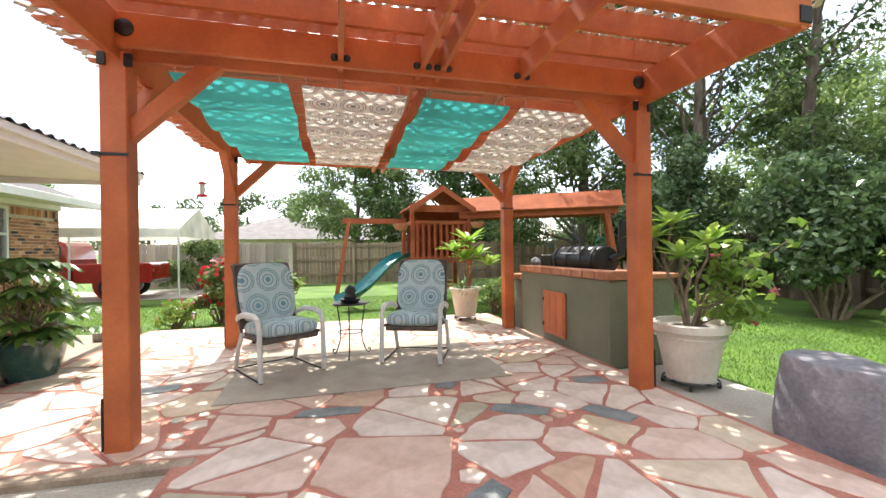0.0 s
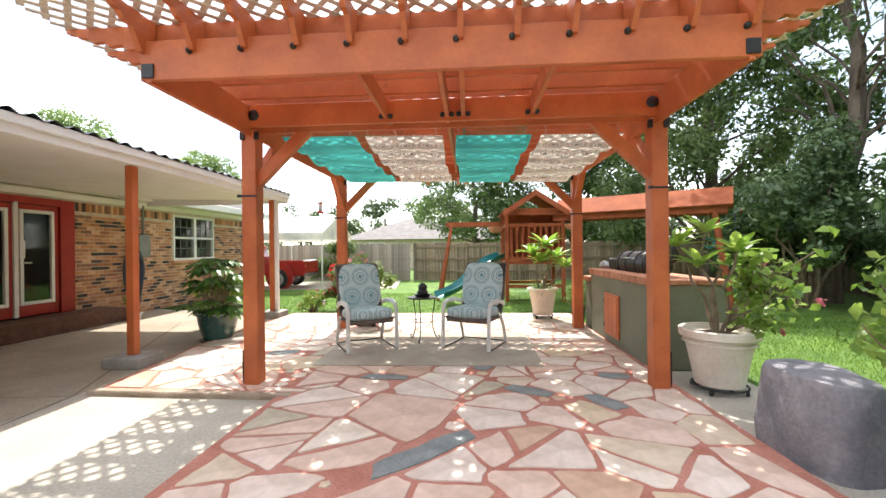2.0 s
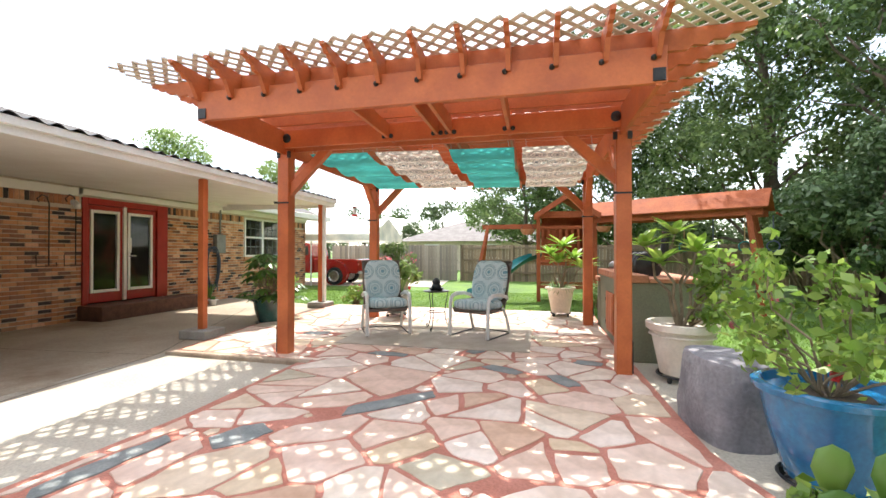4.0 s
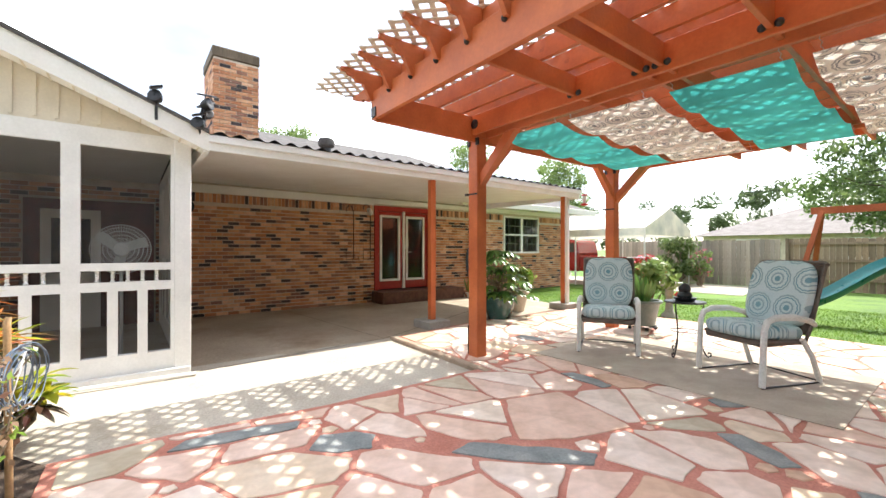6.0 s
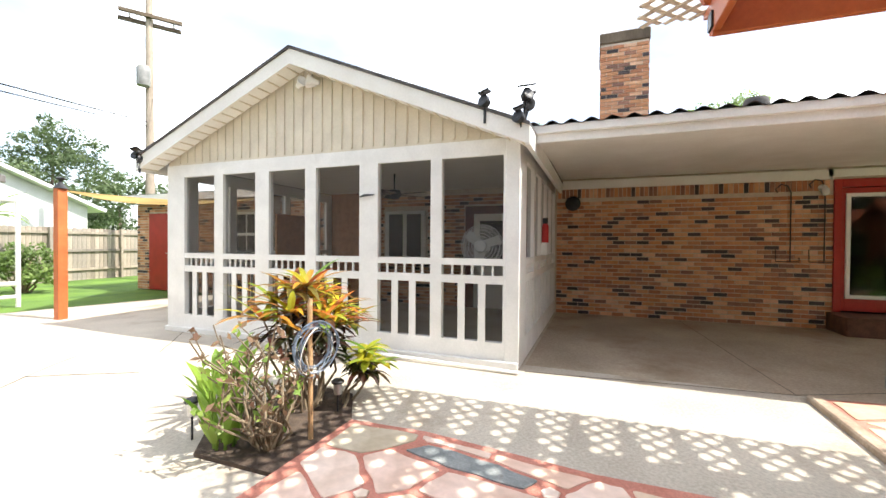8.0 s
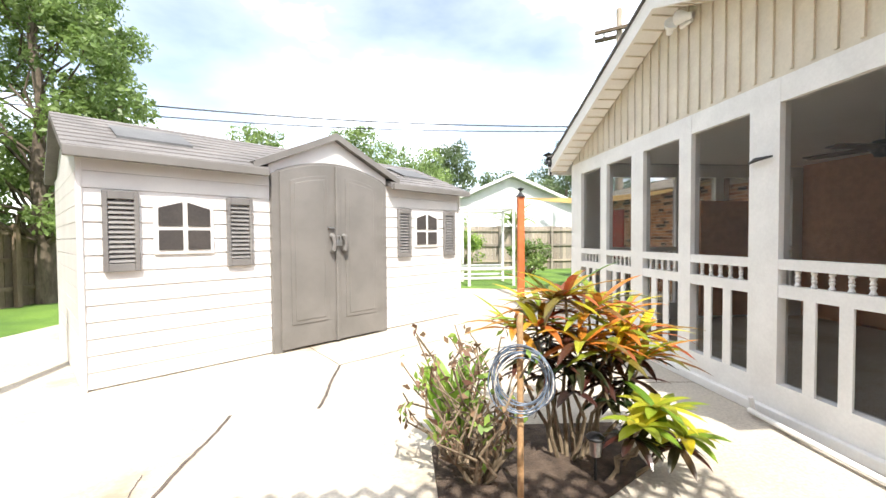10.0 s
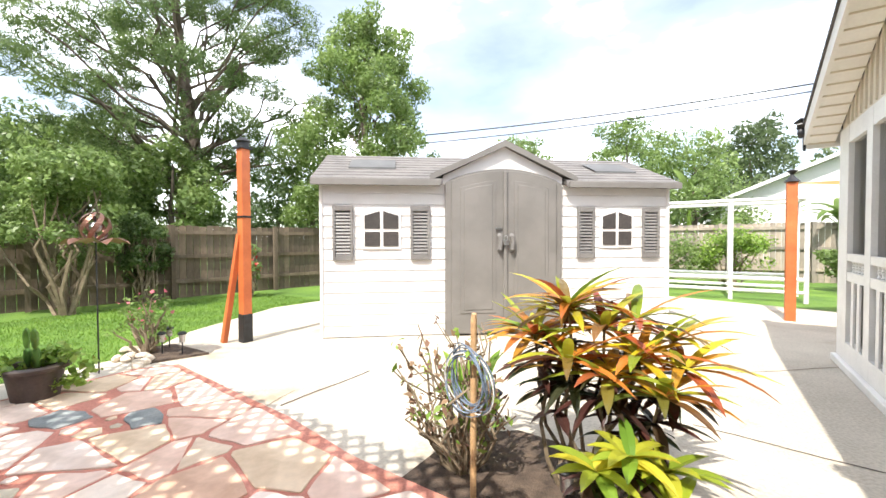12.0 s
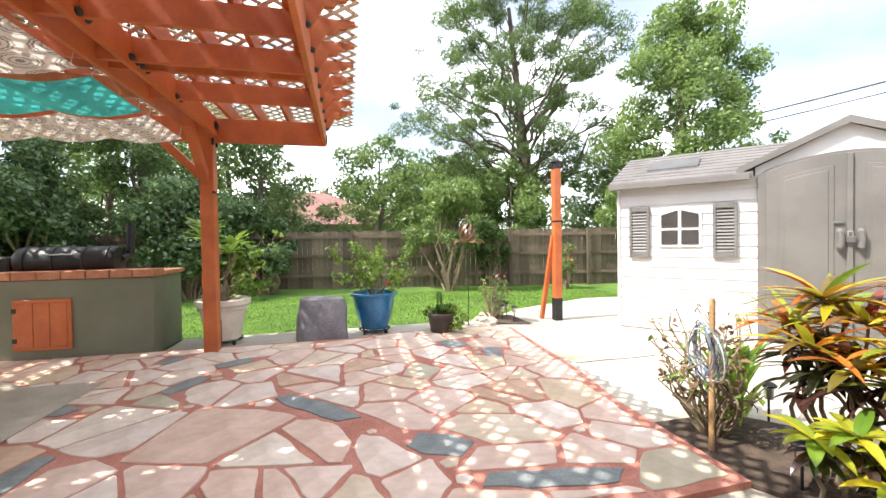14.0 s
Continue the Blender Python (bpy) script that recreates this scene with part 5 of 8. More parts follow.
def tree(name, x, y, h, spread, trunk_r, material, leaves, size, seed, label, category="tree", bare=0.3, clumps=26, flat=0.75, slim=0.45, lean=(0, 0), group="", crown_low=None, puff=1.0, z=-0.07):
    """A tapered trunk with limbs and a crown of leaf clumps at the limbs' ends."""
    rng = random.Random(seed)
    t = thing(name, x, y, z, label, category, group)
    g = Geo()
    top = Vector((lean[0], lean[1], h * 0.86))
    trunk = limb(g, (0, 0, -0.05), top, trunk_r, trunk_r * 0.22, rng, 0.035, 9)
    cl = []
    low = bare if crown_low is None else crown_low
    for k in range(clumps):
        f = low + (0.98 - low) * ((k + rng.random()) / clumps)
        a = k * 2.4 + rng.uniform(-0.5, 0.5)
        prof = math.sin(math.pi * min(1, (f - low) / (1.02 - low) * 0.8 + 0.22)) ** 0.7
        rr = spread * prof * rng.uniform(0.45, 1.0)
        end = Vector((top.x * f + rr * math.cos(a), top.y * f + rr * math.sin(a), h * f))
        root_f = max(bare * 0.8, f - 0.22 * rng.uniform(0.6, 1.4)) / 0.86
        i = min(4.999, root_f * 5)
        root = trunk[int(i)].lerp(trunk[int(i) + 1], i - int(i))
        if rr > 0.25 * spread:
            mid = limb(g, root, end, trunk_r * 0.34 * (1.15 - f), trunk_r * 0.06, rng, 0.10, 5)
            cl.append((*mid[3], spread * 0.17 * puff, flat))
        cl.append((*end, spread * rng.uniform(0.20, 0.36) * puff, flat))
        for q in range(2):
            o = Vector((rng.uniform(-1, 1), rng.uniform(-1, 1), rng.uniform(-0.5, 0.5))) * spread * 0.30
            cl.append((*(end + o), spread * rng.uniform(0.10, 0.22) * puff, flat))
    part("trunk", g, BARK, t, laid=False)
    cloud_part("crown", t, cl, int(leaves * 1.5), size * 0.74, material, seed, slim=slim)
    return t


def shrub(name, x, y, h, spread, material, leaves, size, seed, label, z=-0.07, flowers=None, slim=0.5, category="shrub"):
    rng = random.Random(seed)
    t = thing(name, x, y, z, label, category)
    g, cl = Geo(), []
    for k in range(14):
        a, f = k * 2.4, rng.uniform(0.35, 0.95)
        rr = spread * rng.uniform(0.2, 0.85) * math.sin(math.pi * min(1, 0.25 + 0.6 * f))
        end = (rr * math.cos(a), rr * math.sin(a), h * f)
        limb(g, (rr * 0.15 * math.cos(a), rr * 0.15 * math.sin(a), -0.03), end, 0.02 + 0.008 * h, 0.006, rng, 0.1, 5)
        cl.append((*end, spread * rng.uniform(0.2, 0.4), 0.8))
        cl.append((end[0] * 1.15, end[1] * 1.15, end[2] * rng.uniform(0.5, 1.0), spread * 0.2, 0.8))
    part("stem", g, STEM, t, laid=False)
    cloud_part("foliage", t, cl, int(leaves * 1.4), size * 0.78, material, seed, slim=slim)
    if flowers:
        cloud_part("blossom", t, [(c[0], c[1], c[2] + 0.05, c[3], 0.9) for c in cl[::3]], flowers[1], flowers[2], flowers[0], seed + 1, slim=0.9, shell=0.9)
    return t


def blade(g, base, way, length, width, droop, seg=5, fold=0.25, tip=0.02):
    """One long leaf: a folded strip that arches over."""
    base, d = Vector(base), Vector(way).normalized()
    side = d.cross(Vector((0, 0, 1)))
    side = side.normalized() if side.length > 1e-3 else Vector((1, 0, 0))
    vs, fs, p = [], [], base.copy()
    for k in range(seg + 1):
        f = k / seg
        w = width * max(tip, math.sin(math.pi * min(1, 0.12 + 0.88 * f)) ** 0.75) * 0.5
        up = side.cross(d).normalized()
        vs += [p - side * w + up * w * fold, p, p + side * w + up * w * fold]
        d = (d + Vector((0, 0, -droop / seg))).normalized()
        p = p + d * length / seg
    for k in range(seg):
        a = 3 * k
        fs += [(a, a + 1, a + 4, a + 3), (a + 1, a + 2, a + 5, a + 4)]
    return g.add(vs, fs)


def rosette(g, at, n, length, width, rng, rise=0.5, droop=0.9, turn0=0.0):
    for k in range(n):
        a = turn0 + k * 2.399 + rng.uniform(-0.2, 0.2)
        e = rise * (0.3 + 1.1 * k / n) + rng.uniform(-0.1, 0.1)
        blade(g, at, (math.cos(a), math.sin(a), e), length * rng.uniform(0.75, 1.1), width * rng.uniform(0.85, 1.1), droop * rng.uniform(0.6, 1.2))


# ---- things on the terrace ----
single("outdoor_mat", Geo().prism([(-0.66, 4.36), (2.08, 4.38), (2.10, 6.3), (-0.70, 6.3)], 0.006, 0.012), RUG, "thin beige mat under the two rocking chairs", "mat", base=(0.7, 5.3, 0.0))


def puff(a, b, c, m, e=0.32, nu=28, nv=16):
    """A plump cushion with half sizes a, b, c."""
    def sg(v, k):
        return math.copysign(abs(v) ** k, v)
    g = Geo().sheet(nu, nv, lambda u, v: tuple(m @ Vector((a * sg(math.cos((v - 0.5) * math.pi), e) * sg(math.cos(u * 2 * math.pi), e), b * sg(math.cos((v - 0.5) * math.pi), e) * sg(math.sin(u * 2 * math.pi), e), c * sg(math.sin((v - 0.5) * math.pi), 0.75)))))
    g.smooth = True
    return g


def rocking_chair(x, y, turn, label):
    c = thing("rocking_chair", x, y, 0.012, label, "chair", "chairs on the mat", turn=turn)
    c.scale = (1.06, 1.06, 1.06)
    for s in (-1, 1):
        X = s * 0.315
        part("arm_frame", Geo().tube([(X, -0.36, 0.015), (X, -0.345, 0.30), (X, -0.335, 0.50), (X, -0.30, 0.575), (X, -0.20, 0.605), (X, 0.02, 0.60), (X, 0.20, 0.56), (X * 0.96, 0.27, 0.52)], [0.026, 0.025, 0.025, 0.027, 0.03, 0.029, 0.026, 0.022], 8), ALU, c, "white tubular arm", laid=False)
        part("leg", Geo().tube([(X, 0.10, 0.40), (X, 0.22, 0.24), (X, 0.31, 0.012)], 0.022, 8), ALU, c, "white rear leg", laid=False)
        part("runner", Geo().tube([(X, -0.36, 0.010), (X, 0.0, 0.008), (X, 0.31, 0.010)], 0.009, 6), BLACK_IRON, c, "thin black runner", laid=False)
        part("side_rail", Geo().tube([(X * 0.93, -0.30, 0.40), (X * 0.93, 0.16, 0.36), (X * 0.93, 0.24, 0.50), (X * 0.93, 0.42, 1.05)], 0.016, 8), SLING, c, "brown seat rail", laid=False)
    part("cross_bar", Geo().tube([(-0.31, 0.31, 0.02), (0.31, 0.31, 0.02)], 0.008, 6), BLACK_IRON, c, "thin black rod", laid=False)
    part("seat", Geo().box(-0.285, 0.285, -0.32, 0.20, 0.345, 0.40), SLING, c, "brown woven sling seat", 0.015, laid=False)
    part("backrest", Geo().sheet(4, 8, lambda u, v: (-0.285 + 0.57 * u, 0.23 + 0.19 * v + 0.012, 0.42 + 0.64 * v)), SLING, c, "brown woven sling back", laid=False)
    part("top_bar", Geo().tube([(-0.30, 0.425, 1.055), (-0.28, 0.435, 1.07), (0.28, 0.435, 1.07), (0.30, 0.425, 1.055)], 0.022, 8), SLING, c, "brown top bar", laid=False)
    cu = part("seat_cushion", puff(0.29, 0.29, 0.074, pose(0, -0.075, 0.455, -3, 0, 0)), MED_SEAT, c, "blue medallion seat cushion", laid=False)
    ob = part("back_cushion", puff(0.285, 0.062, 0.315, pose(0, 0.27, 0.78, -16, 0, 0)), MED_CUSHION, c, "blue medallion back cushion", laid=False)
    for z in (0.44, 1.0):
        part("tie", Geo().tube([(-0.2, 0.33, z + 0.05), (-0.05, 0.37, z + 0.03), (0.05, 0.36, z + 0.04)], 0.004, 5), ALU, ob, "white cushion tie", laid=False)
    return c


rocking_chair(-0.25, 5.31, 30, "white rocking chair with blue medallion cushions beside the table")
rocking_chair(1.31, 5.42, -23, "white rocking chair with blue medallion cushions turned to the table")

tab = thing("side_table", 0.53, 5.66, 0.012, "small round black iron side table between the chairs", "table")
part("tabletop", Geo().lathe([(0.0, 0.635), (0.215, 0.635), (0.225, 0.645), (0.215, 0.655), (0.0, 0.655)], 28), BLACK_IRON, tab, laid=False)
part("ring", Geo().tube([(0.15 * math.cos(a), 0.15 * math.sin(a), 0.30) for a in [k * math.pi / 12 for k in range(25)]], 0.006, 6), BLACK_IRON, tab, laid=False)
for k in range(3):
    a = k * 2.094 + 0.4
    ca, sa = math.cos(a), math.sin(a)
    pr = [(0.19, 0.635), (0.185, 0.55), (0.16, 0.42), (0.145, 0.30), (0.155, 0.18), (0.19, 0.08), (0.215, 0.03), (0.235, 0.012), (0.262, 0.03), (0.262, 0.058), (0.242, 0.066), (0.232, 0.05)]
    part("leg", Geo().tube([(r * ca, r * sa, z) for r, z in pr], 0.008, 6), BLACK_IRON, tab, "scrolled iron leg", laid=False)
orn = thing("ornament", 0.53, 5.66, 0.667, "small dark carved ornament in a dish on the side table", "ornament")
part("dish", Geo().lathe([(0.0, 0.0), (0.09, 0.0), (0.12, 0.03), (0.125, 0.045), (0.11, 0.045), (0.0, 0.03)], 20), BLACK_IRON, orn, laid=False)
part("carving", Geo().lathe([(0.075, 0.03), (0.085, 0.07), (0.06, 0.11), (0.07, 0.14), (0.062, 0.17), (0.035, 0.20), (0.0, 0.215)], 9), BLACK_IRON, orn, laid=False)


def pot_profile(h, r_top, r_base, rim, thick=0.03, belly=0.0):
    mid = [(r_base + (r_top - r_base) * f + belly * math.sin(math.pi * f), h * f) for f in (0.0, 0.1, 0.25, 0.45, 0.65, 0.85)]
    return [(0.0, 0.0), (r_base * 0.9, 0.0)] + mid + [(r_top, h - rim), (r_top + 0.028, h - rim * 0.8), (r_top + 0.032, h - 0.008), (r_top + 0.02, h), (r_top - thick + 0.01, h), (r_top - thick - 0.005, h - 0.05), (0.0, h - 0.06)]


def potted(name, x, y, z, h, r_top, r_base, material, label, caddy=False, rim=0.06, belly=0.0, lift=0.0):
    t = thing(name, x, y, z, label, "potted plant")
    up = 0.075 if caddy else lift
    g = Geo().lathe(pot_profile(h, r_top, r_base, rim, belly=belly), 36, pose(0, 0, up))
    p = part("pot", g, material, t, laid=False)
    part("soil", Geo().lathe([(0.0, up + h - 0.05), (r_top - 0.03, up + h - 0.055)], 24), SOIL, t, laid=False)
    if rim > 0.07:
        part("band", Geo().lathe([(r_top - 0.014, up + h * 0.74), (r_top + 0.002, up + h * 0.75), (r_top - 0.004, up + h * 0.775), (r_top - 0.012, up + h * 0.78)], 36), material, p, laid=False)
    if caddy:
        cd = part("caddy", Geo().tube([(r_base * 1.15 * math.cos(a), r_base * 1.15 * math.sin(a), 0.062) for a in [k * math.pi / 12 for k in range(25)]], 0.009, 6).tube([(-r_base * 1.1, 0, 0.062), (r_base * 1.1, 0, 0.062)], 0.01, 6).tube([(0, -r_base * 1.1, 0.062), (0, r_base * 1.1, 0.062)], 0.01, 6), BLACK_IRON, t, "black wheeled pot caddy", laid=False)
        for k in range(4):
            a = math.pi / 4 + k * math.pi / 2
            part("caster", Geo().lathe([(0.0, -0.013), (0.028, -0.013), (0.03, 0.0), (0.028, 0.013), (0.0, 0.013)], 12, pose(r_base * 1.1 * math.cos(a), r_base * 1.1 * math.sin(a), 0.03, 90, 0, 20 * k)), BLACK_IRON, cd, "black caster", laid=False)
    return t, up + h


# plumeria in the weathered white pot
def plumeria(t, top, rng, tips, leaf_len, leaf_w, n=14, material=L_PLUM):
    g, lv = Geo(), Geo()
    for i, (dx, dy, hgt) in enumerate(tips):
        pts = limb(g, (dx * 0.1, dy * 0.1, top - 0.06), (dx, dy, top + hgt), 0.019, 0.011, rng, 0.10, 7)
        rosette(lv, pts[-1], n, leaf_len, leaf_w, rng, 1.0, 0.6, i)
    part("branch", g, STEM, t, "grey-brown forked branches", laid=False)
    part("leaf", lv, material, t, "long green leaves in whorls", laid=False, kind="stuff")


rng = random.Random(21)
wp, top = potted("white_pot_plant", 3.66, 3.76, -0.045, 0.54, 0.315, 0.21, POT_WHITE, "weathered white urn with plumeria and shrub on wheels", True, 0.09)
plumeria(wp, top, rng, [(-0.34, 0.10, 0.80), (-0.26, -0.16, 0.62), (0.0, 0.20, 0.94), (0.10, -0.12, 0.74)], 0.33, 0.092, 12)
g, cl = Geo(), []
for k in range(13):
    a = rng.uniform(-1.2, 1.3) - 0.3
    rr, hh = rng.uniform(0.15, 0.80), rng.uniform(0.12, 0.86)
    e = limb(g, (0.08, 0, top - 0.05), (rr * math.cos(a) + 0.1, rr * math.sin(a), top + hh), 0.010, 0.004, rng, 0.12, 5)
    cl += [(*e[3], 0.13, 1), (*e[5], 0.16, 1), (*e[4], 0.12, 1)]
part("twig", g, STEM, wp, "thin leafy twigs", laid=False)
cloud_part("foliage", wp, cl, 380, 0.10, L_FRESH, 31, "small bright green leaves", slim=0.62, shell=0.2)
cloud_part("blossom", wp, [(0.75, -0.25, top + 0.28, 0.04, 1), (0.55, 0.2, top + 0.62, 0.04, 1), (0.3, -0.4, top + 0.05, 0.04, 1)], 40, 0.04, L_PINK, 32, "faded pink blossoms", slim=0.9)

rp, top = potted("cream_pot_plant", 2.66, 7.72, 0.0, 0.52, 0.27, 0.18, POT_CREAM, "cream pot with plumeria and spiky grass on wheels", True, 0.05)
plumeria(rp, top, rng, [(-0.20, 0.05, 0.66), (0.05, -0.1, 0.82), (0.28, 0.1, 0.58), (0.40, -0.15, 0.40), (-0.05, -0.18, 0.50)], 0.42, 0.115, 12)
g = Geo()
for k in range(90):
    a = rng.uniform(0, 6.28)
    blade(g, (0.1 * math.cos(a), 0.1 * math.sin(a), top - 0.05), (math.cos(a), math.sin(a), rng.uniform(0.6, 2.2)), rng.uniform(0.25, 0.42), 0.014, rng.uniform(0.8, 2.0), 4)
part("grass_tuft", g, L_FATSIA, rp, "arching tuft of narrow leaves", laid=False, kind="stuff")

gp, top = potted("green_pot_plant", -2.80, 5.90, -0.045, 0.44, 0.305, 0.20, POT_GREEN, "dark green glazed pot with large-leaved fatsia", False, 0.05, 0.02, 0.03)
part("saucer", Geo().lathe([(0.0, 0.0), (0.24, 0.0), (0.27, 0.03), (0.25, 0.03), (0.0, 0.02)], 28), POT_BROWN, gp, "dark saucer", laid=False)


def palmate(g, at, way, size, rng, lobes=8):
    way = Vector(way).normalized()
    side = way.cross(Vector((0, 0, 1))).normalized()
    for k in range(lobes):
        a = -2.1 + 4.2 * k / (lobes - 1)
        d = way * math.cos(a) + side * math.sin(a) + Vector((0, 0, -0.12))
        blade(g, at, d, size * (0.62 + 0.38 * math.cos(a * 0.6)), size * 0.34, 0.5, 4, 0.15)


g, st = Geo(), Geo()
for k in range(46):
    a, hh = k * 2.4, rng.uniform(0.0, 0.86)
    rr = rng.uniform(0.18, 0.62) * (1.1 - hh * 0.75)
    e = limb(st, (0, 0, top - 0.05), (rr * math.cos(a), rr * math.sin(a), top + hh), 0.010, 0.005, rng, 0.15, 5)
    palmate(g, e[-1], (math.cos(a), math.sin(a), -0.2), rng.uniform(0.18, 0.28), rng)
part("stem", st, STEM, gp, "thin green stalks", laid=False)
part("leaf", g, L_FATSIA, gp, "glossy lobed leaves", laid=False, kind="stuff")

cp, top = potted("cream_pot_plant", -3.42, 7.05, -0.045, 0.42, 0.25, 0.17, POT_CREAM, "cream pot with a bushy green plant", False, 0.05)
cloud_part("foliage", cp, [(rng.uniform(-0.25, 0.25), rng.uniform(-0.25, 0.25), top + rng.uniform(0.1, 0.45), 0.18, 0.9) for k in range(9)], 420, 0.13, L_FRESH, 41, "light green leaves", slim=0.5, shell=0.3)
part("stem", Geo().tube([(0, 0, top - 0.06), (0.02, 0, top + 0.35)], [0.02, 0.008], 6), STEM, cp, laid=False)

ap, top = potted("grey_pot_plant", -0.62, 6.95, 0.0, 0.40, 0.26, 0.18, POT_GREY, "grey-green pot with spiky snake plant behind the chair", True, 0.05)
g = Geo()
for k in range(20):
    a = k * 2.4
    blade(g, (0.1 * math.cos(a), 0.1 * math.sin(a), top - 0.05), (0.35 * math.cos(a), 0.35 * math.sin(a), 1), rng.uniform(0.35, 0.58), 0.075, 0.15, 4, 0.4)
part("leaf", g, L_FATSIA, ap, "stiff upright leaves", laid=False)
cloud_part("foliage", ap, [(0.1, 0.15, top + 0.5, 0.22, 0.8), (0.3, 0.1, top + 0.35, 0.2, 0.8)], 160, 0.15, L_LIGHT, 43, "leafy shoots", slim=0.4)

bp, top = potted("blue_pot_plant", 3.76, 1.71, -0.045, 0.53, 0.325, 0.20, POT_BLUE, "glossy blue glazed pot with straggly hibiscus on wheels", True, 0.05, 0.015)
g, cl = Geo(), []
for k in range(20):
    a = k * 2.4
    rr, hh = rng.uniform(0.15, 0.62), rng.uniform(0.10, 0.72)
    e = limb(g, (0.05 * math.cos(a), 0.05 * math.sin(a), top - 0.05), (rr * math.cos(a), rr * math.sin(a), top + hh), 0.009, 0.004, rng, 0.12, 5)
    cl += [(*e[3], 0.12, 1), (*e[5], 0.13, 1), (*e[4], 0.11, 1)]
part("twig", g, STEM, bp, "thin twigs", laid=False)
cloud_part("foliage", bp, cl, 900, 0.074, L_FRESH, 51, "small yellow-green leaves", slim=0.6, shell=0.2)
cloud_part("blossom", bp, [(-0.1, -0.2, top + 0.12, 0.03, 1)], 14, 0.06, L_RED, 52, "red blossom", slim=0.9)

kp, top = potted("brown_pot_plant", 3.30, 0.78, -0.045, 0.27, 0.165, 0.12, POT_BROWN, "small brown pot with cactus and trailing vine", False, 0.04, 0.0, 0.0)
kp.scale = (1.2, 1.2, 1.2)
cac = Geo()
for dx, dy, z0, r, h in ((-0.05, 0, 0, 0.07, 0.17), (-0.06, 0.01, 0.15, 0.06, 0.15), (0.08, 0.02, 0, 0.065, 0.15), (0.10, 0.02, 0.13, 0.055, 0.16)):
    cac.lathe([(0.0, 0), (r * 0.6, h * 0.1), (r, h * 0.5), (r * 0.75, h * 0.85), (0.0, h)], 12, Matrix.Translation((dx, dy, top - 0.04 + z0)) @ Matrix.Diagonal((1, 0.35, 1, 1)))
part("cactus", cac, L_FATSIA, kp, "flat cactus pads", laid=False)
cl = [(rng.uniform(-0.2, 0.2), rng.uniform(-0.2, 0.2), top + rng.uniform(-0.02, 0.08), 0.1, 0.7) for k in range(7)] + [(0.2 * math.cos(k), -0.18 + 0.1 * math.sin(k), 0.05 + 0.04 * k % 0.2, 0.09, 0.8) for k in range(6)]
cloud_part("vine", kp, cl, 420, 0.055, L_FRESH, 55, "trailing pale vine", slim=0.7, shell=0.2)

# boulder
bm_rock = Geo()
def rock_at(u, v):
    a, e = u * 2 * math.pi, v * math.pi / 2
    c, s = math.cos(a), math.sin(a)
    r = 1 / max(abs(c) ** 3.2 + abs(s) ** 3.2, 1e-6) ** (1 / 3.2)
    k = math.cos(e) ** 0.42
    p = Vector((0.24 * r * c * (0.70 + 0.30 * k) * (k if v > 0.86 else 1), 0.345 * r * s * (0.66 + 0.34 * k) * (k if v > 0.86 else 1), 0.60 * math.sin(e) ** 0.9))
    if v > 0.86:
        f = 1 - (v - 0.86) / 0.14
        p.x, p.y = 0.24 * r * c * 0.82 * f, 0.345 * r * s * 0.80 * f
    n = noise.noise(p * 3.1) * 0.045 + noise.noise(p * 8.3) * 0.018
    return (p.x * (1 + n * 1.6), p.y * (1 + n * 1.6), p.z * (1 + n) + 0.05 * p.y * (1 if p.z > 0.3 else 0))
bm_rock.sheet(48, 26, rock_at)
bm_rock.smooth = True
boulder = single("boulder", bm_rock, ROCK, "grey lilac hollow boulder beside the terrace", "boulder")
boulder.matrix_basis = pose(3.53, 2.45, -0.05, 0, 0, 8)

# barbecue counter
CX0, CX1, CY0, CY1 = 3.27, 4.16, 4.45, 6.62
cook = thing("barbecue_counter", (CX0 + CX1) / 2, (CY0 + CY1) / 2, -0.045, "olive stucco barbecue counter with terracotta tile top", "counter")
part("base", Geo().box(CX0, CX1, CY0, CY1, -0.06, 0.93), STUCCO, cook, bevel=0.012)
part("low_end", Geo().box(CX0, CX1, CY1, CY1 + 0.32, -0.06, 0.80), STUCCO, cook, bevel=0.012)
TILES = 9
for k in range(TILES):
    y0 = CY0 - 0.04 + (CY1 - CY0 + 0.04) * k / TILES
    y1 = CY0 - 0.04 + (CY1 - CY0 + 0.04) * (k + 1) / TILES - 0.008
    for x0, x1 in ((CX0 - 0.035, CX0 + 0.24), (CX0 + 0.248, CX0 + 0.54), (CX0 + 0.548, CX1 + 0.035)):
        part("tile", Geo().box(x0, x1, y0, y1, 0.93, 1.025 if x0 < CX0 else 0.985), TERRACOTTA, cook, bevel=0.008)
for k in range(2):
    part("tile", Geo().box(CX0 - 0.035, CX1 + 0.035, CY1 + 0.005 + 0.165 * k, CY1 + 0.162 + 0.165 * k, 0.80, 0.88), TERRACOTTA, cook, bevel=0.008)
dz = part("cabinet_door", Geo().box(CX0 - 0.025, CX0 - 0.002, 5.30, 5.88, 0.10, 0.70), CEDAR, cook, "orange-stained plank door", bevel=0.004)
for y0, y1 in ((5.34, 5.51), (5.515, 5.675), (5.68, 5.84)):
    part("door_plank", Geo().box(CX0 - 0.034, CX0 - 0.02, y0, y1, 0.14, 0.66), CEDAR, dz, bevel=0.004)
part("hinge", Geo().box(CX0 - 0.04, CX0 - 0.025, 5.84, 5.88, 0.55, 0.60).box(CX0 - 0.04, CX0 - 0.025, 5.84, 5.88, 0.20, 0.25), BLACK_IRON, dz)
smoker = thing("smoker_grill", CX0 + 0.38, 5.55, 0.985, "black barrel smoker grill on the counter", "grill")
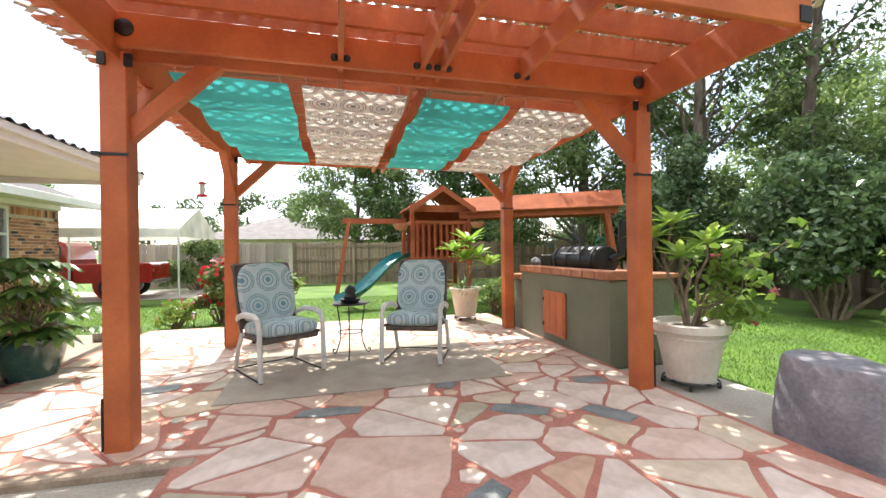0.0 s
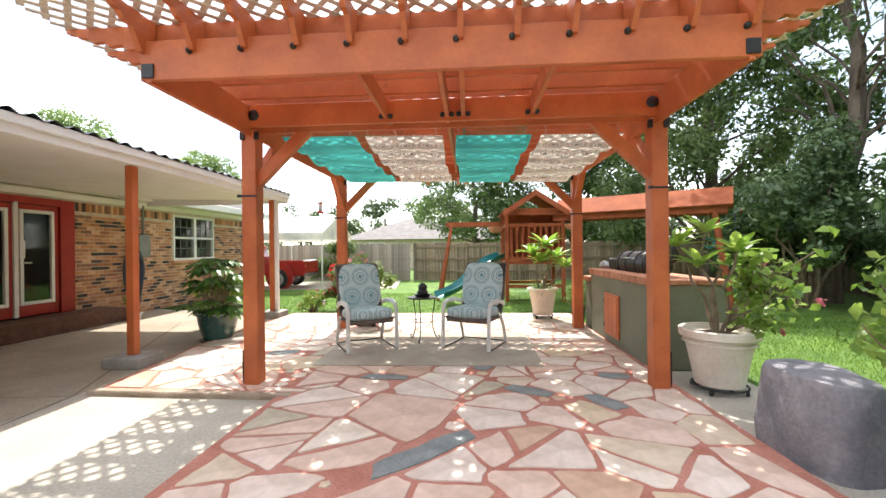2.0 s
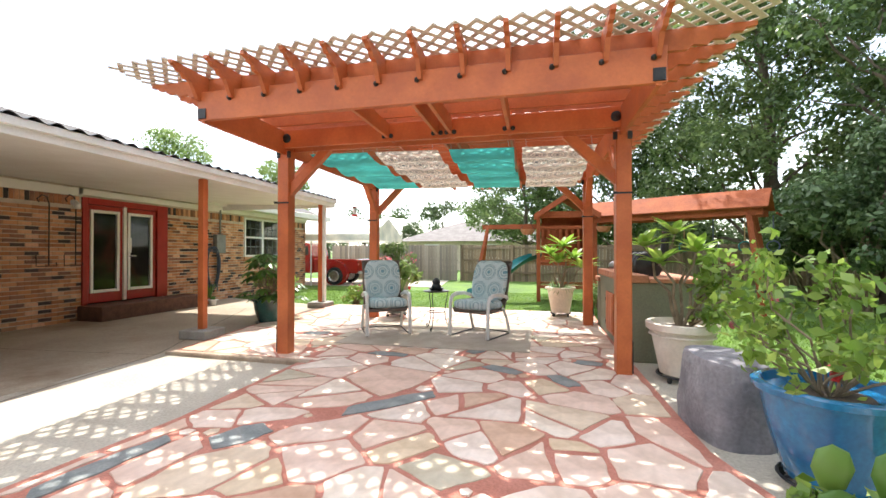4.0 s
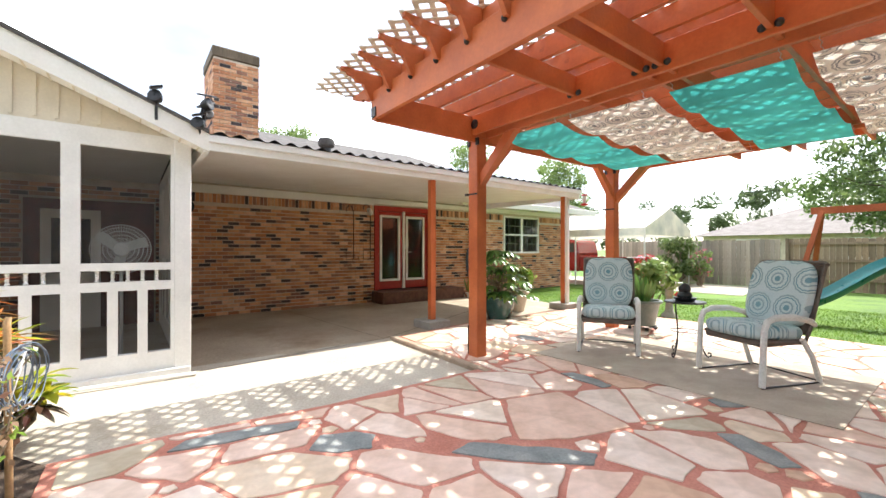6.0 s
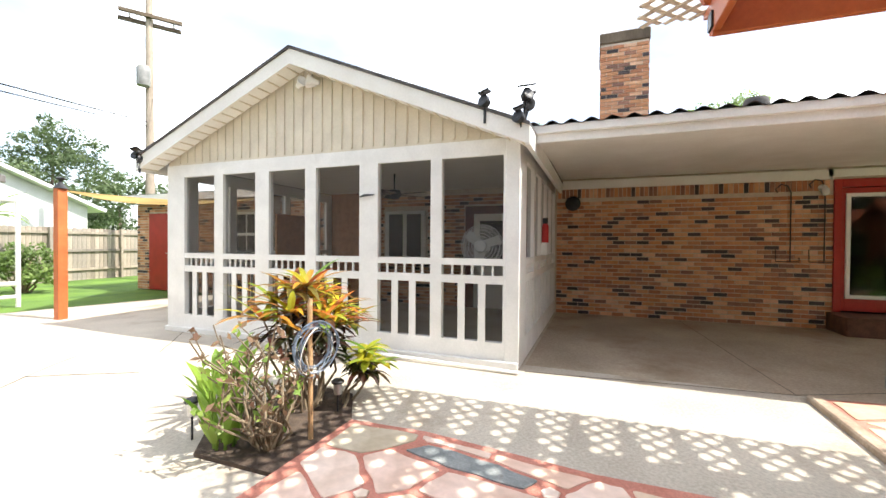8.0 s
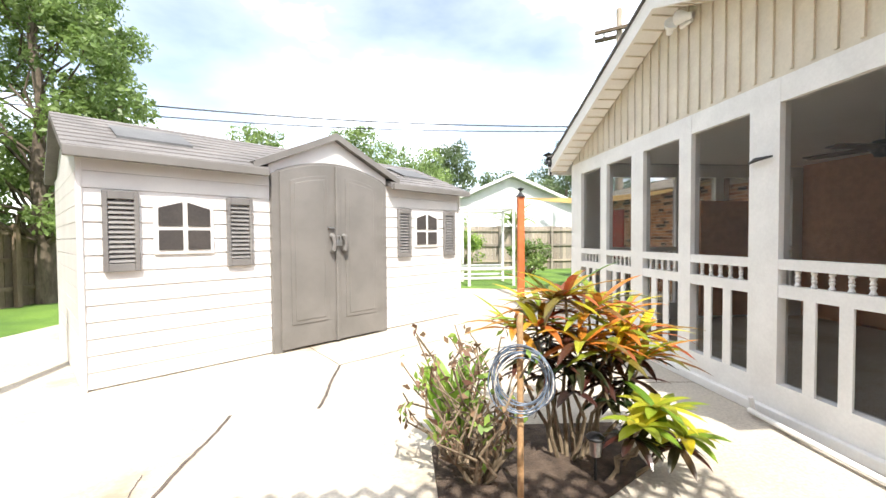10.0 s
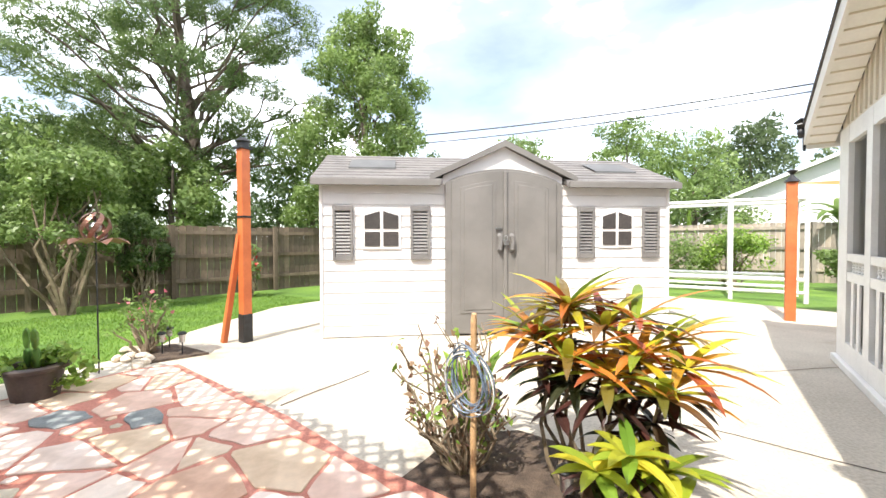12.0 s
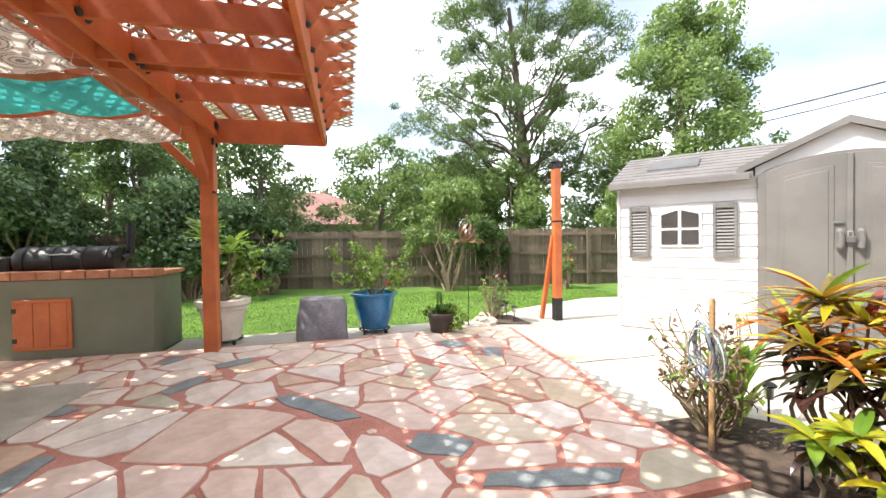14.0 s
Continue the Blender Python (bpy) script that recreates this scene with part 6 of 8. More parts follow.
barrel = Geo().lathe([(0.0, -0.55), (0.12, -0.55), (0.17, -0.53), (0.185, -0.50), (0.185, 0.50), (0.17, 0.53), (0.0, 0.55)], 26, pose(CX0 + 0.38, 5.50, 1.13, 90, 0, 0))
part("barrel", barrel, BLACK_IRON, smoker)
for y in (5.05, 5.30, 5.62, 5.92):
    part("band", Geo().lathe([(0.186, -0.012), (0.196, -0.008), (0.196, 0.008), (0.186, 0.012)], 26, pose(CX0 + 0.38, y, 1.13, 90, 0, 0)), BLACK_IRON, smoker)
part("firebox", Geo().box(CX0 + 0.22, CX0 + 0.54, 6.06, 6.40, 0.985, 1.20), BLACK_IRON, smoker, bevel=0.02)
part("chimney_pipe", Geo().tube([(CX0 + 0.42, 4.98, 1.15), (CX0 + 0.55, 4.93, 1.2), (CX0 + 0.58, 4.93, 1.62)], 0.05, 14), BLACK_IRON, smoker, "black smoke pipe")
part("lid_handle", Geo().tube([(CX0 + 0.20, 5.3, 1.22), (CX0 + 0.16, 5.3, 1.22), (CX0 + 0.16, 5.7, 1.22), (CX0 + 0.20, 5.7, 1.22)], 0.01, 6), CHROME, smoker)
lamp_o = thing("grill_ornament", CX0 + 0.2, 6.52, 1.025, "small grey metal kettle on the counter", "kettle")
part("kettle", Geo().lathe([(0.0, 0.0), (0.06, 0.0), (0.085, 0.04), (0.07, 0.09), (0.03, 0.12), (0.0, 0.13)], 16), CHROME, lamp_o, laid=False)

# croton bed
rng = random.Random(8)
croton = thing("croton_bush", -0.80, -0.46, -0.02, "croton bush with yellow, orange and dark leaves in the bed", "croton")
g1, g2, g3, st = Geo(), Geo(), Geo(), Geo()
TIPS = [(-0.15, -0.05, 0.86), (0.05, -0.12, 0.93), (-0.32, 0.0, 0.74), (0.20, 0.02, 0.80), (-0.02, 0.20, 0.72), (-0.45, -0.30, 0.80), (-0.50, -0.08, 0.70), (-0.28, -0.22, 0.90), (0.28, -0.22, 0.74), (0.08, -0.32, 0.84), (-0.42, 0.12, 0.60), (0.02, 0.02, 0.98), (-0.2, 0.18, 0.66)]
for i, (dx, dy, hh) in enumerate(TIPS):
    dy *= 0.75
    e = limb(st, (dx * 0.3, dy * 0.3, -0.02), (dx, dy, hh), 0.014, 0.007, rng, 0.08, 6)
    rosette(g1, e[-1], 11, 0.39, 0.054, rng, 0.75, 0.9, i)
    rosette(g3, e[-1], 5, 0.36, 0.056, rng, 1.1, 0.8, i + 0.9)
    rosette(g2, e[-2], 9, 0.28, 0.05, rng, 0.2, 0.8, i + 1)
    rosette(g2, e[-3], 4, 0.20, 0.055, rng, 0.1, 0.9, i + 2)
for i, (dx, dy, hh) in enumerate([(-0.34, 0.34, 0.42), (-0.46, 0.22, 0.34), (-0.22, 0.42, 0.36), (-0.5, 0.36, 0.26)]):
    e = limb(st, (dx * 0.6, dy * 0.6, -0.02), (dx, dy, hh), 0.012, 0.006, rng, 0.08, 6)
    rosette(g3, e[-1], 12, 0.24, 0.062, rng, 0.7, 0.9, i)
    rosette(g2, e[-2], 10, 0.20, 0.05, rng, 0.1, 0.9, i)
part("stem", st, STEM, croton, laid=False)
part("bright_leaf", g1, L_CROTON, croton, "yellow and orange leaves", laid=False, kind="stuff")
part("dark_leaf", g2, L_CROTON_DARK, croton, "dark bronze leaves", laid=False, kind="stuff")
part("yellow_leaf", g3, L_YELLOW, croton, "bright yellow leaves", laid=False, kind="stuff")
ginger = thing("ginger_plant", -0.12, -0.56, -0.02, "upright green ginger with broad leaves in the bed", "plant")
g = Geo()
for k in range(26):
    a, z0 = k * 2.4, rng.uniform(0.02, 0.42)
    blade(g, (0.10 * math.cos(a), 0.10 * math.sin(a), z0), (0.34 * math.cos(a), 0.34 * math.sin(a), 1), rng.uniform(0.20, 0.30), 0.098, 0.75, 5)
part("leaf", g, L_PLUM, ginger, laid=False, kind="stuff")
st = Geo()
for k in range(8):
    a = k * 2.4
    st.tube([(0.06 * math.cos(a), 0.06 * math.sin(a), -0.02), (0.09 * math.cos(a), 0.09 * math.sin(a), 0.5)], [0.012, 0.008], 6)
part("stem", st, L_FRESH, ginger, laid=False)
dry = thing("dry_shrub", -0.22, -0.30, -0.02, "half-dry leggy shrub with bare twigs in the bed", "shrub")
st, cl = Geo(), []
for k in range(40):
    a = k * 2.4
    rr, hh = rng.uniform(0.08, 0.40), rng.uniform(0.25, 0.80)
    e = limb(st, (0.05 * math.cos(a), 0.05 * math.sin(a), -0.02), (rr * math.cos(a) + 0.05, rr * math.sin(a), hh), 0.011, 0.004, rng, 0.16, 5)
    cl += [(*e[5], 0.05, 1), (*e[4], 0.06, 1), (*e[3], 0.06, 1)]
part("twig", st, STEM, dry, laid=False)
cloud_part("dry_leaf", dry, cl, 230, 0.055, L_DRY, 61, "withered brown leaves", slim=0.5, shell=0.2)
cloud_part("green_leaf", dry, cl[1::2], 130, 0.055, L_FRESH, 62, "small green leaves", slim=0.5, shell=0.2)
stake = single("garden_stake", Geo().tube([(-0.40, -0.10, -0.04), (-0.40, -0.11, 0.9), (-0.405, -0.105, 0.93)], [0.017, 0.017, 0.013], 10), BAMBOO, "thin bamboo-coloured stake in the bed", "stake", base=(-0.4, -0.1, -0.02))
COIL_CABLE = mat("pale_blue_cable", (0.10, 0.14, 0.20), (0.20, 0.25, 0.32), 0.4, 12, 60, 0.05)
coil = thing("cable_coil", -0.40, -0.10, 0.62, "coil of grey-blue cable hung on the stake", "cable")
for k in range(9):
    r = 0.138 + 0.018 * math.sin(k * 1.7)
    tilt = pose(-0.395 + 0.012 * math.sin(k), -0.075 + 0.004 * k, 0.60 + 0.02 * math.cos(k * 2.3), 84 + 6 * math.sin(k), 6 * math.cos(k * 1.3), -18 + 14 * math.sin(k * 2.1))
    part("loop", Geo().tube([(r * math.cos(a), r * 1.12 * math.sin(a), 0.012 * math.sin(2 * a + k)) for a in [q * math.pi / 16 for q in range(33)]], 0.0036, 5, tilt), COIL_CABLE if k != 4 else ALU, coil)


def solar_light(x, y, z, label="black solar stake light in the ground", h=0.26):
    t = thing("solar_light", x, y, z, label, "garden light", "garden lights")
    part("stake", Geo().tube([(0, 0, -0.03), (0, 0, h)], 0.008, 6), BLACK_IRON, t, laid=False)
    part("lens", Geo().lathe([(0.03, h - 0.09), (0.035, h), (0.0, h)], 12), CHROME, t, laid=False)
    part("cap", Geo().lathe([(0.05, h), (0.052, h + 0.012), (0.03, h + 0.03), (0.0, h + 0.034)], 12), BLACK_IRON, t, laid=False)
    return t


lightA = solar_light(-0.14, -0.88, -0.045)
for x, y in ((-0.85, -0.2), (3.75, -0.55), (3.95, -0.42), (4.2, -0.6), (-1.9, 9.2), (-2.1, 8.75)):
    copy_thing(lightA, pose(x, y, -0.05, 0, 0, 40 * x))

# leaning post by the shed
gate = thing("gate_post", 3.76, -1.33, -0.045, "tall orange post with black cap and leaning brace", "post")
part("shaft", Geo().box(3.70, 3.82, -1.39, -1.27, -0.05, 2.50), CEDAR, gate, bevel=0.006)
part("cap", Geo().box(3.675, 3.845, -1.415, -1.245, 2.50, 2.53).lathe([(0.075, 2.53), (0.075, 2.58), (0.1, 2.60), (0.06, 2.64), (0.0, 2.65)], 12, pose(3.76, -1.33, 0)), BLACK_IRON, gate, "black post cap")
part("sleeve", Geo().box(3.695, 3.825, -1.395, -1.265, -0.045, 0.33), BLACK_IRON, gate, "black post sleeve", bevel=0.004)
part("brace", Geo().tube([(3.95, -1.14, -0.04), (3.86, -1.22, 0.75), (3.80, -1.29, 1.38)], 0.045, 4), CEDAR, gate)
part("band", Geo().box(3.69, 3.83, -1.40, -1.26, 1.60, 1.625), BLACK_IRON, gate)
gate2 = thing("gate_post", -2.44, -7.0, -0.045, "orange post at the slab's edge with small lamps on top", "post")
part("shaft", Geo().box(-2.51, -2.37, -7.07, -6.93, -0.05, 2.22), CEDAR, gate2, bevel=0.006)
part("cap", Geo().lathe([(0.0, 2.22), (0.12, 2.22), (0.06, 2.28), (0.02, 2.34), (0.08, 2.40), (0.0, 2.43)], 8, pose(-2.44, -7.0, 0)), BLACK_IRON, gate2)

# wind spinner
spn = thing("wind_spinner", 3.78, 0.22, -0.075, "dark copper globe wind spinner on a thin rod", "wind spinner")
part("rod", Geo().tube([(0, 0, -0.05), (0, 0, 1.62)], 0.008, 6), BLACK_IRON, spn, laid=False)
for k in range(6):
    a = k * math.pi / 3
    g = Geo()
    blade(g, (0.05 * math.cos(a), 0.05 * math.sin(a), 1.36), (math.cos(a), math.sin(a), 0.25), 0.24, 0.17, 0.55, 6, 0.5)
    part("petal", g, COPPER, spn, laid=False)
for k in range(7):
    a0 = k * 2 * math.pi / 7
    def hoop(u, v):
        e, a = (v - 0.5) * math.pi, a0 + v * 2.2 + (u - 0.5) * 0.42
        r = 0.125 * math.cos(e) + 0.008
        return (r * math.cos(a), r * math.sin(a), 1.52 + 0.15 * math.sin(e))
    part("hoop", Geo().sheet(2, 14, hoop), COPPER, spn, "twisted copper strip", laid=False)
part("ball", Geo().lathe([(0.0, 1.46), (0.04, 1.48), (0.055, 1.52), (0.04, 1.56), (0.0, 1.575)], 14), CHROME, spn, laid=False)
shrub("rose_bush", 4.15, -0.35, 0.75, 0.42, L_LIGHT, 260, 0.07, 71, "thin leggy rose bush with fading blossoms", z=-0.05, flowers=(L_PINK, 26, 0.05))
# ---- fixtures on the house ----
def spot_cluster(name, x, y, z, heads, label):
    t = thing(name, x, y, z, label, "solar spotlight")
    for i, (dx, dy, dz) in enumerate(heads):
        part("arm", Geo().tube([(0, 0, -0.06), (dx * 0.5, dy * 0.5, dz * 0.5), (dx, dy, dz)], 0.014, 6), BLACK_IRON, t, laid=False)
        h = part("lamp_head", Geo().lathe([(0.0, -0.05), (0.04, -0.045), (0.06, 0.0), (0.065, 0.04), (0.05, 0.045), (0.0, 0.03)], 14, pose(dx, dy, dz, 75, 0, 60 + 40 * i)), BLACK_IRON, t, "black lamp head", laid=False)
        part("solar_panel", Geo().box(-0.075, 0.075, -0.055, 0.055, 0.0, 0.018, pose(dx, dy, dz + 0.09, 18, 10 * (-1) ** i, 30 * i)), BLACK_IRON, h, laid=False)
    return t


spot_cluster("solar_spotlight", -2.30, 0.98, 2.46, [(0.05, -0.02, 0.12), (-0.04, 0.06, 0.26), (0.06, 0.05, 0.33)], "cluster of black solar spotlights on the porch corner")
spot_cluster("solar_spotlight", -2.26, 0.60, 2.62, [(0.0, 0.0, 0.16)], "single black solar spotlight on the porch roof edge")
spot_cluster("solar_spotlight", -2.28, -4.72, 2.40, [(0.0, 0.03, 0.14), (0.0, -0.08, 0.2)], "pair of black solar spotlights on the porch eave")
fl = thing("flood_light", FX, PEAK_Y + 0.12, 3.36, "white twin floodlight on the beige gable", "floodlight")
part("base", Geo().box(FX - 0.01, FX + 0.03, PEAK_Y + 0.04, PEAK_Y + 0.20, 3.34, 3.44), WHITE_PAINT, fl, bevel=0.01)
for s in (-1, 1):
    part("lamp_head", Geo().lathe([(0.03, -0.08), (0.035, -0.02), (0.06, 0.03), (0.065, 0.07), (0.0, 0.06)], 14, pose(FX + 0.10, PEAK_Y + 0.12 + s * 0.10, 3.37, 60 * s, 60, 0)), WHITE_PAINT, fl)

# electric box and hose
mb = thing("meter_box", WALL_X + 0.02, 8.85, 1.0, "grey electric meter box with conduit on the brick wall", "meter box")
part("box", Geo().box(WALL_X, WALL_X + 0.14, 8.68, 9.02, 1.27, 1.80), GREY_METAL, mb, bevel=0.012)
part("conduit", Geo().tube([(WALL_X + 0.05, 8.9, 1.80), (WALL_X + 0.05, 8.9, 2.5)], 0.025, 8), GREY_METAL, mb)
part("conduit", Geo().tube([(WALL_X + 0.05, 8.8, 0.2), (WALL_X + 0.05, 8.8, 1.27)], 0.02, 8), GREY_METAL, mb)
hose = thing("garden_hose", WALL_X + 0.1, 8.55, 0.5, "coiled dark blue garden hose hung on the brick wall", "hose")
for k in range(7):
    part("loop", Geo().tube([(WALL_X + 0.07 + 0.012 * k, 8.55 + 0.02 * math.sin(k * 2.3) + (0.25 + 0.035 * math.sin(k * 1.9)) * math.sin(a), 0.92 + (0.52 + 0.06 * math.sin(k * 1.3)) * math.cos(a) - 0.05 * math.cos(2 * a)) for a in [q * math.pi / 14 for q in range(29)]], 0.013, 6), BLUE_CABLE, hose)
for y, z in ((4.55, 2.32), (5.0, 2.38)):
    hk = thing("plant_hook", WALL_X, y, 1.2, "thin black iron plant hook on the brick wall", "hook", "hooks on the wall")
    part("rod", Geo().tube([(WALL_X + 0.02, y + 0.18, 1.05), (WALL_X + 0.02, y + 0.18, z - 0.12), (WALL_X + 0.05, y + 0.12, z), (WALL_X + 0.09, y + 0.02, z + 0.02), (WALL_X + 0.10, y - 0.06, z - 0.06), (WALL_X + 0.10, y - 0.03, z - 0.12)], 0.010, 6), BLACK_IRON, hk)
    part("foot", Geo().tube([(WALL_X + 0.02, y - 0.02, 1.25), (WALL_X + 0.03, y - 0.02, 1.05), (WALL_X + 0.03, y + 0.30, 1.05), (WALL_X + 0.02, y + 0.30, 1.12)], 0.008, 6), BLACK_IRON, hk)
wl1 = thing("wall_light", WALL_X + 0.03, 5.15, 2.25, "small white wall light beside the red door", "wall light")
part("mount", Geo().lathe([(0.0, 0.0), (0.06, 0.0), (0.05, 0.04), (0.03, 0.09), (0.0, 0.09)], 14, pose(WALL_X, 5.15, 2.27, 0, 90, 0)), WHITE_PAINT, wl1)
part("globe", Geo().lathe([(0.02, 0.06), (0.05, 0.02), (0.055, -0.04), (0.035, -0.08), (0.0, -0.085)], 14, pose(WALL_X + 0.10, 5.15, 2.22)), WHITE_PAINT, wl1)
clk = single("wall_dial", Geo().lathe([(0.0, 0.0), (0.14, 0.0), (0.145, 0.02), (0.12, 0.03), (0.0, 0.025)], 24, pose(WALL_X, 1.25, 2.12, 0, 90, 0)), BLACK_IRON, "round dark dial on the brick wall", "dial", base=(WALL_X, 1.25, 2.12))
fx = thing("fire_bottle", -4.37, PY_R + 0.06, 1.3, "small red and white canister on the porch post", "canister")
part("can", Geo().lathe([(0.0, 1.34), (0.05, 1.34), (0.05, 1.58), (0.03, 1.62), (0.0, 1.63)], 14, pose(-4.37, PY_R + 0.06, 0)), RED_PLASTIC, fx)
part("bracket", Geo().box(-4.43, -4.31, PY_R, PY_R + 0.10, 1.16, 1.34), WHITE_PAINT, fx, bevel=0.006)
part("top", Geo().lathe([(0.035, 1.62), (0.04, 1.70), (0.0, 1.71)], 12, pose(-4.37, PY_R + 0.06, 0)), BLACK_IRON, fx)
dn = single("fallen_pipe", Geo().tube([(FX + 0.14, -0.9, 0.0), (FX + 0.20, 0.95, -0.02)], 0.02, 8).tube([(FX + 0.10, -0.9, -0.03), (FX + 0.13, -0.9, 0.10)], 0.02, 8), WHITE_PAINT, "thin white pipe lying along the porch foot", "pipe", base=(FX + 0.15, 0, -0.045))
# step and potted bits by the door
for i, (x, y, r, h, mtl, lab) in enumerate([(-6.15, 8.05, 0.12, 0.17, TERRACOTTA, "small terracotta pot with snake plant by the step"), (-5.85, 7.85, 0.10, 0.15, WHITE_PAINT, "small white pot with herbs by the step")]):
    t, top = potted("small_pot_plant", x, y, -0.045, h, r, r * 0.75, mtl, lab, False, 0.03)
    g = Geo()
    for k in range(9):
        a = k * 2.4
        blade(g, (0.03 * math.cos(a), 0.03 * math.sin(a), top - 0.06), (0.3 * math.cos(a), 0.3 * math.sin(a), 1), 0.45 if i == 0 else 0.16, 0.045, 0.2, 4)
    part("leaf", g, L_FATSIA, t, laid=False)

# fan and ceiling fan in the porch
fan = thing("pedestal_fan", -3.25, 0.32, -0.045, "white pedestal fan standing inside the screened porch", "fan")
part("foot", Geo().lathe([(0.0, 0.0), (0.22, 0.0), (0.2, 0.03), (0.03, 0.05), (0.0, 0.05)], 24, pose(0, 0, 0.0)), ALU, fan, laid=False)
part("pole", Geo().tube([(0, 0, 0.03), (0, 0, 1.25)], 0.018, 10), ALU, fan, laid=False)
cage = Geo()
for k in range(64):
    a = k * math.pi / 32
    cage.tube([(0.06, 0.06 * math.cos(a), 1.33 + 0.06 * math.sin(a)), (0.09, 0.2 * math.cos(a), 1.33 + 0.2 * math.sin(a)), (0.03, 0.275 * math.cos(a), 1.33 + 0.275 * math.sin(a)), (-0.06, 0.2 * math.cos(a), 1.33 + 0.2 * math.sin(a))], 0.003, 4)
for r, xx in ((0.275, 0.03), (0.24, 0.065), (0.2, 0.09), (0.16, 0.088), (0.12, 0.085)):
    cage.tube([(xx, r * math.cos(q * math.pi / 20), 1.33 + r * math.sin(q * math.pi / 20)) for q in range(41)], 0.005, 4)
part("cage", cage, ALU, fan, "white wire cage", laid=False)
part("motor", Geo().lathe([(0.0, -0.14), (0.07, -0.13), (0.08, -0.02), (0.06, 0.0), (0.0, 0.0)], 16, pose(0, 0, 1.33, 0, 90, 0)), ALU, fan, laid=False)
part("hub", Geo().lathe([(0.0, 0.0), (0.08, 0.0), (0.07, 0.03), (0.0, 0.035)], 20, pose(0.075, 0, 1.33, 0, 90, 0)), ALU, fan, laid=False)
for k in range(3):
    part("fan_blade", Geo().prism([(0.05, -0.05), (0.24, -0.10), (0.26, 0.02), (0.06, 0.05)], 0.0, 0.004, pose(0.02, 0, 1.33, 0, 90, 0) @ pose(0, 0, 0, 0, 0, 120 * k) @ pose(0, 0, 0, 18, 0, 0)), ALU, fan, laid=False)
cf = thing("ceiling_fan", -4.4, -1.55, 2.5, "dark ceiling fan under the porch ceiling", "ceiling fan")
part("rod", Geo().tube([(0, 0, 0.0), (0, 0, -0.3)], 0.015, 8), BLACK_IRON, cf, laid=False)
part("motor", Geo().lathe([(0.0, -0.26), (0.1, -0.28), (0.13, -0.36), (0.08, -0.42), (0.0, -0.44)], 16), BLACK_IRON, cf, laid=False)
for k in range(5):
    part("fan_blade", Geo().box(0.12, 0.62, -0.07, 0.07, -0.36, -0.35, pose(0, 0, 0, 6, 0, 72 * k)), SLING, cf, laid=False)
pbr = single("porch_panel_wall", Geo().box(WALL_X + 0.001, WALL_X + 0.02, -4.4, -3.05, 0.0, 2.5).box(-5.7, -4.7, PY_L + 0.1, PY_L + 0.14, 0.0, 1.9), BRICK, "brick wall inside the screened porch", "wall", "structure")

part("door_latch", Geo().tube([(FX + 0.02, -1.06, 1.885), (FX + 0.04, -0.98, 1.90), (FX + 0.02, -0.86, 1.905)], [0.008, 0.018, 0.008], 6), BLACK_IRON, porch, "black latch handle")
peb = random.Random(44)
for k in range(13):
    a = k * 0.5
    x, y = 3.62 + 0.07 * k + peb.uniform(-0.05, 0.05), -0.06 - 0.012 * k * k % 0.25 + peb.uniform(-0.05, 0.05)
    g = Geo().sheet(10, 6, lambda u, v: tuple(Vector((0.075 * math.cos(u * 6.2832) * math.sin(v * math.pi), 0.055 * math.sin(u * 6.2832) * math.sin(v * math.pi), 0.042 * math.cos(v * math.pi))) * (1 + 0.25 * noise.noise(Vector((u * 3 + k, v * 3, k * 1.7))))))
    g.smooth = True
    o = single("edging_stone", g, POT_CREAM, "pale rounded edging stone round the small bed", "stone", group="edging stones")
    o.matrix_basis = pose(x, y, -0.012, 0, 0, 40 * k)

# hummingbird feeder on the pergola
fd = thing("bird_feeder", -1.25, 6.3, 2.0, "red and clear hummingbird feeder hung from the pergola", "bird feeder")
fd.scale = (0.75, 0.75, 0.75)
part("wire", Geo().tube([(0, 0, 0.26), (0, 0, 1.2)], 0.003, 5), BLACK_IRON, fd, laid=False)
part("cap", Geo().lathe([(0.0, 0.26), (0.05, 0.25), (0.075, 0.22), (0.05, 0.21), (0.0, 0.21)], 16), RED_PLASTIC, fd, laid=False)
part("bottle", Geo().lathe([(0.04, 0.21), (0.045, 0.14), (0.035, 0.05)], 14), ALU, fd, laid=False)
part("dish", Geo().lathe([(0.0, 0.0), (0.06, 0.0), (0.085, 0.025), (0.07, 0.045), (0.0, 0.05)], 16), RED_PLASTIC, fd, laid=False)

